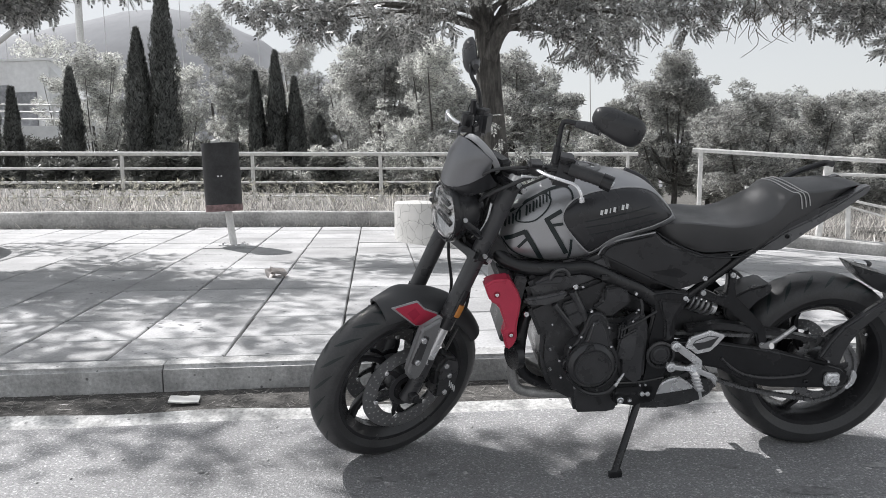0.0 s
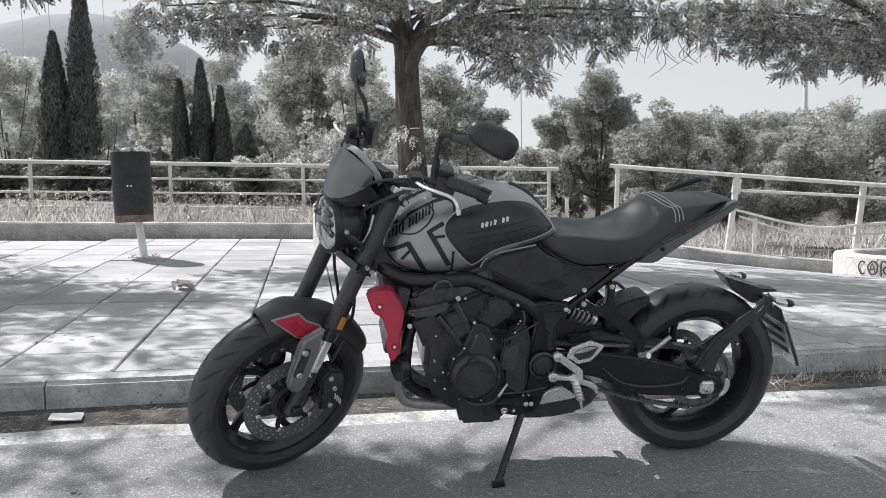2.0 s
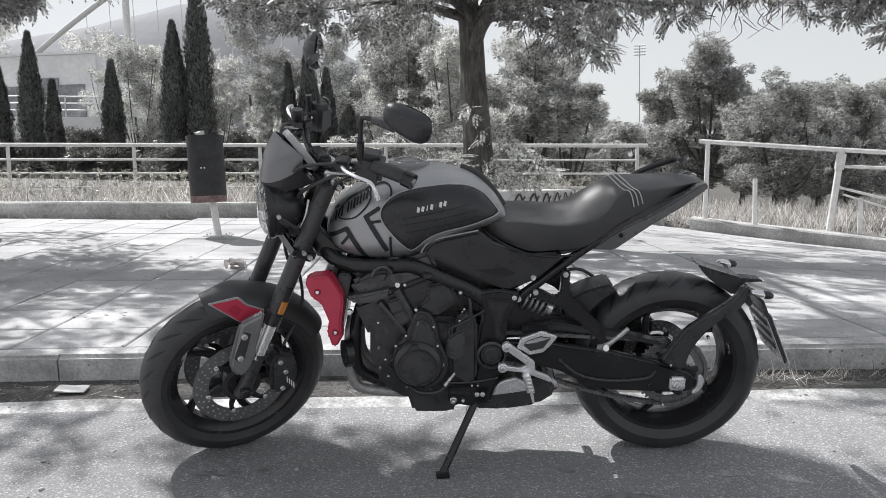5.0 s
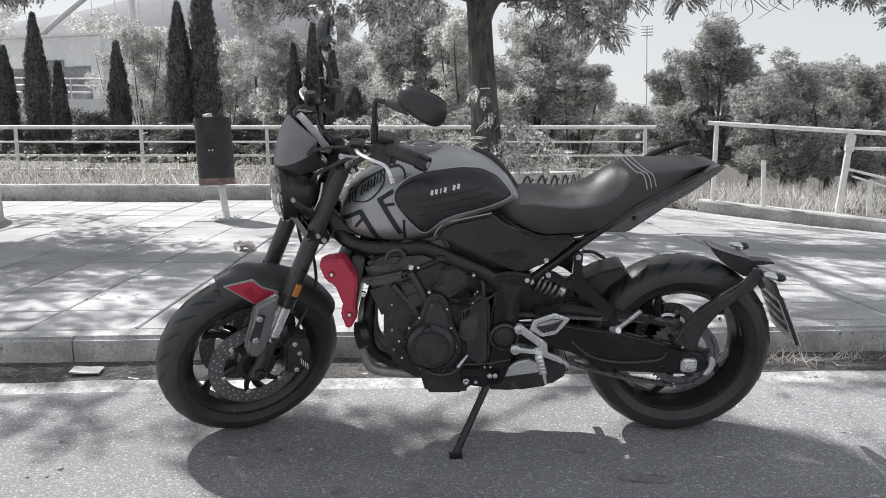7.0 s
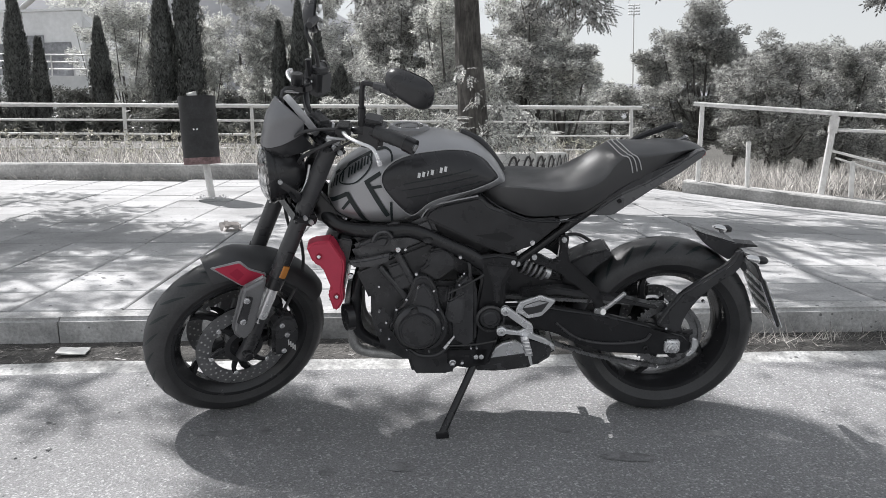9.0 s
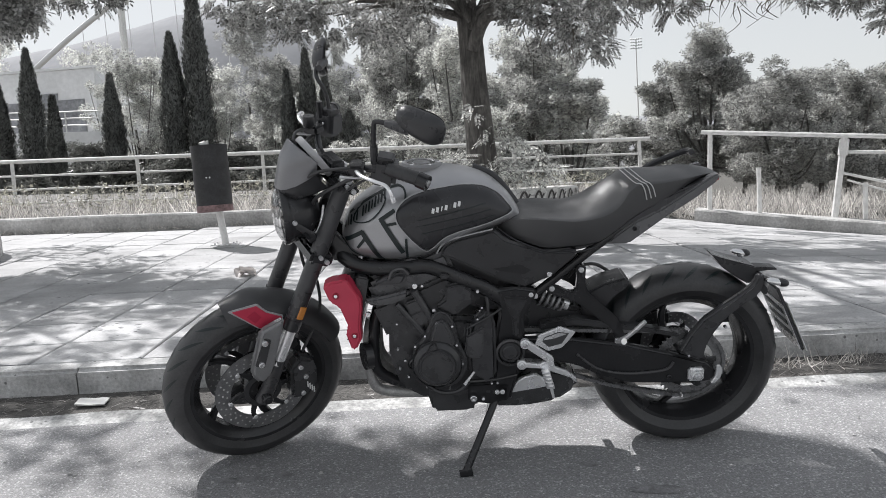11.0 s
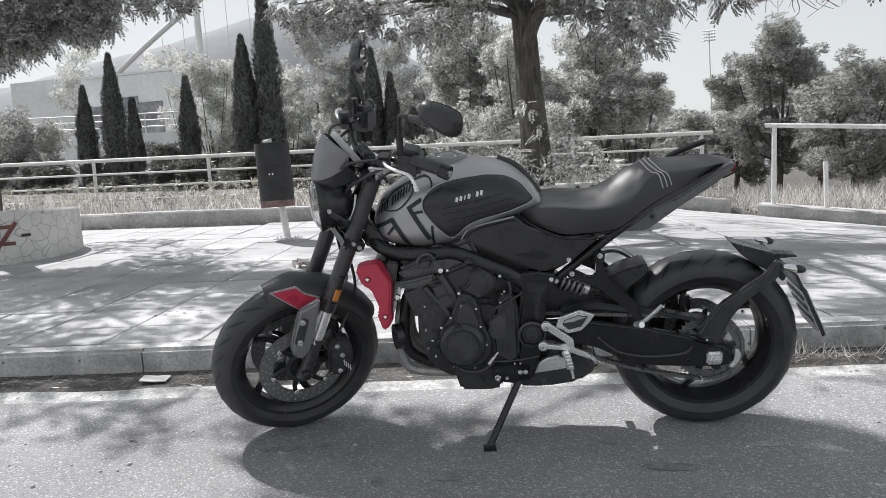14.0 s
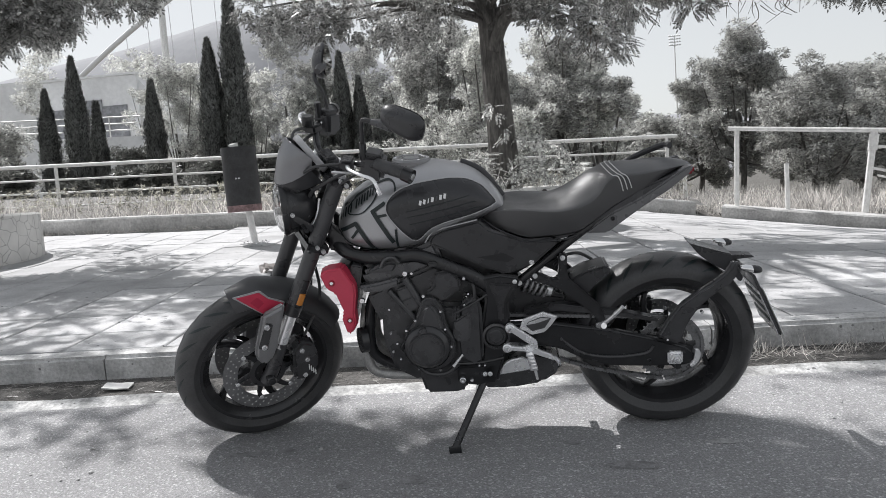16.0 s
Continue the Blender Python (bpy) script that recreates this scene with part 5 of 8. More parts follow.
# side panel, frame
for s in (-1, 1):
    def flip(bm):
        return mirrored(bm) if s > 0 else bm
    sp = part("side_cover", flip(prism([(-0.845, 0.785), (-0.829, 0.814), (-0.795, 0.833), (-0.667, 0.860), (-0.651, 0.851), (-0.629, 0.827), (-0.505, 0.782), (-0.410, 0.787), (-0.393, 0.768), (-0.480, 0.692), (-0.577, 0.658), (-0.643, 0.685), (-0.773, 0.750)], -0.142, -0.060, 0.012, 3, 0.97)), MATBLACK, bike, "grained black side cover")
    # raised blacker plate stands in for the shade of an inset recess
    part("cover_inset", flip(prism([(-0.683, 0.731), (-0.585, 0.742), (-0.546, 0.721), (-0.571, 0.706), (-0.629, 0.716)], -0.1435, -0.130, 0.002)), BLACK, sp)
    # silver on the left paints the highlight along the ridge; the right stays black
    part("cover_ridge", flip(tube([(-0.846, -0.138, 0.788), (-0.829, -0.141, 0.815), (-0.795, -0.142, 0.834), (-0.667, -0.142, 0.861)], 0.0026, 8)), SILVERTRIM if s < 0 else BLACK, sp)
    bolt(sp, -0.493, s * 0.146 if s < 0 else 0.146, 0.706, 0.014)
    part("frame_spar", flip(tube([(-1.190, -0.040, 0.800), (-1.100, -0.090, 0.742), (-0.955, -0.120, 0.738), (-0.873, -0.128, 0.742), (-0.772, -0.132, 0.697), (-0.683, -0.132, 0.655), (-0.620, -0.128, 0.600), (-0.600, -0.125, 0.560)], 0.025, 14, flat=0.8)), BLACK, bike, "satin black frame spar")
    part("head_gusset", flip(prism([(-1.185, 0.870), (-1.120, 0.800), (-1.100, 0.745), (-1.190, 0.760)], -0.075, -0.045, 0.006)), BLACK, bike)
    pv = part("pivot_plate", flip(prism([(-0.668, 0.660), (-0.600, 0.668), (-0.530, 0.655), (-0.545, 0.610), (-0.575, 0.560), (-0.572, 0.480), (-0.585, 0.400), (-0.625, 0.262), (-0.690, 0.262), (-0.672, 0.400), (-0.668, 0.500), (-0.655, 0.580)], -0.150, -0.105, 0.010, 3)), BLACK, bike, "black cast swingarm pivot plate")
    part("pivot_cap", flip(joined(disc(-0.623, -0.164, 0.448, 0.038, 0.02, 0.005), disc(-0.623, -0.170, 0.448, 0.026, 0.01, 0.004))), MATBLACK, pv)
    for x, z in ((-0.552, 0.640), (-0.668, 0.300), (-0.650, 0.300)):
        part("bolt", flip(disc(x, -0.157, z, 0.008, 0.012, 0.002, 12)), ALLOY, pv)
    # passenger peg hanger
    hg = part("peg_hanger", flip(prism([(-0.403, 0.716), (-0.387, 0.723), (-0.370, 0.716), (-0.373, 0.664), (-0.364, 0.628), (-0.261, 0.528), (-0.245, 0.483), (-0.239, 0.454), (-0.271, 0.450), (-0.281, 0.491), (-0.305, 0.514), (-0.395, 0.589), (-0.450, 0.613), (-0.490, 0.628), (-0.500, 0.643), (-0.494, 0.658), (-0.464, 0.652), (-0.423, 0.630), (-0.403, 0.634), (-0.399, 0.679)], -0.118, -0.090, 0.005)), BLACK, bike, "black passenger footrest hanger")
    for x, z in ((-0.387, 0.706), (-0.481, 0.646), (-0.535, 0.623)):
        part("bolt", flip(disc(x, -0.126, z, 0.009, 0.012, 0.002, 12)), STEEL, hg)
    pg = part("passenger_peg", flip(tube([(-0.262, -0.160, 0.474), (-0.238, -0.178, 0.500), (-0.198, -0.200, 0.552)], 0.0085, 10, r_end=0.007)), STEEL, bike, "folded bare alloy footpeg")
    part("peg_knuckle", flip(tube([(-0.270, -0.140, 0.462), (-0.258, -0.182, 0.478)], 0.0105, 10, smooth=False)), ALLOY, pg)


# rider's footpegs, gear pedal
fp = part("heel_plate", prism([(-0.542, 0.474), (-0.530, 0.507), (-0.462, 0.532), (-0.411, 0.513), (-0.434, 0.482), (-0.457, 0.458), (-0.502, 0.449), (-0.520, 0.463)], -0.170, -0.158, 0.003), ALLOY, bike, "bare alloy footrest plate")
# dark and light inlays put a recess's shade and highlight into the colour
part("heel_recess_shade", prism([(-0.520, 0.484), (-0.512, 0.499), (-0.467, 0.516), (-0.433, 0.510), (-0.457, 0.474), (-0.499, 0.464)], -0.1712, -0.168, 0.0008), GREYPLASTIC, fp)
part("heel_highlight", prism([(-0.516, 0.489), (-0.510, 0.497), (-0.467, 0.513), (-0.440, 0.508), (-0.480, 0.494)], -0.1722, -0.170, 0.0005), STEEL, fp)
part("footrest_bracket", prism([(-0.580, 0.490), (-0.566, 0.492), (-0.498, 0.440), (-0.484, 0.428), (-0.480, 0.385), (-0.500, 0.380), (-0.503, 0.412), (-0.575, 0.468)], -0.178, -0.162, 0.003), ALLOY, bike, "bare alloy footrest bracket")
part("footrest_bracket", prism([(-0.592, 0.416), (-0.586, 0.397), (-0.520, 0.390), (-0.470, 0.370), (-0.425, 0.352), (-0.423, 0.362), (-0.440, 0.378), (-0.480, 0.394), (-0.510, 0.416), (-0.530, 0.406)], -0.176, -0.160, 0.003), ALLOY, bike, "bare alloy footrest bracket")
for x, z in ((-0.575, 0.480), (-0.587, 0.407)):
    part("boss", disc(x, -0.182, z, 0.016, 0.02, 0.003, 20), ALLOY, fp)
    bolt(fp, x, -0.181, z, 0.013, STEEL)
pegm = part("rider_peg", tube([(-0.512, -0.185, 0.392), (-0.505, -0.195, 0.368), (-0.496, -0.205, 0.338)], 0.0125, 12, r_end=0.010), ALLOY, bike, "ribbed alloy footpeg")
for k in range(5):
    part("peg_tooth", box(-0.512 - 0.003 * k, -0.486 - 0.003 * k, -0.222 + 0.004 * k, -0.190 + 0.004 * k, 0.340 + 0.011 * k, 0.344 + 0.011 * k, 0.001), STEEL, pegm)
part("feeler", tube([(-0.496, -0.205, 0.338), (-0.488, -0.208, 0.300)], 0.0060, 8, r_end=0.004, smooth=False), ALLOY, pegm)
part("gear_pedal", tube([(-0.600, -0.150, 0.360), (-0.680, -0.150, 0.345), (-0.770, -0.168, 0.352)], 0.006, 8), BLACK, bike)
part("gear_toe_peg", tube([(-0.776, -0.190, 0.352), (-0.742, -0.168, 0.386)], 0.0060, 10, r_end=0.004, smooth=False), STEEL, bike)
part("rider_peg", mirrored(tube([(-0.488, -0.150, 0.365), (-0.480, -0.190, 0.350), (-0.476, -0.235, 0.335)], 0.013, 12)), ALLOY, bike)

# swingarm, chain, rear axle
for s in (-1, 1):
    def flip(bm):
        return mirrored(bm) if s > 0 else bm
    part("swingarm", flip(prism([(-0.640, 0.480), (-0.500, 0.478), (-0.411, 0.470), (-0.227, 0.440), (-0.092, 0.404), (0.033, 0.366), (0.066, 0.340), (0.060, 0.296), (0.010, 0.288), (-0.119, 0.292), (-0.226, 0.298), (-0.324, 0.330), (-0.400, 0.372), (-0.520, 0.398), (-0.640, 0.410)], -0.128, -0.098, 0.010, 3)), BLACK, bike, "black steel swingarm")
part("swingarm_brace", box(-0.44, -0.36, -0.10, 0.10, 0.40, 0.46, 0.01), BLACK, bike)
part("swingarm_ridge", tube([(-0.400, -0.130, 0.415), (-0.330, -0.132, 0.360), (-0.230, -0.132, 0.338), (-0.110, -0.131, 0.345), (-0.080, -0.131, 0.372)], 0.005, 8), MATBLACK, bike)
ab = part("axle_block", box(-0.032, 0.020, -0.146, -0.126, 0.305, 0.352, 0.006), ALLOY, bike, "bare alloy chain adjuster block")
part("axle_nut", joined(disc(-0.006, -0.160, 0.329, 0.019, 0.02, 0.003, 6), disc(-0.006, -0.168, 0.329, 0.010, 0.012, 0.002, 16)), STEEL, ab)
bolt(bike, -0.092, -0.128, 0.318, 0.014, BLACK)
spr = part("sprocket", lathe([(0.112, -0.003), (0.112, 0.003), (0.088, 0.003), (0.088, -0.003)], (REAR[0], -0.088, REAR[2]), 60), CHAINSTEEL, rw, "dark steel rear sprocket")
for i in range(42):
    a = 2 * math.pi * i / 42
    d, n = Vector((math.cos(a), 0, math.sin(a))), Vector((-math.sin(a), 0, math.cos(a)))
    o = Vector((REAR[0], -0.088, REAR[2]))
    part("tooth", loft([[o + d * 0.110 + n * q + Vector((0, e, 0)) for q, e in ((-0.005, -0.003), (0.005, -0.003), (0.005, 0.003), (-0.005, 0.003))], [o + d * 0.120 + n * q + Vector((0, e, 0)) for q, e in ((-0.002, -0.002), (0.002, -0.002), (0.002, 0.002), (-0.002, 0.002))]]), CHAINSTEEL, rw, smooth=False)
for i in range(5):
    part("sprocket_arm", spoke((REAR[0], -0.088, REAR[2]), 2 * math.pi * i / 5, 0.035, 0.095, 0.04, 0.022, 0, 0.008, 0.15), CAST, rw)
part("cush_hub", lathe([(0.060, -0.10), (0.066, -0.08), (0.066, -0.04), (0.02, -0.04), (0.02, -0.10)], REAR, 32), CAST, rw)
part("alloy_carrier", prism([(0.060, 0.360), (0.074, 0.358), (0.082, 0.338), (0.076, 0.312), (0.056, 0.290), (0.042, 0.294), (0.058, 0.316), (0.062, 0.336)], -0.142, -0.130, 0.003), ALLOY, bike)


def chain():
    """Roller chain round both sprockets: side plates and rollers in one joined run."""
    r2, r1 = 0.118, 0.040
    c2, c1 = Vector((REAR[0], -0.088, REAR[2])), Vector((-0.640, -0.088, 0.460))
    path = []
    n = 46
    up2, up1 = c2 + Vector((-0.02, 0, r2)), c1 + Vector((0.0, 0, r1))
    lo2, lo1 = c2 + Vector((-0.02, 0, -r2)), c1 + Vector((0.02, 0, -r1))
    for i in range(n):
        path.append(up1.lerp(up2, i / n))
    for i in range(24):
        a = math.pi / 2 - math.pi * (i + 0.5) / 24
        path.append(c2 + Vector((math.cos(a) * r2, 0, math.sin(a) * r2)))
    for i in range(n):
        k = i / n
        path.append(lo2.lerp(lo1, k) + Vector((0, 0, -0.030 * math.sin(math.pi * k))))
    bms = []
    for i, p in enumerate(path):
        q = path[(i + 1) % len(path)]
        d = (q - p).normalized()
        up = Vector((0, 1, 0)).cross(d)
        w = 0.0105 if i % 2 else 0.0085
        for y in (-1, 1):
            rows = []
            for e in (0, 0.003):
                off = Vector((0, y * (w - e), 0))
                rows.append([p + off + d * a + up * b for a, b in ((-0.003, -0.005), (0.004, -0.0068), (0.008, -0.0045), (0.012, -0.0068), (0.019, -0.005), (0.019, 0.005), (0.012, 0.0068), (0.008, 0.0045), (0.004, 0.0068), (-0.003, 0.005))])
            bms.append(loft(rows))
    part("chain", joined(*bms), CHAINSTEEL, bike, "dark roller chain", smooth=False)


chain()
part("chain_guard", prism([(-0.52, 0.520), (-0.40, 0.535), (-0.20, 0.500), (-0.06, 0.465), (-0.06, 0.452), (-0.20, 0.480), (-0.40, 0.510), (-0.52, 0.498)], -0.112, -0.070, 0.004), MATBLACK, bike)
hug = []
for i in range(14):
    a = radians(92 + 78 * i / 13)
    d = Vector((math.cos(a), 0, math.sin(a)))
    o = Vector(REAR)
    ring = [o + d * (0.348 - 0.045 * abs(k / 5) ** 2.2) + Vector((0, 0.020 * k, 0)) for k in range(-5, 6)]
    hug.append(ring + [p - Vector((p.x, 0, p.z - 0.325)) * 0.014 for p in ring[::-1]])
part("hugger", loft(hug[10:]), MATBLACK, bike, "grained black rear hugger")
part("hugger_tip", prism([(-0.375, 0.596), (-0.300, 0.634), (-0.228, 0.652), (-0.216, 0.644), (-0.220, 0.618), (-0.262, 0.590), (-0.297, 0.546), (-0.345, 0.500), (-0.375, 0.545)], -0.064, 0.050, 0.006, 2), MATBLACK, bike)
part("brake_hose", tube([(-0.40, 0.06, 0.62), (-0.36, 0.05, 0.66), (-0.31, 0.05, 0.665), (-0.26, 0.08, 0.63)], 0.006, 8), RUBBER, bike)
part("rear_caliper", box(-0.13, -0.03, 0.075, 0.12, 0.41, 0.47, 0.012), CAST, bike)
# shock absorber
sh0, sh1 = Vector((-0.525, -0.085, 0.613)), Vector((-0.442, -0.085, 0.584))
sk = part("shock_absorber", tube([sh0 + (sh0 - sh1) * 0.15, sh1 + (sh1 - sh0) * 0.2], 0.013, 14, smooth=False), CAST, bike, "rear shock absorber with dark coil spring")
coil = []
for i in range(97):
    a = 2 * math.pi * i / 20
    d = (sh1 - sh0).normalized()
    u = d.cross(Vector((0, 1, 0))).normalized()
    coil.append(sh0.lerp(sh1, i / 96) + u * math.cos(a) * 0.027 + Vector((0, 1, 0)) * math.sin(a) * 0.027)
part("spring", tube(coil, 0.0055, 8, smooth=False), CHAINSTEEL, sk)
part("spring_seat", tube([sh1, sh1 + (sh1 - sh0) * 0.22], 0.022, 18, smooth=False), STEEL, sk)

# rear mudguard arm, plate, lamps
arm = part("fender_arm", prism([(-0.069, 0.410), (-0.034, 0.473), (0.006, 0.527), (0.069, 0.573), (0.133, 0.617), (0.163, 0.646), (0.172, 0.676), (0.190, 0.676), (0.197, 0.650), (0.183, 0.602), (0.124, 0.562), (0.085, 0.527), (0.052, 0.487), (0.025, 0.438), (0.011, 0.376)], -0.146, -0.116, 0.010, 3), MATBLACK, bike, "black single-sided mudguard arm")
for x, z in ((-0.038, 0.404), (0.076, 0.500)):
    bolt(arm, x, -0.150, z, 0.008)
part("arm_bridge", tube([(0.200, -0.130, 0.615), (0.222, -0.08, 0.622), (0.228, 0.0, 0.622), (0.222, 0.05, 0.620)], 0.018, 12, flat=0.6), MATBLACK, bike)
part("rear_fender", prism([(0.051, 0.716), (0.086, 0.703), (0.160, 0.680), (0.200, 0.668), (0.205, 0.625), (0.179, 0.608), (0.133, 0.636), (0.089, 0.670)], -0.056, 0.030, 0.004), MATBLACK, bike, "short black rear mudguard")
part("plate_light", prism([(0.180, 0.640), (0.215, 0.656), (0.279, 0.650), (0.287, 0.642), (0.271, 0.642), (0.205, 0.638)], -0.024, 0.024, 0.002), MATBLACK, bike)
pl = part("plate_holder", moved(box(-0.090, 0.090, -0.006, 0.004, -0.25, 0.0, 0.003), Matrix.Translation((0.262, 0.0, 0.600)) @ pose(0, 0, 0, 0, -25, 0) @ pose(0, 0, 0, 0, 0, 90)), MATBLACK, bike, "black number plate holder")
pm = Matrix.Translation((0.262, 0.0, 0.600)) @ pose(0, 0, 0, 0, -25, 0) @ pose(0, 0, 0, 0, 0, 90)
plate = part("number_plate", moved(box(-0.095, 0.095, -0.0115, -0.0085, -0.255, -0.060, 0.001), pm), WHITEPAINT, bike, "white number plate")
part("number_plate_back", moved(box(-0.095, 0.095, 0.005, 0.0075, -0.245, -0.060, 0.001), pm), STEEL, bike)
for k in range(3):
    part("plate_bar", moved(box(-0.07, 0.07, 0.0077, 0.0095, -0.105 - 0.045 * k, -0.085 - 0.045 * k), pm), BLACKINK, plate)
for s in (-1, 1):
    st = part("indicator_stem", tube([(0.200, s * 0.06, 0.640), (0.215, s * 0.13, 0.648)], 0.008, 10, smooth=False), BLACK, bike)
    body = bmesh.new()
    bmesh.ops.create_uvsphere(body, u_segments=18, v_segments=10, radius=1)
    part("indicator", moved(body, Matrix.Translation((0.222, s * 0.155, 0.650)) @ pose(0, 0, 0, 0, 12, 0) @ Matrix.Diagonal((0.032, 0.018, 0.012, 1))), CHROME, bike, "slim bright turn indicator")
    tip = bmesh.new()
    bmesh.ops.create_uvsphere(tip, u_segments=16, v_segments=8, radius=1)
    part("indicator_lens", moved(tip, Matrix.Translation((0.244, s * 0.157, 0.647)) @ pose(0, 0, 0, 0, 12, 0) @ Matrix.Diagonal((0.022, 0.0175, 0.0135, 1))), BLACK, bike, "black indicator tip")
    fst = on_fork("front_indicator_stem", tube([(-1.315, s * 0.09, 0.905), (-1.315, s * 0.15, 0.905)], 0.007, 10, smooth=False), BLACK)

# engine
eng = part("engine", prism([(-1.015, 0.560), (-0.960, 0.575), (-0.700, 0.560), (-0.650, 0.500), (-0.645, 0.330), (-0.700, 0.285), (-0.900, 0.270), (-0.985, 0.320), (-1.020, 0.430)], -0.135, 0.150, 0.016, 2), CAST, bike, "black cast engine block")
part("cylinder_block", moved(box(-0.145, 0.145, -0.138, 0.150, 0.0, 0.12, 0.012), Matrix.Translation((-0.885, 0, 0.555)) @ pose(0, 0, 0, 0, -22, 0)), CAST, eng)
part("cylinder_head", moved(box(-0.125, 0.155, -0.132, 0.160, 0.125, 0.205, 0.014), Matrix.Translation((-0.885, 0, 0.545)) @ pose(0, 0, 0, 0, -22, 0)), CAST, eng)
part("cam_cover", moved(box(-0.115, 0.145, -0.118, 0.150, 0.205, 0.235, 0.014), Matrix.Translation((-0.885, 0, 0.545)) @ pose(0, 0, 0, 0, -22, 0)), MATBLACK, eng)
cov = [(-0.943 + 0.004, 0.430), (-0.930, 0.375), (-0.895, 0.345), (-0.845, 0.335), (-0.795, 0.352), (-0.768, 0.395), (-0.766, 0.445), (-0.790, 0.500), (-0.800, 0.560), (-0.825, 0.600), (-0.865, 0.600), (-0.885, 0.555), (-0.905, 0.510), (-0.935, 0.480)]
ac = part("alternator_cover", prism([(v.x, v.y) for v in spline([(a, b, 0) for a, b in cov], 3, closed=True)], -0.178, -0.120, 0.010, 3), MATBLACK, bike, "round black alternator cover")
part("cover_disc", disc(-0.861, -0.212, 0.431, 0.078, 0.05, 0.014, 44), MATBLACK, ac)
part("cover_boss", disc(-0.861, -0.217, 0.431, 0.056, 0.02, 0.003, 40), CAST, ac)
part("cover_rim", lathe([(0.079, -0.200), (0.081, -0.196), (0.081, -0.185), (0.079, -0.185)], (-0.861, 0, 0.431), 44), CAST, ac)
part("cover_neck", prism([(-0.888, 0.493), (-0.796, 0.482), (-0.812, 0.548), (-0.830, 0.582), (-0.851, 0.586), (-0.866, 0.568)], -0.195, -0.170, 0.010, 3), MATBLACK, ac)
for x, z in ((-0.857, 0.569), (-0.808, 0.557), (-0.896, 0.527), (-0.930, 0.492), (-0.964, 0.445), (-0.956, 0.386), (-0.796, 0.491), (-0.779, 0.424)):
    bolt(ac, x, -0.180, z, 0.0078)
part("sprocket_cover", prism([(-0.745, 0.560), (-0.690, 0.600), (-0.668, 0.560), (-0.668, 0.360), (-0.700, 0.330), (-0.755, 0.370), (-0.760, 0.450)], -0.160, -0.110, 0.012, 3), MATBLACK, eng)
part("clutch_cable", tube([(-0.762, -0.168, 0.540), (-0.700, -0.168, 0.572), (-0.648, -0.165, 0.603)], 0.004, 8), RUBBER, eng)
part("ignition_box", prism([(-0.824, 0.685), (-0.774, 0.694), (-0.738, 0.666), (-0.734, 0.627), (-0.768, 0.602), (-0.799, 0.578), (-0.859, 0.616), (-0.828, 0.639)], -0.158, -0.090, 0.008, 2), CAST, eng)
part("box_facet", prism([(-0.818, 0.680), (-0.776, 0.688), (-0.745, 0.663), (-0.742, 0.634), (-0.800, 0.632), (-0.820, 0.645)], -0.162, -0.150, 0.003), MATBLACK, eng)
part("air_box", prism([(-1.10, 0.73), (-1.0, 0.76), (-0.85, 0.80), (-0.70, 0.74), (-0.58, 0.68), (-0.60, 0.57), (-0.70, 0.57), (-0.95, 0.69)], -0.095, 0.095, 0.010), MATBLACK, bike, "black air box under the tank")
part("battery_box", prism([(-0.64, 0.66), (-0.55, 0.625), (-0.47, 0.56), (-0.37, 0.545), (-0.34, 0.47), (-0.62, 0.45)], -0.055, 0.060, 0.012), MATBLACK, bike)
part("starter_motor", tube([(-0.98, -0.10, 0.600), (-0.98, 0.08, 0.600)], 0.045, 20, smooth=False), CAST, eng)
part("throttle_body", tube([(-0.930, -0.125, 0.735), (-0.930, 0.12, 0.735)], 0.036, 18, smooth=False), MATBLACK, eng)
part("intake_cover", prism([(-1.087, 0.649), (-1.025, 0.657), (-0.942, 0.676), (-0.944, 0.650), (-1.005, 0.626), (-1.073, 0.628)], -0.160, 0.150, 0.008, 3), CAST, eng)
part("air_duct", prism([(-1.054, 0.690), (-1.030, 0.712), (-0.975, 0.732), (-0.938, 0.728), (-0.960, 0.690)], -0.150, 0.140, 0.010, 3), MATBLACK, eng)
part("intake_arch", tube([(-1.000, -0.155, 0.715), (-0.985, -0.158, 0.742), (-0.958, -0.158, 0.748), (-0.940, -0.155, 0.728)], 0.008, 8), CAST, eng)
part("wiring_loom", tube([(-0.70, -0.13, 0.66), (-0.69, -0.145, 0.60), (-0.70, -0.150, 0.52), (-0.69, -0.145, 0.44)], 0.006, 8), RUBBER, eng)
for x, y, z, r in ((-1.074, -0.168, 0.603, 0.014), (-0.920, -0.168, 0.693, 0.014), (-0.897, -0.168, 0.694, 0.008), (-0.864, -0.168, 0.610, 0.010), (-0.723, -0.168, 0.667, 0.010), (-0.711, -0.166, 0.611, 0.007), (-0.718, -0.166, 0.602, 0.005),
                   (-0.726, -0.166, 0.572, 0.007), (-0.747, -0.165, 0.287, 0.018), (-0.715, -0.165, 0.287, 0.011), (-0.686, -0.168, 0.344, 0.007), (-0.667, -0.168, 0.344, 0.007), (-0.986, -0.150, 0.560, 0.006)):
    bolt(eng, x, y, z, r)
part("cylinder_stud", tube([(-0.982, -0.152, 0.628), (-0.902, -0.152, 0.525)], 0.010, 10, smooth=False), MATBLACK, eng)
part("cylinder_stud", tube([(-0.925, -0.153, 0.672), (-0.868, -0.153, 0.560)], 0.012, 10, smooth=False), MATBLACK, eng)
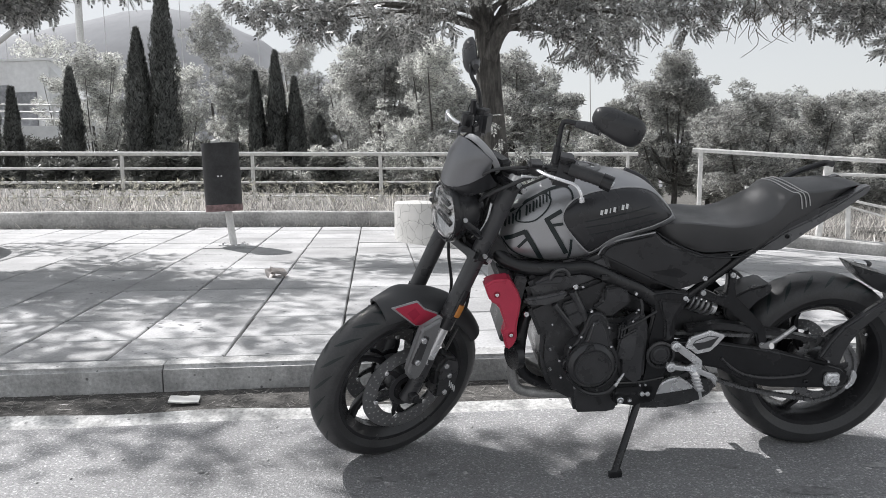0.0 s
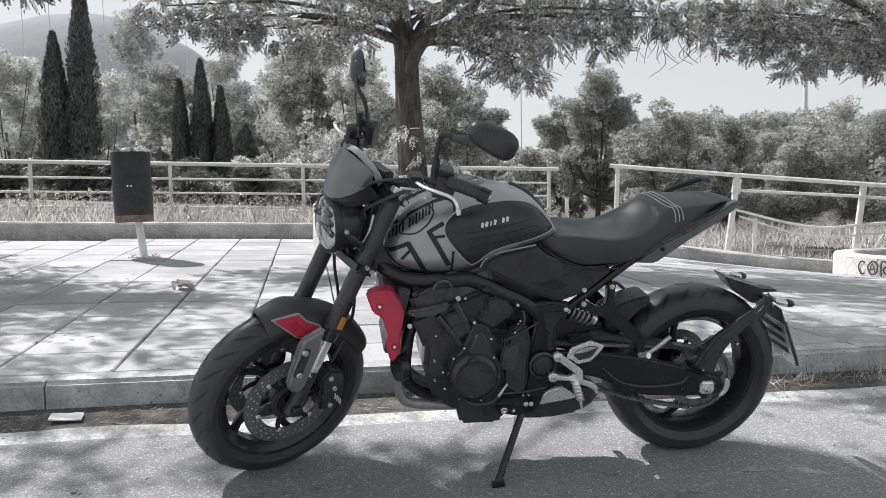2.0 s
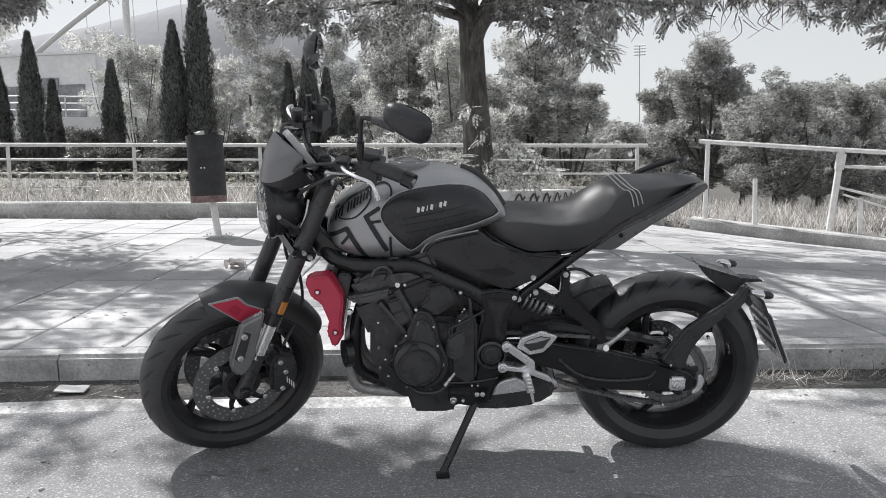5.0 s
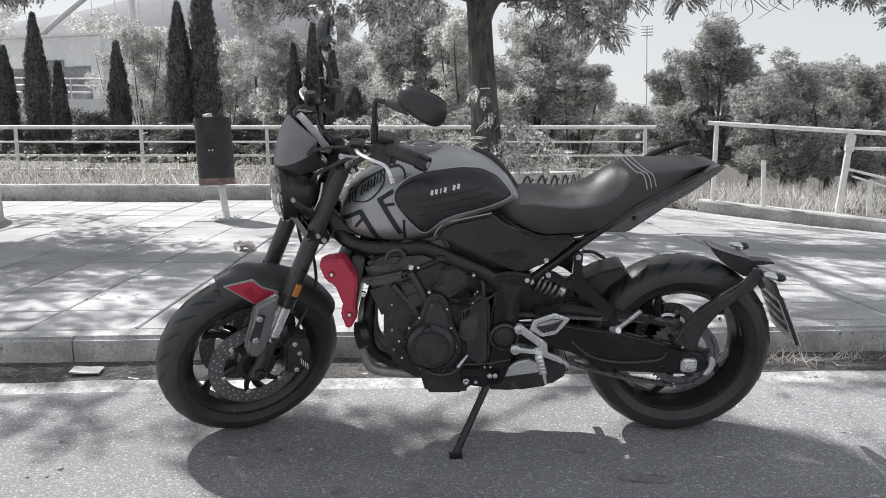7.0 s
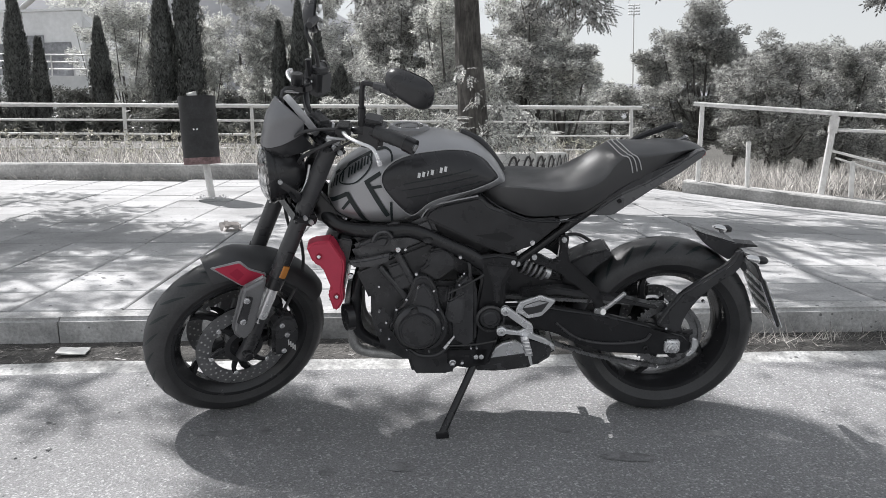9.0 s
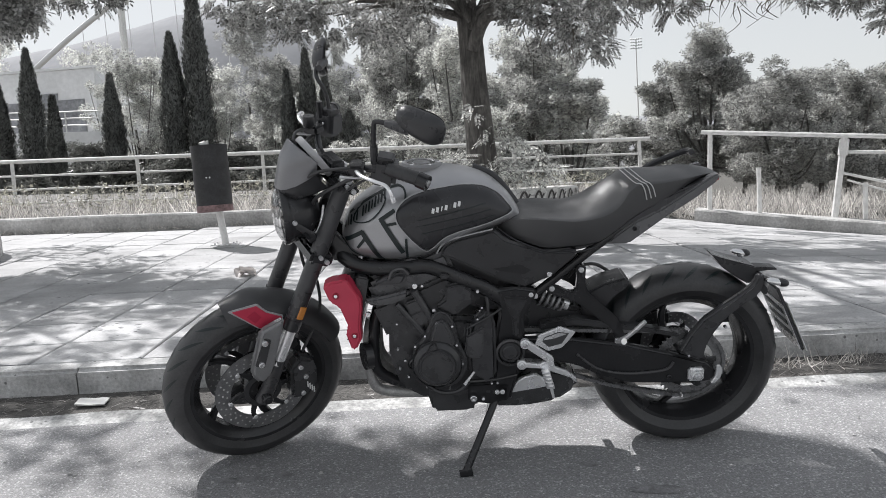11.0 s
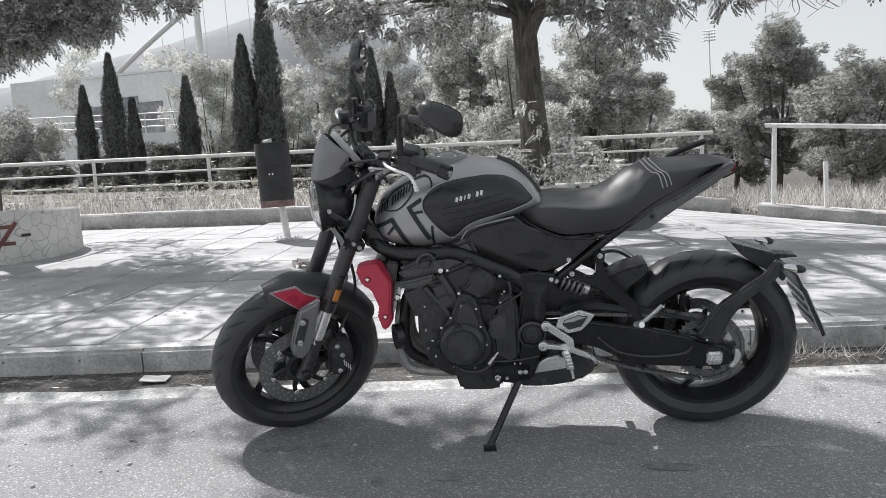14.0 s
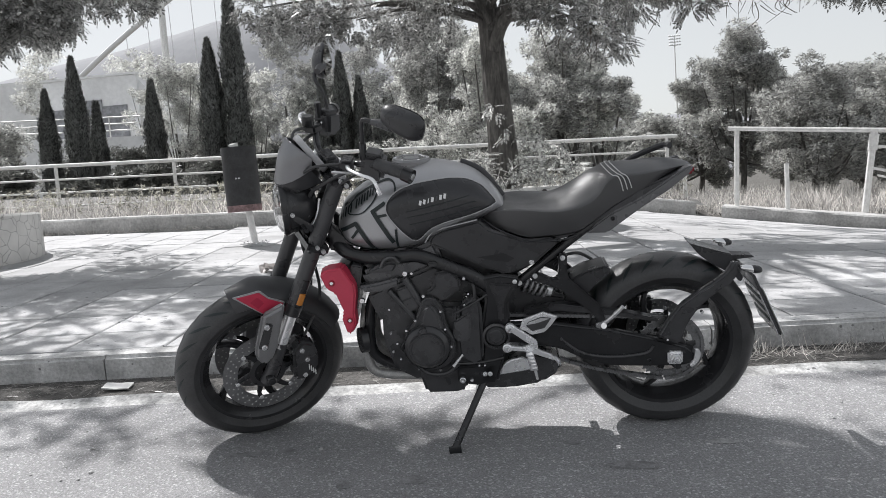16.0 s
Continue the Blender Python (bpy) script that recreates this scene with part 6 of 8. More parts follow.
part("cover_facet", prism([(-0.705, 0.547), (-0.763, 0.513), (-0.774, 0.453), (-0.752, 0.433), (-0.715, 0.428), (-0.708, 0.483)], -0.170, -0.140, 0.006), CAST, eng)
# ribs, fins and small fittings of the engine's left side
part("barrel_plate", prism([(-0.957, 0.631), (-0.908, 0.647), (-0.873, 0.573), (-0.925, 0.538)], -0.158, -0.140, 0.006, 2), CAST, eng)
# raised black strip paints the shade of a groove across the plate
part("barrel_groove", prism([(-0.940, 0.592), (-0.893, 0.612), (-0.891, 0.606), (-0.938, 0.586)], -0.1595, -0.150, 0.0008), BLACK, eng)
part("cover_lip", lathe([(0.050, -0.216), (0.053, -0.221), (0.058, -0.221), (0.060, -0.214)], (-0.861, 0, 0.431), 44), MATBLACK, ac)
part("cover_lug", prism([(-0.885, 0.500), (-0.862, 0.512), (-0.856, 0.494), (-0.876, 0.486)], -0.219, -0.200, 0.003), CAST, ac)
for x, z in ((-0.988, 0.470), (-0.985, 0.400), (-0.900, 0.330), (-0.825, 0.322), (-0.700, 0.400), (-0.700, 0.455)):
    bolt(eng, x, -0.150, z, 0.006, STEEL)
for k in range(3):
    part("cover_rib", prism([(-0.772 + 0.009 * k, 0.515), (-0.768 + 0.009 * k, 0.515), (-0.764 + 0.009 * k, 0.560), (-0.768 + 0.009 * k, 0.560)], -0.172, -0.150, 0.001), CAST, eng)
# lighter rib added to paint the highlight on the pivot plate's edges
part("pivot_rib", prism([(-0.640, 0.640), (-0.560, 0.632), (-0.590, 0.575), (-0.594, 0.500), (-0.612, 0.500), (-0.615, 0.560), (-0.630, 0.600)], -0.160, -0.146, 0.006, 2), MATBLACK, eng)
part("pivot_ring", lathe([(0.046, -0.158), (0.048, -0.168), (0.040, -0.170), (0.039, -0.158)], (-0.623, 0, 0.448), 36), CAST, eng)
part("oil_line", tube([(-0.905, -0.150, 0.345), (-0.860, -0.168, 0.318), (-0.800, -0.168, 0.318), (-0.760, -0.155, 0.345)], 0.008, 8), MATBLACK, eng)
part("plug_connector", box(-0.840, -0.810, -0.168, -0.150, 0.712, 0.728, 0.004), CAST, eng)
part("plug_connector", box(-0.700, -0.682, -0.166, -0.150, 0.560, 0.590, 0.004), CAST, eng)
part("cover_tab", prism([(-0.892, 0.492), (-0.868, 0.500), (-0.872, 0.475), (-0.890, 0.470)], -0.218, -0.205, 0.003), MATBLACK, ac)
part("inspection_plug", lathe([(0.020, -0.184), (0.022, -0.178), (0.014, -0.186), (0.010, -0.182), (0.0005, -0.182), (0.0005, -0.170), (0.020, -0.170)], (-0.935, 0, 0.430), 24), CAST, ac)
part("sump", prism([(-0.905, 0.310), (-0.902, 0.279), (-0.884, 0.209), (-0.758, 0.209), (-0.733, 0.220), (-0.729, 0.300)], -0.110, 0.100, 0.012, 3), MATBLACK, eng)
part("stand_bracket", prism([(-0.765, 0.330), (-0.625, 0.335), (-0.635, 0.268), (-0.690, 0.254), (-0.765, 0.266)], -0.150, -0.080, 0.006), BLACK, eng)

# radiator and its red guard
rad = part("radiator", moved(box(-0.020, 0.020, -0.135, 0.135, -0.11, 0.12, 0.005), Matrix.Translation((-1.112, 0, 0.600)) @ pose(0, 0, 0, 0, 12, 0)), MATBLACK, bike, "black radiator")
gd = part("radiator_guard", prism([(-1.215, 0.708), (-1.191, 0.724), (-1.146, 0.729), (-1.132, 0.731), (-1.092, 0.664), (-1.090, 0.634), (-1.102, 0.556), (-1.099, 0.512), (-1.119, 0.476), (-1.134, 0.472), (-1.152, 0.540), (-1.139, 0.558), (-1.165, 0.634), (-1.195, 0.651)], -0.172, -0.118, 0.010, 3, 0.94), RED, bike, "crimson radiator side guard")
part("guard_facet", prism([(-1.146, 0.724), (-1.133, 0.725), (-1.098, 0.664), (-1.104, 0.650), (-1.150, 0.708)], -0.176, -0.168, 0.003), RED, gd)
for x, z in ((-1.171, 0.672), (-1.122, 0.534)):
    # raised disc in darker red stands in for the shade of a sunk bolt
    part("bolt_recess", disc(x, -0.1765, z, 0.0105, 0.008, 0.001, 16), SHADERED, gd)
    part("bolt", disc(x, -0.180, z, 0.0062, 0.014, 0.002, 14), BOLTSTEEL, gd)
part("horn", tube([(-1.108, -0.105, 0.428), (-1.085, -0.095, 0.428)], 0.046, 24, smooth=False), BLACK, bike)
part("radiator_cowl", box(-1.165, -1.105, -0.118, 0.118, 0.62, 0.715, 0.012), MATBLACK, bike)

# exhaust
for i, y in enumerate((-0.075, 0.0, 0.075)):
    part("exhaust_header", tube([(-0.985, y, 0.600), (-1.050, y, 0.575), (-1.072, y * 0.95, 0.480), (-1.070, y * 0.9, 0.370), (-1.020, y * 0.75, 0.315), (-0.930, y * 0.6, 0.285), (-0.800, y * 0.5, 0.260)], 0.0195, 16), BLACK if i == 0 else EXHAUST, bike, "exhaust header pipe")
part("exhaust_header", tube([(-1.080, -0.045, 0.540), (-1.094, -0.050, 0.463), (-1.094, -0.050, 0.340), (-1.070, -0.050, 0.280), (-0.990, -0.050, 0.262), (-0.880, -0.050, 0.258)], 0.0185, 16), EXHAUST, bike, "dulled steel exhaust pipe")
sil = part("silencer", prism([(-0.715, 0.262), (-0.677, 0.223), (-0.580, 0.219), (-0.465, 0.236), (-0.400, 0.281), (-0.390, 0.313), (-0.413, 0.345), (-0.480, 0.360), (-0.621, 0.305)], -0.120, 0.110, 0.022, 4), CAST, bike, "stubby dark underslung silencer")
part("heat_shield", prism([(-0.621, 0.283), (-0.597, 0.327), (-0.575, 0.340), (-0.537, 0.348), (-0.500, 0.325), (-0.482, 0.306), (-0.516, 0.298)], -0.132, -0.112, 0.004), ALLOY, sil, "bare alloy heat shield")
part("end_cap", prism([(-0.455, 0.358), (-0.420, 0.345), (-0.394, 0.318), (-0.402, 0.296), (-0.430, 0.330)], -0.124, 0.114, 0.008), STEEL, sil)

# side stand: its foot rests on the road
foot = BIKE.inverted() @ (LEVEL @ Vector((0.676, 2.768, 0.036)))
std = part("side_stand", tube([(-0.672, -0.115, 0.290), (-0.672, -0.130, 0.262), foot + Vector((0, 0, 0.004))], 0.0125, 12, smooth=False), BLACK, bike, "black steel side stand, folded out")
part("stand_foot", tube([foot + Vector((-0.020, -0.004, -0.004)), foot + Vector((0.022, -0.002, 0.002))], 0.017, 10, smooth=False, flat=0.5), BLACK, std)
part("stand_spring", tube([(-0.690, -0.128, 0.275), (-0.712, -0.165, 0.170)], 0.006, 8, smooth=False), STEEL, std)

# ---- trees ----
def pinnate(pairs=6):
    """One compound leaf along x, a metre long: leaflets in pairs."""
    v, f = [], []
    for i in range(pairs * 2 + 1):
        k, s = i // 2, -1 if i % 2 else 1
        end = i == pairs * 2
        x = 0.16 + 0.80 * k / pairs
        d = Vector((1, 0, -0.15)) if end else Vector((0.55, s * 0.85, -0.25)).normalized()
        n = Vector((-d.y, d.x, 0)).normalized() if not end else Vector((0, 1, 0))
        ln, w = (0.30, 0.065)
        o = Vector((x, 0, -0.10 * x * x))
        b = len(v)
        v += [tuple(o), tuple(o + d * ln * 0.5 + n * w), tuple(o + d * ln), tuple(o + d * ln * 0.5 - n * w)]
        f.append((b, b + 1, b + 2, b + 3))
    return v, f


def sprig(n=6, seed=1):
    """A loose tuft of small pointed leaves."""
    rng = random.Random(seed)
    v, f = [], []
    for i in range(n):
        d = Vector((rng.uniform(-1, 1), rng.uniform(-1, 1), rng.uniform(-0.3, 1))).normalized()
        s = d.cross(Vector((rng.uniform(-1, 1), rng.uniform(-1, 1), rng.uniform(-1, 1)))).normalized() * 0.16
        o = Vector((rng.uniform(-0.3, 0.3), rng.uniform(-0.3, 0.3), rng.uniform(-0.3, 0.3)))
        b = len(v)
        v += [tuple(o + s * 0.9), tuple(o + d * 0.95), tuple(o - s * 0.9)]
        f.append((b, b + 1, b + 2))
    return v, f


PINNATE, SPRIG = pinnate(), sprig()


def cloud(rng, clumps, n, shell=0.40):
    """n points spread over clumps (x, y, z, radius), thicker towards their outsides."""
    c = np.array(clumps, float)
    w = c[:, 3] ** 2
    pick = rng.choice(len(c), n, p=w / w.sum())
    d = rng.normal(size=(n, 3))
    d /= np.linalg.norm(d, axis=1)[:, None]
    r = (shell + (1 - shell) * rng.random(n)) ** 0.8
    return c[pick, :3] + d * (r * c[pick, 3])[:, None] * np.array([1, 1, 0.72]), d


def crown(name, parent, clumps, n, size, material, seed, template=PINNATE, droop=0.5, kind="stuff"):
    rng = np.random.default_rng(seed)
    p, d = cloud(rng, clumps, n)
    yaw = np.arctan2(d[:, 1], d[:, 0]) + rng.normal(0, 0.9, n)
    pitch = droop + rng.normal(0, 0.45, n)
    v, f = scatter(template[0], template[1], p, turns_about(yaw, pitch, rng.normal(0, 0.6, n)), size * rng.uniform(0.7, 1.3, n))
    inv = np.array(parent.matrix_world.inverted())
    v = v @ inv[:3, :3].T + inv[:3, 3]
    return fast_mesh(name, v, f, material, parent, kind=kind)


def limb(parent, pts, r0, r1, name="limb", seg=10, rough=0.0):
    inv = parent.matrix_world.inverted()
    bm = tube([inv @ Vector(p) for p in pts], r0, seg, 6, r1)
    if rough:
        for v in bm.verts:
            v.co += Vector((noise.noise(v.co * 9), noise.noise(v.co * 9 + Vector((5, 0, 0))), 0)) * rough
    return part(name, bm, BARK, parent, smooth="all")


def hanging(name, parent, ends, seed, material=TWIG):
    """Thin drooping twigs."""
    rng = random.Random(seed)
    inv = parent.matrix_world.inverted()
    bms = []
    for x, y, z, ln in ends:
        p = Vector((x, y, z))
        pts = [p, p + Vector((rng.uniform(-.1, .1), rng.uniform(-.1, .1), -ln * 0.5)), p + Vector((rng.uniform(-.15, .15), rng.uniform(-.15, .15), -ln))]
        bms.append(tube([inv @ q for q in pts], 0.005, 4, 3, 0.002))
    return part(name, joined(*bms), material, parent, kind="stuff")


def locust(xy, fringe, top, label, seed, leaves, limbs, lean=(0, 0), size=0.125, spread=3.2, low=2.9, high=5.6, n_top=46, cut=None, shade_clumps=()):
    """A street tree: furrowed trunk, limbs and a loose crown of compound leaves."""
    x, y = xy
    z0 = footing(x, y) + 0.3
    t = thing("street_tree", upright(x, y, z0), label, "tree", "trees in the round planters")
    base = plan(x, y, z0)
    trunk_pts = [base + Vector((0, 0, -0.15)), base + Vector((lean[0] * 0.3, lean[1] * 0.3, 0.6)), base + Vector((lean[0] * 0.7, lean[1] * 0.7, 1.3)), base + Vector((lean[0], lean[1], 2.0)), base + Vector((lean[0] * 1.5 - 0.1, lean[1] * 1.5, 2.8)), base + Vector((lean[0] * 2.2 - 0.2, lean[1] * 2, 3.9))]
    inv = t.matrix_world.inverted()
    bm = tube([inv @ p for p in trunk_pts], 0.175, 26, 8, 0.085)
    for v in bm.verts:
        a = math.atan2(v.co.y, v.co.x)
        rr = 1 + 0.07 * noise.noise((a * 3, v.co.z * 2.2, seed)) + 0.09 * noise.noise((math.cos(a) * 7, math.sin(a) * 7, v.co.z * 0.9 + seed))
        c = Vector((0, 0, 0))
        v.co.x, v.co.y = v.co.x * rr, v.co.y * rr
    part("trunk", bm, BARK, t, smooth="all")
    for pts, r0, r1 in limbs:
        limb(t, [plan(*p) for p in pts], r0, r1, rough=0.006)
    rng = np.random.default_rng(seed)
    clumps = [(*plan(a, b, c - 0.06), r * 0.86) for a, b, c, r in fringe] * 3
    # clumps added out of view to shade the road, doubled for density
    clumps += [(*plan(a, b, c), r) for a, b, c, r in shade_clumps] * 2
    k = 0
    while k < n_top:
        a, q = rng.uniform(0, 2 * math.pi), math.sqrt(rng.random()) * spread
        zz = low + (high - low) * rng.random() * (1 - 0.45 * (q / spread) ** 2)
        px_, py_ = x + lean[0] + q * math.cos(a), y + lean[1] + q * math.sin(a)
        if cut and cut(px_, py_, zz):
            k += 0.2
            continue
        clumps.append((*plan(px_, py_, zz), rng.uniform(0.45, 0.8)))
        k += 1
    for i, c in enumerate(clumps[::3]):
        start = trunk_pts[3].lerp(trunk_pts[5], min(1, max(0, (c[2] - trunk_pts[3].z) / 2.5)))
        mid_p = start.lerp(Vector(c[:3]), 0.5) + Vector((0, 0, 0.15))
        limb(t, [start, mid_p, Vector(c[:3])], 0.032, 0.006, "branch", 6)
    crown("crown", t, clumps, leaves, size, LEAF, seed + 5)
    return t, clumps


def sunny_patch(x, y, z):
    """Clumps that would shade the sunlit road before the front wheel are left out."""
    return -2.5 < x + 0.645 * z < -0.42 and 1.6 < y - 0.583 * z < 3.18


fr_m = [(1.62, 8.3, 2.02, 0.26), (1.25, 8.3, 2.14, 0.26), (-0.5, 8.0, 2.30, 0.28), (-1.3, 8.0, 2.40, 0.30), (2.4, 8.3, 2.42, 0.30), (0.95, 8.2, 2.40, 0.30), (-0.1, 8.1, 2.45, 0.30), (-1.8, 8.1, 2.50, 0.30), (1.42, 7.9, 2.16, 0.30), (1.15, 8.0, 2.42, 0.34), (1.80, 8.0, 2.40, 0.36), (2.25, 8.0, 2.56, 0.34), (2.75, 8.1, 2.66, 0.36), (0.80, 7.9, 2.62, 0.34), (-0.95, 8.0, 2.42, 0.36), (-1.45, 8.1, 2.52, 0.36), (-0.62, 8.2, 2.26, 0.26),
        (-2.05, 8.2, 2.66, 0.32), (3.15, 8.3, 2.62, 0.34), (1.5, 8.4, 2.75, 0.5), (-0.3, 8.0, 2.72, 0.36), (0.2, 8.3, 2.85, 0.4), (2.3, 8.6, 2.9, 0.5), (-1.4, 8.6, 2.85, 0.5), (1.6, 9.4, 2.5, 0.4), (-0.7, 9.5, 2.6, 0.4)]
# the last list holds unseen clumps added to shade the road by the motorcycle
tree_m, cl_m = locust((0.45, 8.85), fr_m, 6, "leafy street tree with furrowed grey trunk in the middle planter", 11, 14500,
                      [([(0.36, 8.85, 2.05), (0.50, 8.75, 2.35), (0.85, 8.6, 2.55), (1.35, 8.4, 3.0), (1.9, 8.2, 3.5)], 0.075, 0.035), ([(0.36, 8.85, 2.25), (0.55, 8.95, 2.62), (0.80, 9.1, 2.80), (1.1, 9.4, 3.4)], 0.07, 0.04),
                       ([(0.34, 8.85, 2.35), (0.10, 8.75, 2.75), (-0.35, 8.6, 3.1), (-1.2, 8.4, 3.4)], 0.038, 0.018), ([(0.25, 8.85, 2.9), (-0.5, 9.2, 3.5), (-1.3, 9.6, 4.1)], 0.06, 0.025)], lean=(-0.09, 0.0), n_top=28, cut=sunny_patch, shade_clumps=[(-3.2, 5.9, 6.2, 0.6), (-2.5, 5.2, 6.0, 0.65), (-1.7, 4.9, 5.8, 0.6), (-1.1, 5.5, 5.6, 0.6), (-2.0, 6.2, 5.9, 0.42), (-1.55, 5.75, 5.3, 0.4), (-2.2, 5.55, 5.35, 0.4), (-3.38, 5.95, 5.2, 0.24), (-3.25, 5.62, 5.2, 0.28), (-3.12, 5.88, 5.2, 0.30), (-2.9, 5.85, 5.2, 0.34), (-2.65, 5.75, 5.25, 0.4), (-2.98, 5.5, 5.15, 0.3), (-0.8, 4.7, 5.9, 0.55), (-2.9, 4.6, 6.3, 0.55), (-1.6, 4.1, 6.1, 0.5), (-0.5, 6.1, 5.5, 0.6), (0.2, 5.3, 5.6, 0.6), (-0.3, 6.9, 5.2, 0.6), (0.9, 6.2, 5.4, 0.55), (-2.3, 7.2, 5.4, 0.6)])
fr_r = [(4.6, 8.6, 2.24, 0.28), (5.3, 8.6, 2.30, 0.30), (3.7, 8.7, 2.52, 0.28), (4.1, 8.6, 2.46, 0.30), (4.35, 8.6, 2.55, 0.34), (4.8, 8.6, 2.38, 0.36), (5.2, 8.7, 2.5, 0.4), (4.1, 8.8, 2.75, 0.34), (5.7, 8.8, 2.35, 0.4), (6.2, 8.6, 2.4, 0.4), (4.6, 9.0, 2.8, 0.5), (5.5, 9.2, 2.8, 0.5), (6.6, 8.4, 2.5, 0.5), (3.75, 8.9, 2.85, 0.3)]
tree_r, cl_r = locust((7.25, 10.0), fr_r, 6, "leafy street tree reaching over the pavement from its planter", 23, 7600,
                      [([(6.9, 9.6, 2.0), (6.2, 9.3, 2.5), (5.4, 9.0, 2.9), (4.6, 8.8, 3.1)], 0.07, 0.025)], lean=(-0.1, 0), n_top=22)
fr_l = [(-3.7, 7.0, 2.46, 0.30), (-4.5, 7.0, 2.44, 0.32), (-2.9, 7.1, 2.66, 0.28), (-4.1, 7.1, 2.60, 0.35), (-3.9, 7.0, 2.55, 0.36), (-4.3, 6.9, 2.42, 0.4), (-4.75, 6.9, 2.3, 0.42), (-5.2, 6.8, 2.2, 0.45), (-3.45, 7.2, 2.75, 0.34), (-5.6, 6.7, 2.0, 0.45), (-4.9, 7.4, 2.6, 0.5), (-4.2, 7.6, 2.7, 0.5), (-2.95, 7.4, 2.85, 0.3)]
tree_l, cl_l = locust((-5.5, 7.4), fr_l, 6, "leafy street tree over the scrawled planter", 37, 10500,
                      [([(-5.45, 7.4, 1.8), (-5.0, 7.2, 2.2), (-4.4, 7.1, 2.42), (-3.8, 7.1, 2.65), (-3.2, 7.2, 2.9)], 0.07, 0.02)], lean=(0.05, 0), n_top=30, spread=2.7, cut=sunny_patch)
rr_ = random.Random(3)
hanging("hanging_twig", tree_m, [(*plan(rr_.uniform(2.0, 3.4), rr_.uniform(7.9, 8.3), rr_.uniform(2.2, 2.55)), rr_.uniform(0.1, 0.3)) for _ in range(46)] + [(*plan(rr_.uniform(0.9, 1.4), 8.0, 2.1), 0.3) for _ in range(6)], 5)


def suckers():
    rng = np.random.default_rng(9)
    t = tree_m
    cl = [(*plan(0.45 + a, 8.55 + b, c), r) for a, b, c, r in ((-0.28, -0.05, 0.88, 0.14), (0.30, -0.05, 1.05, 0.14), (-0.22, 0, 0.75, 0.22), (0.22, 0, 0.78, 0.22), (0.05, -0.1, 0.65, 0.22), (-0.45, 0.1, 0.62, 0.18), (0.38, 0.1, 0.62, 0.18), (0.62, 0.0, 0.72, 0.2), (0.55, 0.15, 0.95, 0.16), (0.10, 0.0, 1.15, 0.14), (-0.1, 0, 1.4, 0.10))]
    crown("sucker_leaves", t, cl, 330, 0.13, LEAF_C, 77, droop=0.5)


suckers()


def shrub_tree(x, y, z_top, r, seed, material, n=2600, size=0.16, trunk=True, low=0.10):
    """A bushy tree behind the railing."""
    ground = 0.0562 * min(y, 14) - 0.0208 * x - 0.55
    top = plan(x, y, z_top).z
    t = thing("background_tree", Matrix.Translation((plan(x, y).x, plan(x, y).y, ground)), "bushy grey-green tree beyond the railing", "tree", "trees beyond the railing")
    wx, wy = plan(x, y).x, plan(x, y).y
    rng = np.random.default_rng(seed)
    h = top - ground
    clumps = []
    # sprays along limbs that rise from the trunk, ending at uneven heights
    for i in range(int(24 + 5 * r) if x < 0 else int(21 + 4 * r)):
        a, k = rng.uniform(0, 6.28), rng.random()
        zz = ground + h * (low + (0.98 - low) * k)
        rr = r * (1.08 - 0.62 * k ** 1.5) * (0.35 + 0.75 * rng.random())
        tip = Vector((wx + rr * math.cos(a), wy + rr * math.sin(a) * 0.8, zz))
        root = Vector((wx, wy, max(ground + 0.1 * h, zz - rr * rng.uniform(0.5, 1.1))))
        for s in (1.0, 0.82, 0.64, 0.46):
            q = root.lerp(tip, s + rng.uniform(-0.06, 0.06)) + Vector(rng.normal(0, 0.07 * r, 3))
            clumps.append((*q, r * rng.uniform(0.09, 0.21) * (1.4 - 0.4 * s)))
    clumps.append((wx, wy, top - r * 0.12, r * 0.14))
    if trunk:
        base = Vector((wx, wy, ground - 0.2))
        limb(t, [base, base + Vector((0.1, 0, h * 0.3)), base + Vector((0, 0, h * 0.55))], 0.10, 0.05, "trunk", 8)
        for c in clumps[:36:4]:
            limb(t, [base + Vector((0.05, 0, h * 0.25)), base.lerp(Vector(c[:3]), 0.6), Vector(c[:3])], 0.045, 0.010, "limb", 5)
    crown("crown", t, clumps, n, size, material, seed, SPRIG, droop=0.0)
    return t


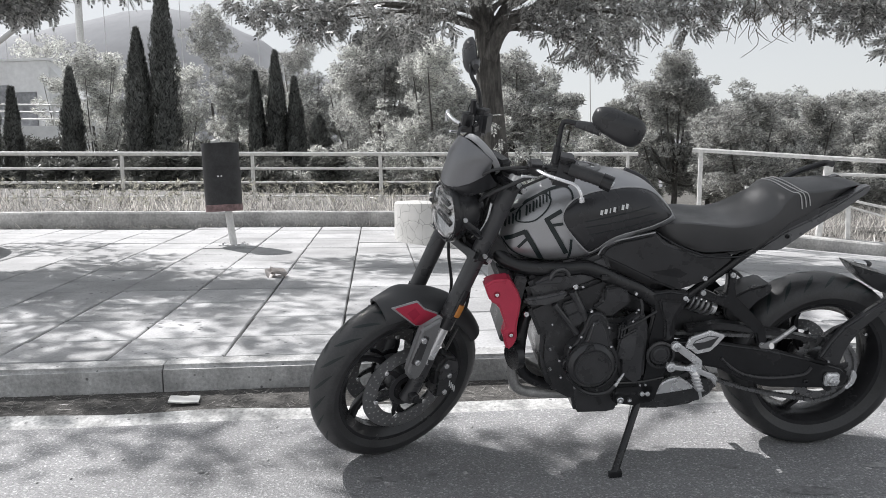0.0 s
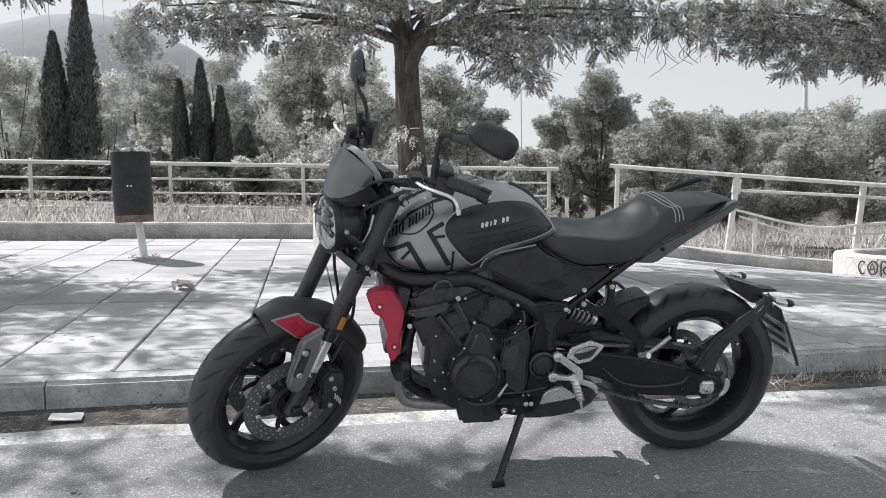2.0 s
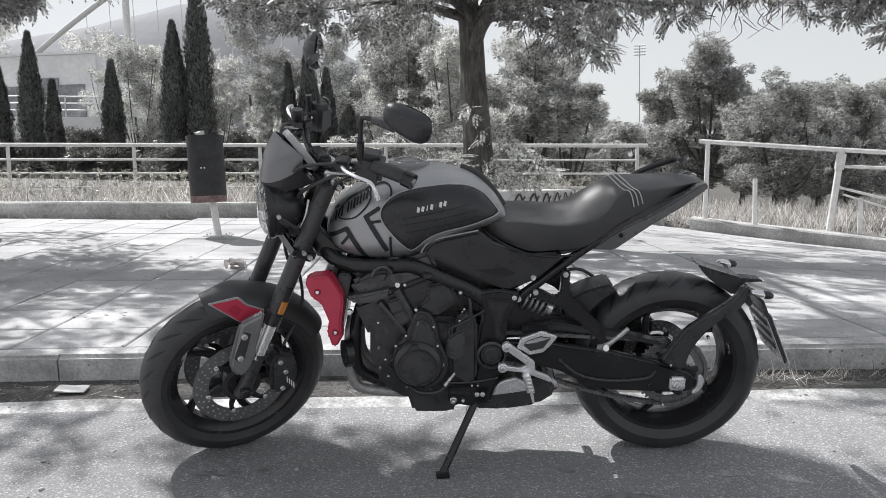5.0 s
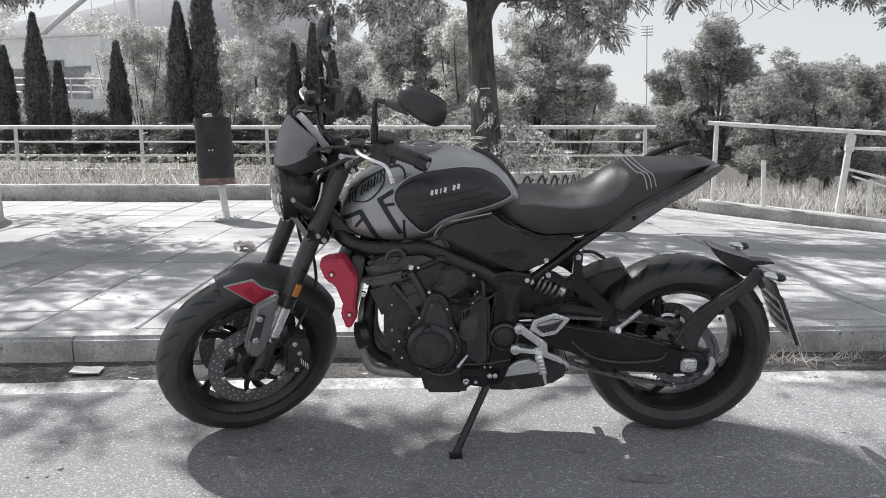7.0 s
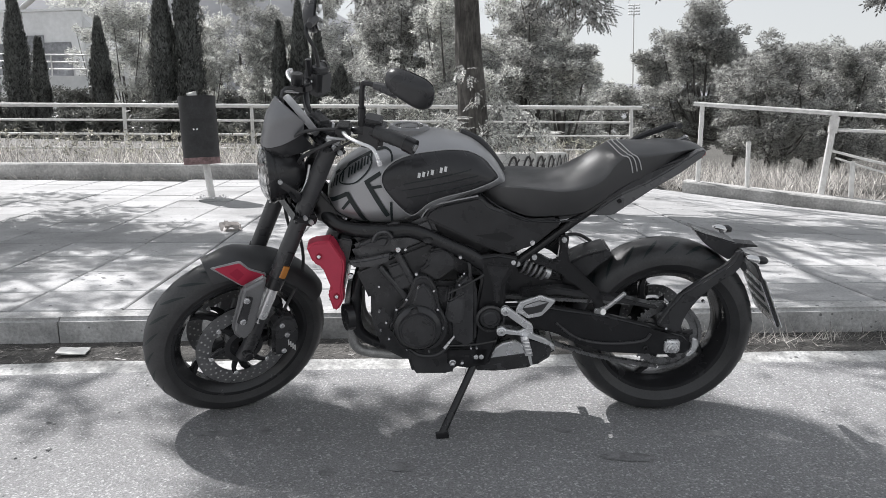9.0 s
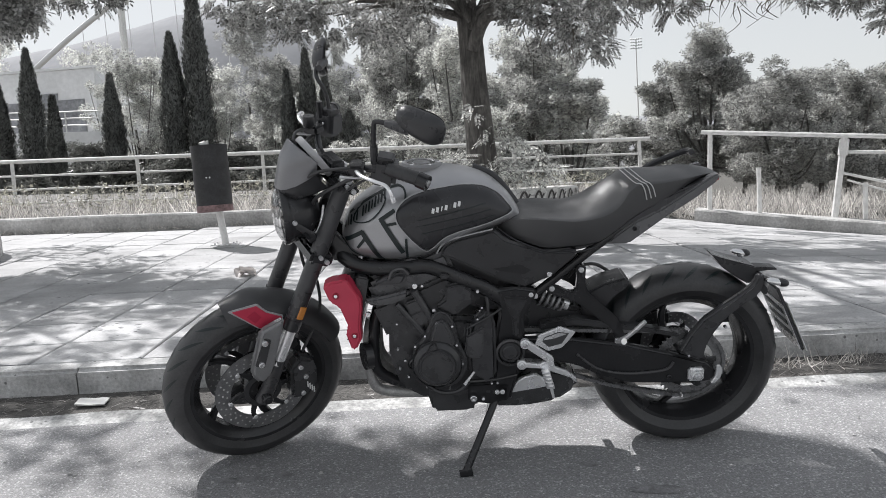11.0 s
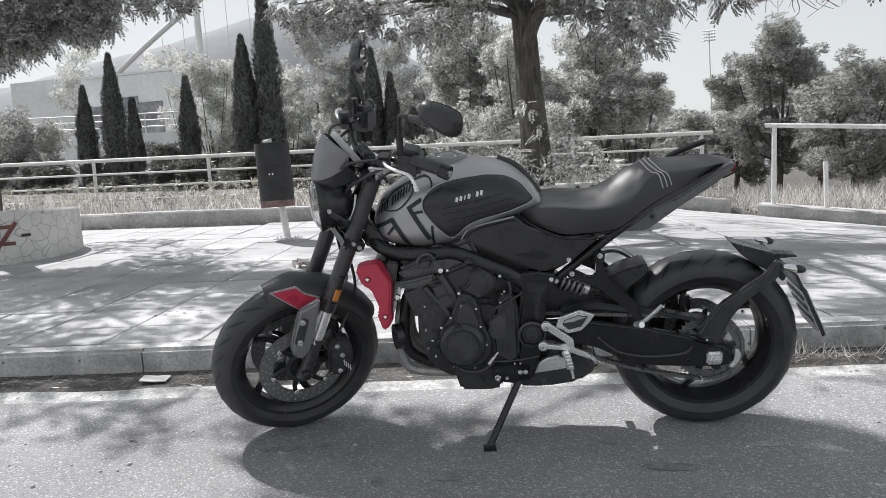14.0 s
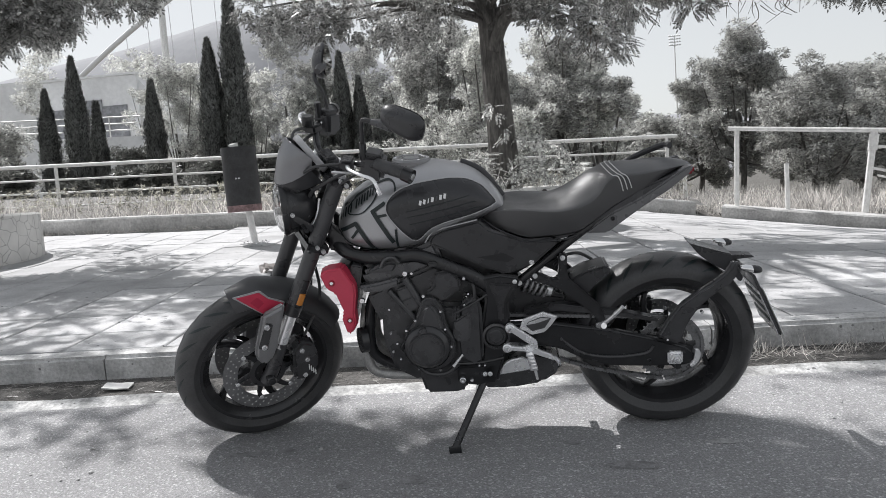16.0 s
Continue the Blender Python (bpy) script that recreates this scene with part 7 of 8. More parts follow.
BUSHES = [(-7.2, 33.0, 5.4, 2.4), (-3.6, 25.5, 4.1, 1.6), (0.6, 23.6, 3.5, 1.9), (1.7, 23.4, 2.8, 1.3), (-9.7, 34.0, 4.8, 2.2), (8.3, 27.5, 2.1, 1.7), (5.5, 26.5, 2.3, 1.45), (11.0, 28.0, 2.4, 2.2), (14.0, 28.0, 2.5, 2.2), (16.6, 28.0, 2.7, 2.4), (-17.0, 34.0, 5.4, 2.2), (-10.6, 34.0, 3.9, 1.8), (3.1, 20.0, 0.9, 1.3), (6.5, 25.0, 3.4, 1.95), (7.8, 22.5, 1.9, 1.8), (9.9, 23.0, 1.9, 1.6), (12.4, 24.0, 1.7, 1.8), (15.0, 24.0, 2.2, 2.3), (18.0, 26.0, 2.4, 2.6), (22.0, 28.0, 2.6, 3.0), 
          (1.0, 18.0, 2.7, 1.7), (1.8, 17.5, 1.9, 0.95), (-0.7, 19.0, 3.3, 1.7), (0.2, 16.6, 1.2, 1.2), (-2.6, 22.5, 4.0, 1.9), (-1.3, 23.5, 4.0, 1.9), (-7.4, 31.0, 3.1, 1.9), (-10.2, 33.0, 3.2, 1.8), (-12.4, 36.5, 7.6, 2.4), (-17.6, 37.5, 4.6, 1.7), (-21.0, 39.5, 5.3, 2.0), (-26.0, 46.0, 8.0, 3.0),
          (-16.0, 20.5, 1.9, 1.9), (-19.5, 21.0, 2.4, 2.2), (-31.0, 44.0, 8.0, 3.4), (10.2, 30.0, 2.0, 2.0), (16.0, 32.0, 2.6, 2.8), (26.0, 30.0, 2.8, 3.2), (-3.0, 18.2, 0.7, 1.1), (-11.6, 30.0, 3.2, 1.6), (-9.2, 35.0, 4.4, 2.0), (-4.8, 31.5, 3.6, 1.9), (1.0, 22.5, 1.6, 1.4), (-14.0, 38.0, 5.2, 2.5), (-10.6, 40.0, 4.8, 2.5), (-6.4, 38.0, 4.6, 2.4), (-18.6, 41.0, 5.0, 2.3), (2.7, 24.0, 1.7, 1.5), (-0.6, 25.0, 1.7, 1.5), (-13.2, 33.0, 3.0, 1.7)]
HEDGE = [(-15.2, 19.6, 0.2, 1.3), (-12.8, 20.2, 0.2, 1.3), (-11.2, 19.6, 0.15, 1.2), (-9.6, 19.2, 0.1, 1.2), (-8.0, 19.6, 0.2, 1.2), (-6.6, 18.8, 0.1, 1.2), (-5.2, 19.4, 0.2, 1.2), (-3.9, 18.8, 0.2, 1.1), (-1.8, 17.2, 0.4, 1.1), (-10.4, 24.5, 0.9, 1.6), (-7.0, 25.0, 0.9, 1.6), (-13.0, 30.0, 1.4, 2.2), (-17.5, 31.0, 1.5, 2.0), (-21.0, 33.0, 1.8, 2.4), (-10.0, 29.0, 1.2, 1.6)]
HEDGE += [(-15.5 + 1.25 * i, 16.4 + 0.5 * (i % 3), 0.62 + 0.14 * (i % 4), 0.95) for i in range(-9, 11)]
# most trees up to x = 4 take the paler leaf, haze put into colour
for i, (x, y, z, r) in enumerate(BUSHES):
    shrub_tree(x, y, z + (0.55 if y < 30 else 0.3), r * 1.08, 100 + i, LEAF_B if x > 4 or i % 4 == 0 else LEAF_C, n=int((3000 + 3400 * r) * (1.0 if y < 28 else 0.6)), size=0.065 + 0.0016 * y, low=0.24 if x > 5 and y > 21 else 0.06)


for i, (x, y, z, r) in enumerate(HEDGE):
    shrub_tree(x, y, z, r, 200 + i, LEAF_D, n=int(1100 + 800 * r), size=0.15, trunk=False)


def cypress(x, y, z_top, w, seed):
    """A slim dark column of upright sprays."""
    ground = 0.0562 * min(y, 14) - 0.0208 * x - 0.5
    wx, wy, top = plan(x, y).x, plan(x, y).y, plan(x, y, z_top).z
    t = thing("cypress", Matrix.Translation((wx, wy, ground)), "slim dark columnar cypress beyond the railing", "tree", "cypresses")
    rng = np.random.default_rng(seed)
    n = 13000
    k = rng.random(n) ** 0.85
    prof = w * np.minimum(1, (1 - k) * 2.6) ** 0.75 * (0.55 + 0.45 * np.minimum(1, k * 5))
    a = rng.uniform(0, 2 * np.pi, n)
    lump = 1 + 0.13 * np.sin(a * 3 + k * 23 + seed) + 0.12 * np.sin(a * 5 - k * 41)
    rr = prof * lump * (0.5 + 0.5 * rng.random(n) ** 0.5)
    p = np.stack([wx + rr * np.cos(a), wy + rr * np.sin(a), ground + (top - ground) * k], 1)
    spray = ([(0, -0.10, 0), (0.12, -0.16, 0.5), (0.05, 0, 1.0), (0.12, 0.16, 0.5)], [(0, 1, 2, 3)])
    v, f = scatter(spray[0], spray[1], p, turns_about(a, rng.normal(0.15, 0.25, n), rng.normal(0, 0.5, n)), 0.145 * rng.uniform(0.6, 1.3, n))
    inv = np.array(t.matrix_world.inverted())
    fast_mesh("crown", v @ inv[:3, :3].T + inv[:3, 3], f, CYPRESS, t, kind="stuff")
    core = [[Vector((w * 0.62 * min(1, (1 - q) * 2.4) ** 0.8 * math.cos(b), w * 0.62 * min(1, (1 - q) * 2.4) ** 0.8 * math.sin(b), (top - ground) * q * 0.96)) for b in (2 * math.pi * j / 10 for j in range(10))] for q in (0.02, 0.2, 0.4, 0.6, 0.8, 0.97)]
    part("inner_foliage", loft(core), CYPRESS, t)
    limb(t, [(wx, wy, ground - 0.2), (wx, wy, ground + (top - ground) * 0.4)], 0.09, 0.05, "trunk", 8)


for i, (x, y, z, w) in enumerate(((-12.1, 27.0, 5.3, 0.50), (-11.15, 27.0, 7.2, 0.50), (-8.51, 29.0, 3.95, 0.30), (-7.73, 29.0, 4.7, 0.40), (-7.02, 29.0, 3.7, 0.34), (-5.69, 27.0, 2.2, 0.50),
                                  (-19.8, 30.0, 5.5, 0.50), (-21.2, 30.0, 4.2, 0.42), (-15.5, 25.0, 3.1, 0.26), (-16.25, 30.0, 4.3, 0.42), (-20.5, 20.2, 3.9, 1.0))):
    cypress(x + 0.015 * y, y, z, w * 0.95, 300 + i)


# ---- distance ----
def hill():
    pts = [(-900, 60), (-420, 44), (-260, 60), (-165, 74), (-122, 62), (-100, 49), (-62, 32), (-20, 17), (60, 10), (220, 8), (500, 14), (900, 10)]
    verts, faces = [], []
    sm = spline([(a, b, 0) for a, b in pts], 8)
    for j in range(7):
        k = j / 6
        for q in sm:
            verts.append(plan(q.x * (1 + 0.1 * k), 330 + 120 * k, 0) * 1.0)
            h = plan(q.x, 330, q.y * 1.05).z
            verts[-1].z = -6 + (h + 6) * math.sin(k * math.pi / 2) * 1.12 + 2.5 * noise.noise((q.x * 0.05, k * 3, 0)) * k
    n = len(sm)
    for j in range(6):
        for i in range(n - 1):
            faces.append((j * n + i, j * n + i + 1, (j + 1) * n + i + 1, (j + 1) * n + i))
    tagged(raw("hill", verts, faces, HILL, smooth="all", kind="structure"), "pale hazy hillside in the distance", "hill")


hill()


def stadium_arch():
    t = thing("stadium_arch", Matrix.Translation(plan(-60, 120, 0)), "white steel stadium arch with hanging cables", "arch")
    inv = t.matrix_world.inverted()
    def crest(x):
        return -6 + 50.7 * (1 - (x / 106.8) ** 2)
    pts = [(-104 + 6.5 * i, crest(-104 + 6.5 * i)) for i in range(33)]
    part("arch_tube", tube([inv @ plan(x + 1.8, 120, z) for x, z in pts], 0.42, 12, 2), STADIUM, t)
    for i in range(14):
        x = -88 + 4.0 * i
        part("cable", tube([inv @ plan(x + 1.8, 120, crest(x)), inv @ plan(x + 3.3, 118, -5)], 0.05, 5, smooth=False), STADIUM, t)
    return t


stadium_arch()


def far_building():
    t = thing("far_building", Matrix.Translation(plan(-26.5, 43, 0)), "pale flat-roofed building with a faded grey mural", "building")
    inv = t.matrix_world.inverted()

    def block(name, x0, x1, y0, y1, z0, z1, m, slope=0.0):
        c = [plan(x, y, 0) for x, y in ((x0, y0), (x1, y0), (x1, y1), (x0, y1))]
        zb, za, zc = plan(x0, y0, z0).z, plan((x0 + x1) / 2, y0, z1).z, plan((x0 + x1) / 2, y0, z1).z - slope
        bm = bmesh.new()
        lo = [bm.verts.new(inv @ Vector((p.x, p.y, zb))) for p in c]
        hi = [bm.verts.new(inv @ Vector((p.x, p.y, zc if i in (1, 2) else za))) for i, p in enumerate(c)]
        bm.faces.new(lo[::-1]), bm.faces.new(hi)
        for i in range(4):
            j = (i + 1) % 4
            bm.faces.new((lo[i], lo[j], hi[j], hi[i]))
        return part(name, bm, m, t, smooth=False)
    block("wall", -29.6, -23.5, 42, 48, -1, 6.0, CITYWALL)
    block("side_wing", -23.5, -21.9, 42.2, 47.5, -1, 5.8, CITYWALL, 1.8)
    block("roof_edge", -29.7, -23.4, 41.9, 48.1, 5.95, 6.15, CITYWALL)
    m1 = block("mural", -29.0, -24.2, 41.93, 41.99, 2.2, 4.3, MURAL)
    block("mural", -28.0, -25.8, 41.90, 41.96, 3.6, 4.7, MURAL)
    block("wall", -38.0, -31.5, 46, 52, -1, 6.6, CITYWALL)
    block("dark_opening", -33.2, -31.9, 45.9, 46.0, 3.0, 4.2, MURAL)
    w = thing("far_walkway", Matrix.Translation(plan(-26, 39, 0)), "raised walkway wall with a white railing", "walkway")
    iw = w.matrix_world.inverted()
    a, b = plan(-33, 38.5, 2.55), plan(-17.5, 38.5, 2.25)
    rows = []
    for p in (a, b):
        rows.append([iw @ Vector((p.x, p.y, -0.5)), iw @ p, iw @ (p + Vector((0, 0.4, 0))), iw @ Vector((p.x, p.y + 0.4, -0.5))])
    part("wall", loft(rows), CITYWALL, w, smooth=False)
    for dz in (0.35, 0.7, 1.05):
        part("rail", tube([iw @ (a + Vector((0, 0.1, dz))), iw @ (b + Vector((0, 0.1, dz)))], 0.035, 6, smooth=False), WHITEPAINT, w)
    for i in range(9):
        p = a.lerp(b, i / 8)
        part("post", tube([iw @ (p + Vector((0, 0.1, 0))), iw @ (p + Vector((0, 0.1, 1.05)))], 0.04, 6, smooth=False), WHITEPAINT, w)


far_building()


def pole(x, y, z_top, r, label, lamp=""):
    p = plan(x, y, 0)
    ground, top = 0.3, plan(x, y, z_top).z
    t = thing("lamp_post" if lamp == "globe" else "mast", Matrix.Translation((p.x, p.y, ground)), label, "lamp post" if lamp == "globe" else "mast")
    part("pole", tube([(0, 0, -0.5), (0, 0, top - ground)], r, 10, r_end=r * 0.6, smooth=False), WHITEPAINT, t)
    if lamp == "globe":
        bm = bmesh.new()
        bmesh.ops.create_uvsphere(bm, u_segments=16, v_segments=10, radius=0.22)
        part("globe", moved(bm, Matrix.Translation((0, 0, top - ground + 0.2))), WHITEPAINT, t)
        part("cap", moved(turned([(0.001, 0.06), (0.24, 0.0), (0.24, 0.03), (0.001, 0.12)], 16), Matrix.Translation((0, 0, top - ground + 0.36))), BINMETAL, t)
    if lamp == "flood":
        for j in range(4):
            z = top - ground + 0.1 + 0.55 * j
            fr = part("cross_arm", box(-1.05, 1.05, -0.06, 0.06, z - 0.05, z + 0.05, 0.01), STADIUM, t)
            for i in range(5):
                part("floodlight", moved(tube([(0, 0, 0), (0, -0.4, -0.12)], 0.13, 10, smooth=False), Matrix.Translation((-0.9 + 0.45 * i, -0.06, z + 0.12))), STADIUM, fr)
        part("ladder_frame", box(-0.12, 0.12, -0.1, 0.0, top - ground - 0.2, top - ground + 1.9, 0.01), STADIUM, t)


pole(-15.1, 37.7, 3.7, 0.07, "thin pale lamp post with a globe", "globe")
pole(-23.1, 45.0, 14.0, 0.28, "tall white tapering mast")
pole(21.5, 40.0, 8.0, 0.14, "tall white mast above the bushes")
pole(22.6, 150.0, 16.4, 0.16, "distant stadium floodlight mast", "flood")

# ---- pavement, grass, litter ----
def pavement():
    """Concrete slabs in a grid along the kerb: the near ones each an object, the far ones joined."""
    rng = random.Random(8)
    pv = thing("pavement", SITE @ KERB, "grey concrete paving slabs laid in a grid", "pavement", kind="structure")
    du, dv = 0.535, 0.50
    shapes = []
    for s in range(5):
        bm = box(-du / 2 + 0.006, du / 2 - 0.006, -dv / 2 + 0.006, dv / 2 - 0.006, -0.035, 0.0)
        top = [e for e in bm.edges if all(v.co.z > -0.01 for v in e.verts)]
        bmesh.ops.bevel(bm, geom=top, offset=0.006, segments=1, affect="EDGES")
        for v in bm.verts:
            v.co.x += rng.uniform(-0.002, 0.002)
            v.co.y += rng.uniform(-0.002, 0.002)
        me = bpy.data.meshes.new("slab")
        bm.to_mesh(me)
        bm.free()
        me.materials.append(SLAB)
        shapes.append(me)
    far_v, far_f = [], []
    nearby = []
    drums = [to_kerb(*d) for d in (DRUM_M, DRUM_L, DRUM_R)]
    for i in range(-26, 28):
        for j in range(16):
            u, v = -0.44 + du / 2 + du * i, 0.03 + dv / 2 + dv * j
            if j == 0:
                v += 0.05
            if any(math.hypot(u - a, v - b) < 0.72 for a, b in drums):
                continue
            x, y, _ = KERB @ Vector((u, v, 0))
            if x < -5.5:
                wall = 5.9 + (x + 22) * 3.9 / 16.5
            elif x < 3.0:
                wall = 9.8 + (x + 5.5) * 2.2 / 8.5
            else:
                wall = 12.05 - (x - 3.0) * 0.42
            if y > wall - 0.15:
                continue
            nearby.append((abs(u - 0.3) * 0.6 + v, u, v, j))
    nearby.sort()
    for k, (_, u, v, j) in enumerate(nearby):
        tilt_u, tilt_v = (pave_z(u + 0.1, v) - pave_z(u - 0.1, v)) / 0.2, (pave_z(u, v + 0.1) - pave_z(u, v - 0.1)) / 0.2
        m = pose(u, v, pave_z(u, v) + rng.uniform(-0.003, 0.003), math.degrees(math.atan(tilt_v)) + rng.uniform(-0.25, 0.25), -math.degrees(math.atan(tilt_u)) + rng.uniform(-0.25, 0.25), rng.uniform(-0.3, 0.3))
        if j == 0:
            m = m @ Matrix.Diagonal((1, 0.80, 1, 1))
        me = rng.choice(shapes)
        if k < 300:
            ob = new("slab", me)
            ob.parent = pv
            ob.matrix_basis = m
        else:
            b = len(far_v)
            far_v += [tuple(m @ w.co) for w in me.vertices]
            far_f += [tuple(b + q for q in p.vertices) for p in me.polygons]
    raw("far_slabs", far_v, far_f, SLAB, pv, kind="stuff")


pavement()


def blades(name, places, lengths, material, label, category, seed, width=0.006, lean=0.45):
    """Grass as thin bent blades, one joined mesh."""
    rng = np.random.default_rng(seed)
    n = len(places)
    t = np.array([(-0.5, 0, 0), (0.5, 0, 0), (0.36, 0.10, 0.55), (-0.36, 0.10, 0.55), (0.05, 0.34, 1.0), (-0.05, 0.34, 1.0)])
    sc = np.stack([np.full(n, width), lengths, lengths], 1)
    m = turns_about(rng.uniform(0, 2 * np.pi, n), rng.normal(0, lean, n), rng.normal(0, lean, n))
    v = np.einsum("nij,nkj->nki", m, t[None] * sc[:, None, :]) + np.array(places)[:, None, :]
    f = (np.array([(0, 1, 2, 3), (3, 2, 4, 5)])[None] + (np.arange(n) * 6)[:, None, None]).reshape(-1, 4)
    ob = fast_mesh(name, v.reshape(-1, 3), f, material, kind="stuff")
    return tagged(ob, label, category)


def bed_points(n, seed, x0, x1, spread):
    rng = np.random.default_rng(seed)
    out = []
    while len(out) < n:
        x = rng.uniform(x0, x1)
        front = (5.9 + (x + 22) * 3.9 / 16.5 if x < -5.5 else 9.8 + (x + 5.5) * 2.2 / 8.5) + 0.18
        y = front + abs(rng.normal(0, spread))
        if noise.noise((x * 1.1, y * 1.1, 4)) < -0.25 and rng.random() < 0.8:
            continue
        out.append(plan(x, y, footing(x, front) + 0.15))
    return out


rg = np.random.default_rng(2)
pts = bed_points(9500, 5, -16, 3.0, 1.3)
blades("dry_grass", pts, rg.uniform(0.10, 0.36, len(pts)), STRAW, "pale dry grass along the railing", "grass", 6, 0.008)
pts = bed_points(2200, 7, -16, 3.0, 1.0)
pp = np.array([tuple(p) for p in pts])
pp[:, 2] += rg.uniform(0.12, 0.42, len(pp))
v, f = scatter(SPRIG[0], SPRIG[1], pp, turns_about(rg.uniform(0, 6.28, len(pp)), rg.normal(0, 0.5, len(pp)), rg.normal(0, 0.5, len(pp))), rg.uniform(0.03, 0.075, len(pp)))
tagged(fast_mesh("weed_leaves", v, f, leafy("pale_weed", (0.34, 0.33, 0.28), 0.35), kind="stuff"), "pale weeds and seed heads in the dry grass", "weeds")
east = []
for _ in range(4200):
    x = rg.uniform(3.2, 13)
    y = 13.2 + abs(rg.normal(0, 1.6))
    east.append(plan(x, y, -0.16 + side_fall(*to_kerb(x, y))))
blades("dry_grass", east, rg.uniform(0.15, 0.45, len(east)), STRAW, "tall pale dry grass behind the broken railing", "grass", 12, 0.010)
rough = []
while len(rough) < 12000:
    x, y = rg.uniform(2.5, 18), rg.uniform(14.5, 23)
    if noise.noise((x * 0.7, y * 0.7, 9)) < 0.02 and rg.random() < 0.85:
        continue
    p = plan(x, y)
    rough.append((p.x, p.y, 0.0562 * 14 - 0.0208 * x - 0.5))
blades("dry_grass", rough, rg.uniform(0.15, 0.50, len(rough)), STRAW, "patches of rough dry grass under the far trees", "grass", 13, 0.013)
vg = []
for _ in range(8000):
    u, v_ = rg.uniform(-9, 9), rg.uniform(-0.27, 0.0) if rg.random() < 0.8 else rg.uniform(-0.10, 0.0)
    vg.append(SITE @ (KERB @ Vector((u, v_, 0.010))))
stick = ([(-0.5, -0.03, 0), (0.5, -0.02, 0.05), (0.5, 0.02, 0.07), (-0.5, 0.03, 0.02)], [(0, 1, 2, 3)])
v, f = scatter(stick[0], stick[1], np.array([tuple(p) for p in vg]), turns_about(rg.normal(0, 0.9, len(vg)), rg.normal(0, 0.22, len(vg)), rg.normal(0, 0.5, len(vg))), rg.uniform(0.012, 0.055, len(vg)))
tagged(fast_mesh("straw_litter", v, f, STRAWDARK, kind="stuff"), "trodden straw and twigs in the strip below the kerb", "straw")
tuft = [SITE @ (KERB @ Vector((rg.choice((1.9, 2.1, 2.45, 2.8, -2.6, -3.4)) + rg.normal(0, 0.12), -0.10 + rg.normal(0, 0.05), 0.008))) for _ in range(520)]
blades("grass_tuft", tuft, rg.uniform(0.03, 0.10, len(tuft)), STRAW, "tufts of dry grass at the foot of the kerb", "grass", 15, 0.004, 0.7)
low_edge = []
for _ in range(1500):
    x = rg.uniform(-12, 2.8)
    front = 5.9 + (x + 22) * 3.9 / 16.5 if x < -5.5 else 9.8 + (x + 5.5) * 2.2 / 8.5
    low_edge.append(plan(x, front - abs(rg.normal(0, 0.05)), footing(x, front)))
blades("dry_grass", low_edge, rg.uniform(0.03, 0.10, len(low_edge)), STRAW, "dry grass at the foot of the low wall", "grass", 16, 0.006, 0.7)


def pebbles():
    """Grit on the road."""
    rng = np.random.default_rng(31)
    n = 700
    oct_v = [(1, 0, 0), (0, 1, 0), (-1, 0, 0), (0, -1, 0), (0, 0, 0.7), (0, 0, -0.3)]
    oct_f = [(0, 1, 4), (1, 2, 4), (2, 3, 4), (3, 0, 4), (1, 0, 5), (2, 1, 5), (3, 2, 5), (0, 3, 5)]
    p = [SITE @ (KERB @ Vector((rng.uniform(-5, 5), -0.4 - abs(rng.normal(0, 0.8)), 0.001))) for _ in range(n)]
    v, f = scatter(oct_v, oct_f, np.array([tuple(q) for q in p]), turns_about(rng.uniform(0, 6, n), rng.normal(0, 0.3, n), rng.normal(0, 0.3, n)), np.minimum(0.012, 0.002 + rng.exponential(0.0022, n)))
    tagged(fast_mesh("grit", v, f, CONCRETE, kind="stuff"), "loose grit and small stones on the asphalt", "grit")


pebbles()
OILY = surface("oil_soaked_asphalt", (0.235, 0.234, 0.237), 0.85, var=0.35, coarse=30, fine=150, bump=0.6, depth=0.003)
PALEASPHALT = surface("pale_asphalt", (0.39, 0.388, 0.386), 0.85, var=0.3, coarse=40, fine=150, bump=0.6, depth=0.003)


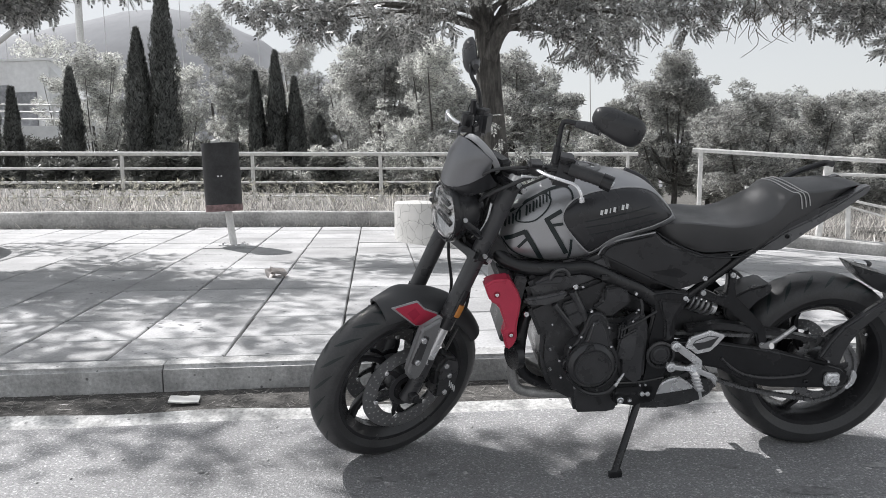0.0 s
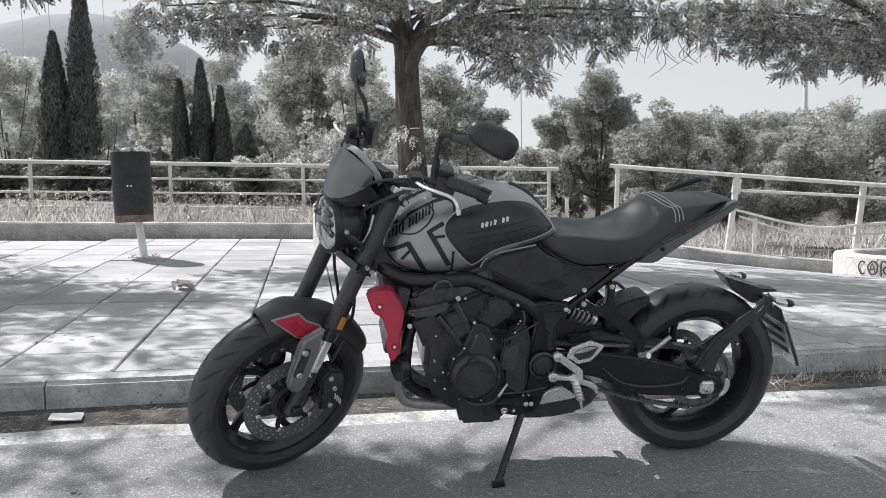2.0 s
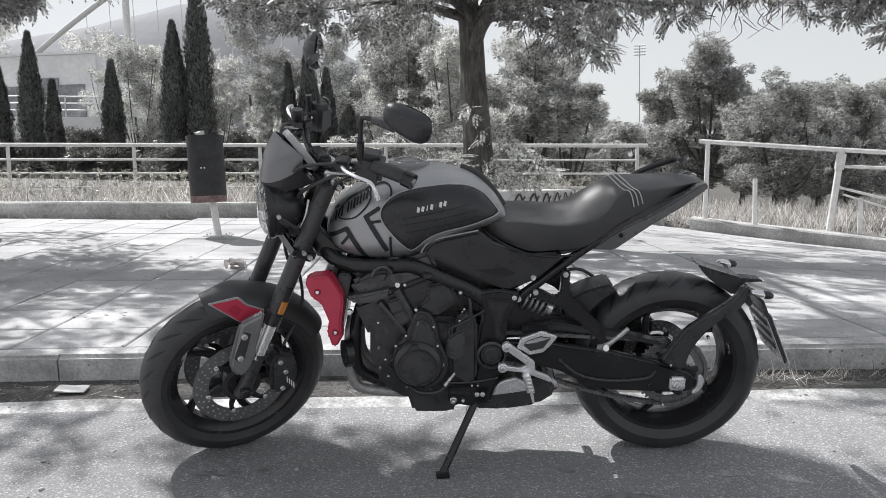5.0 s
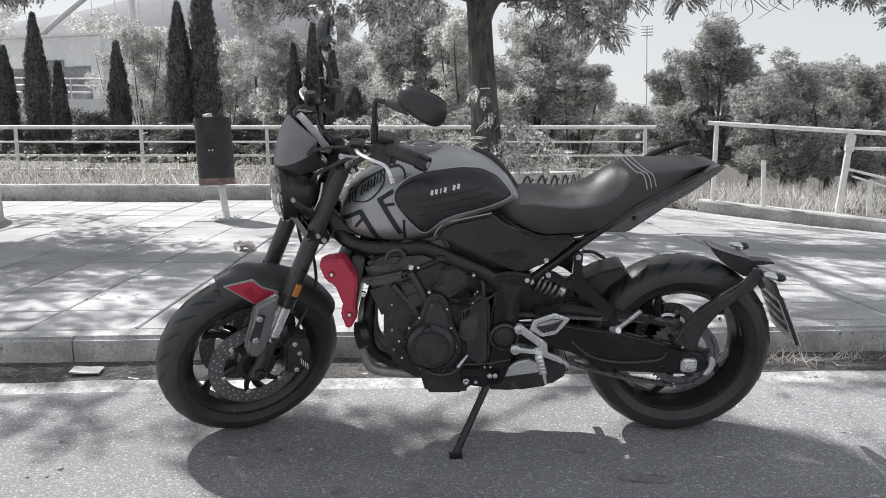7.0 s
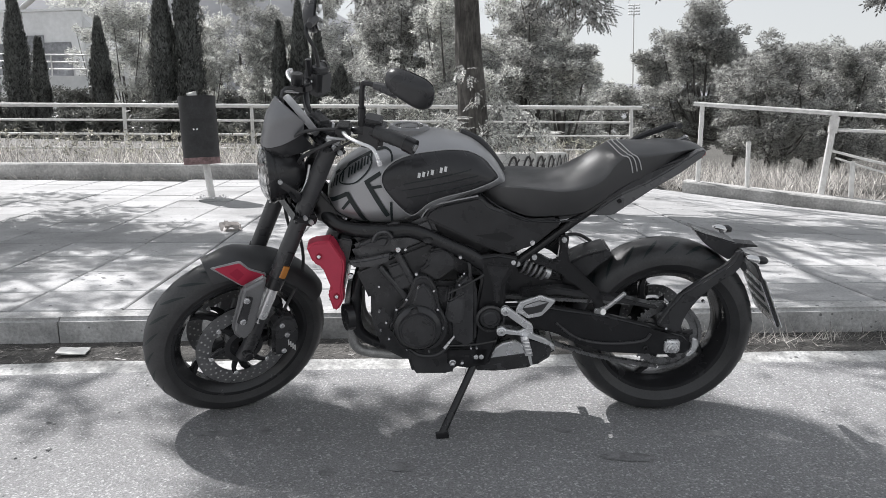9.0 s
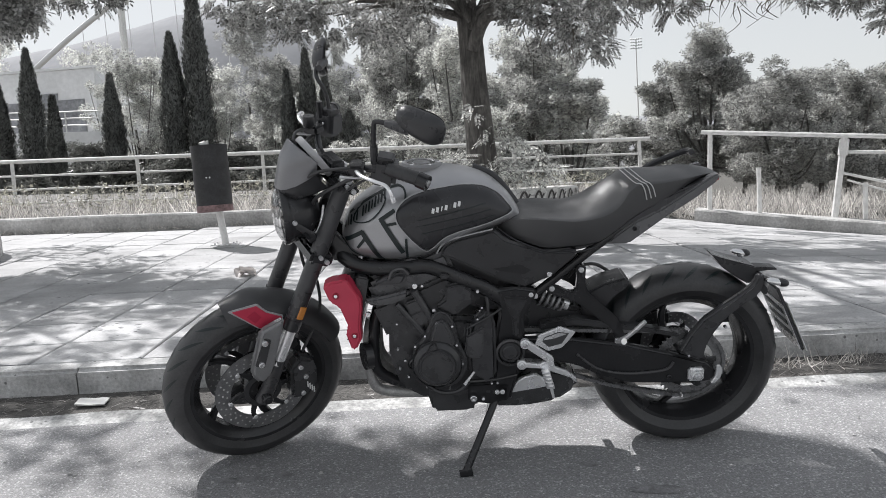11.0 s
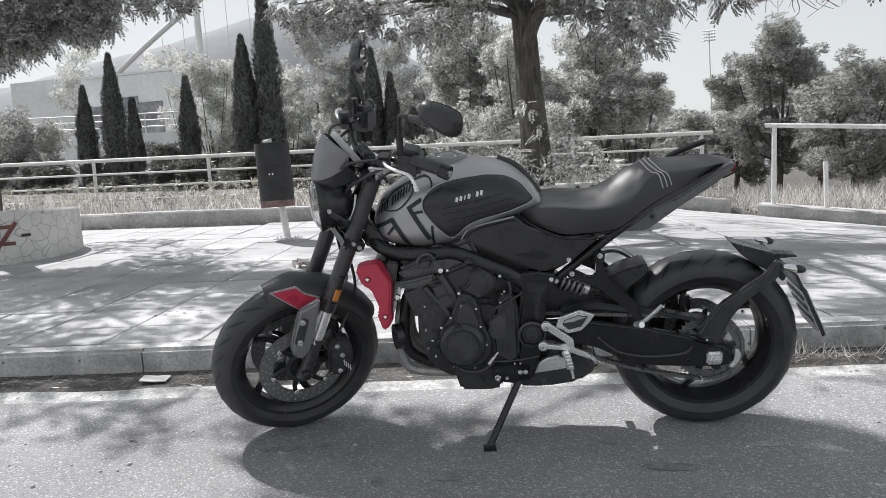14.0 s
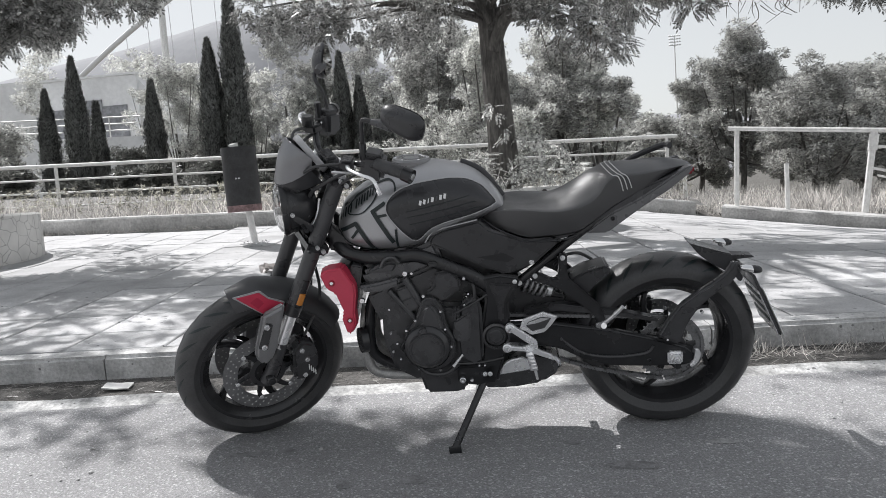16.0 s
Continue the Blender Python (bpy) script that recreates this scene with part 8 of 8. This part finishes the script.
def stain(x, y, w, d, seed, material=OILY, label="dark oil stain soaked into the asphalt"):
    """A ragged blot lying on the road."""
    rows = []
    for q in (0.02, 0.5, 1.0):
        rows.append([SITE @ Vector((x + w * q * math.cos(a) * k, y + d * q * math.sin(a) * k, 0.0009)) for a, k in ((2 * math.pi * i / 40, 1 + 0.28 * noise.noise((math.cos(2 * math.pi * i / 40) * 2.3 + seed, math.sin(2 * math.pi * i / 40) * 2.3, seed))) for i in range(40))])
    tagged(part("oil_stain" if material is OILY else "road_pale_patch", loft(rows, cap=False), material), label, "stain", "stains on the road")


for k, (x, y, w, d) in enumerate(((-0.140, 2.778, 0.040, 0.020), (-0.072, 2.787, 0.050, 0.020), (0.046, 2.818, 0.027, 0.024), (0.340, 2.554, 0.027, 0.027), (0.560, 2.602, 0.045, 0.030), (1.079, 2.915, 0.032, 0.020), (1.278, 2.734, 0.085, 0.030))):
    stain(x, y, w, d, 3.7 * k)
stain(1.597, 2.940, 0.055, 0.022, 50.0, PALEASPHALT, "pale patch on the asphalt")


def card(x, y, turn, w, d, z, label):
    bm = box(-w / 2, w / 2, -d / 2, d / 2, 0, 0.006)
    bmesh.ops.subdivide_edges(bm, edges=bm.edges[:], cuts=3, use_grid_fill=True)
    for v in bm.verts:
        v.co.z += 0.003 * (v.co.x / w) ** 2 * 4 + 0.006 * noise.noise(v.co * 20)
    ob = part("paper_card", bm, PAPER)
    ob.matrix_world = SITE @ pose(x, y, z, 0, 4, turn)
    return tagged(ob, label, "litter")


card(-1.06, 3.50, 14, 0.125, 0.085, 0.018, "crumpled white card lying in the gutter strip")
card(-2.02, 3.42, 60, 0.10, 0.02, 0.014, "small torn strip of white paper in the straw")


def dead_leaf(x, y, size, turn):
    t = thing("dead_leaf", upright(x, y, footing(x, y), turn), "curled pale dead leaves lying on the pavement", "leaf")
    rng = random.Random(int(x * 100))
    for i in range(4):
        rows = []
        for k in range(6):
            s = k / 5
            w = size * 0.3 * math.sin(math.pi * min(s + 0.08, 1))
            rows.append([Vector((size * (s - 0.5), e * w, size * 0.35 * abs(e) * s + 0.02 * math.sin(s * 5) + 0.006)) for e in (-1, -0.4, 0.4, 1)])
        part("leaf_blade", moved(loft(rows, cap=False, closed_rings=False), pose(rng.uniform(-0.06, 0.06), rng.uniform(-0.05, 0.05), 0.004 * i, rng.uniform(-20, 20), rng.uniform(-25, 10), rng.uniform(0, 360))), DEADLEAF, t, smooth="all")


dead_leaf(-1.40, 6.22, 0.16, 30)
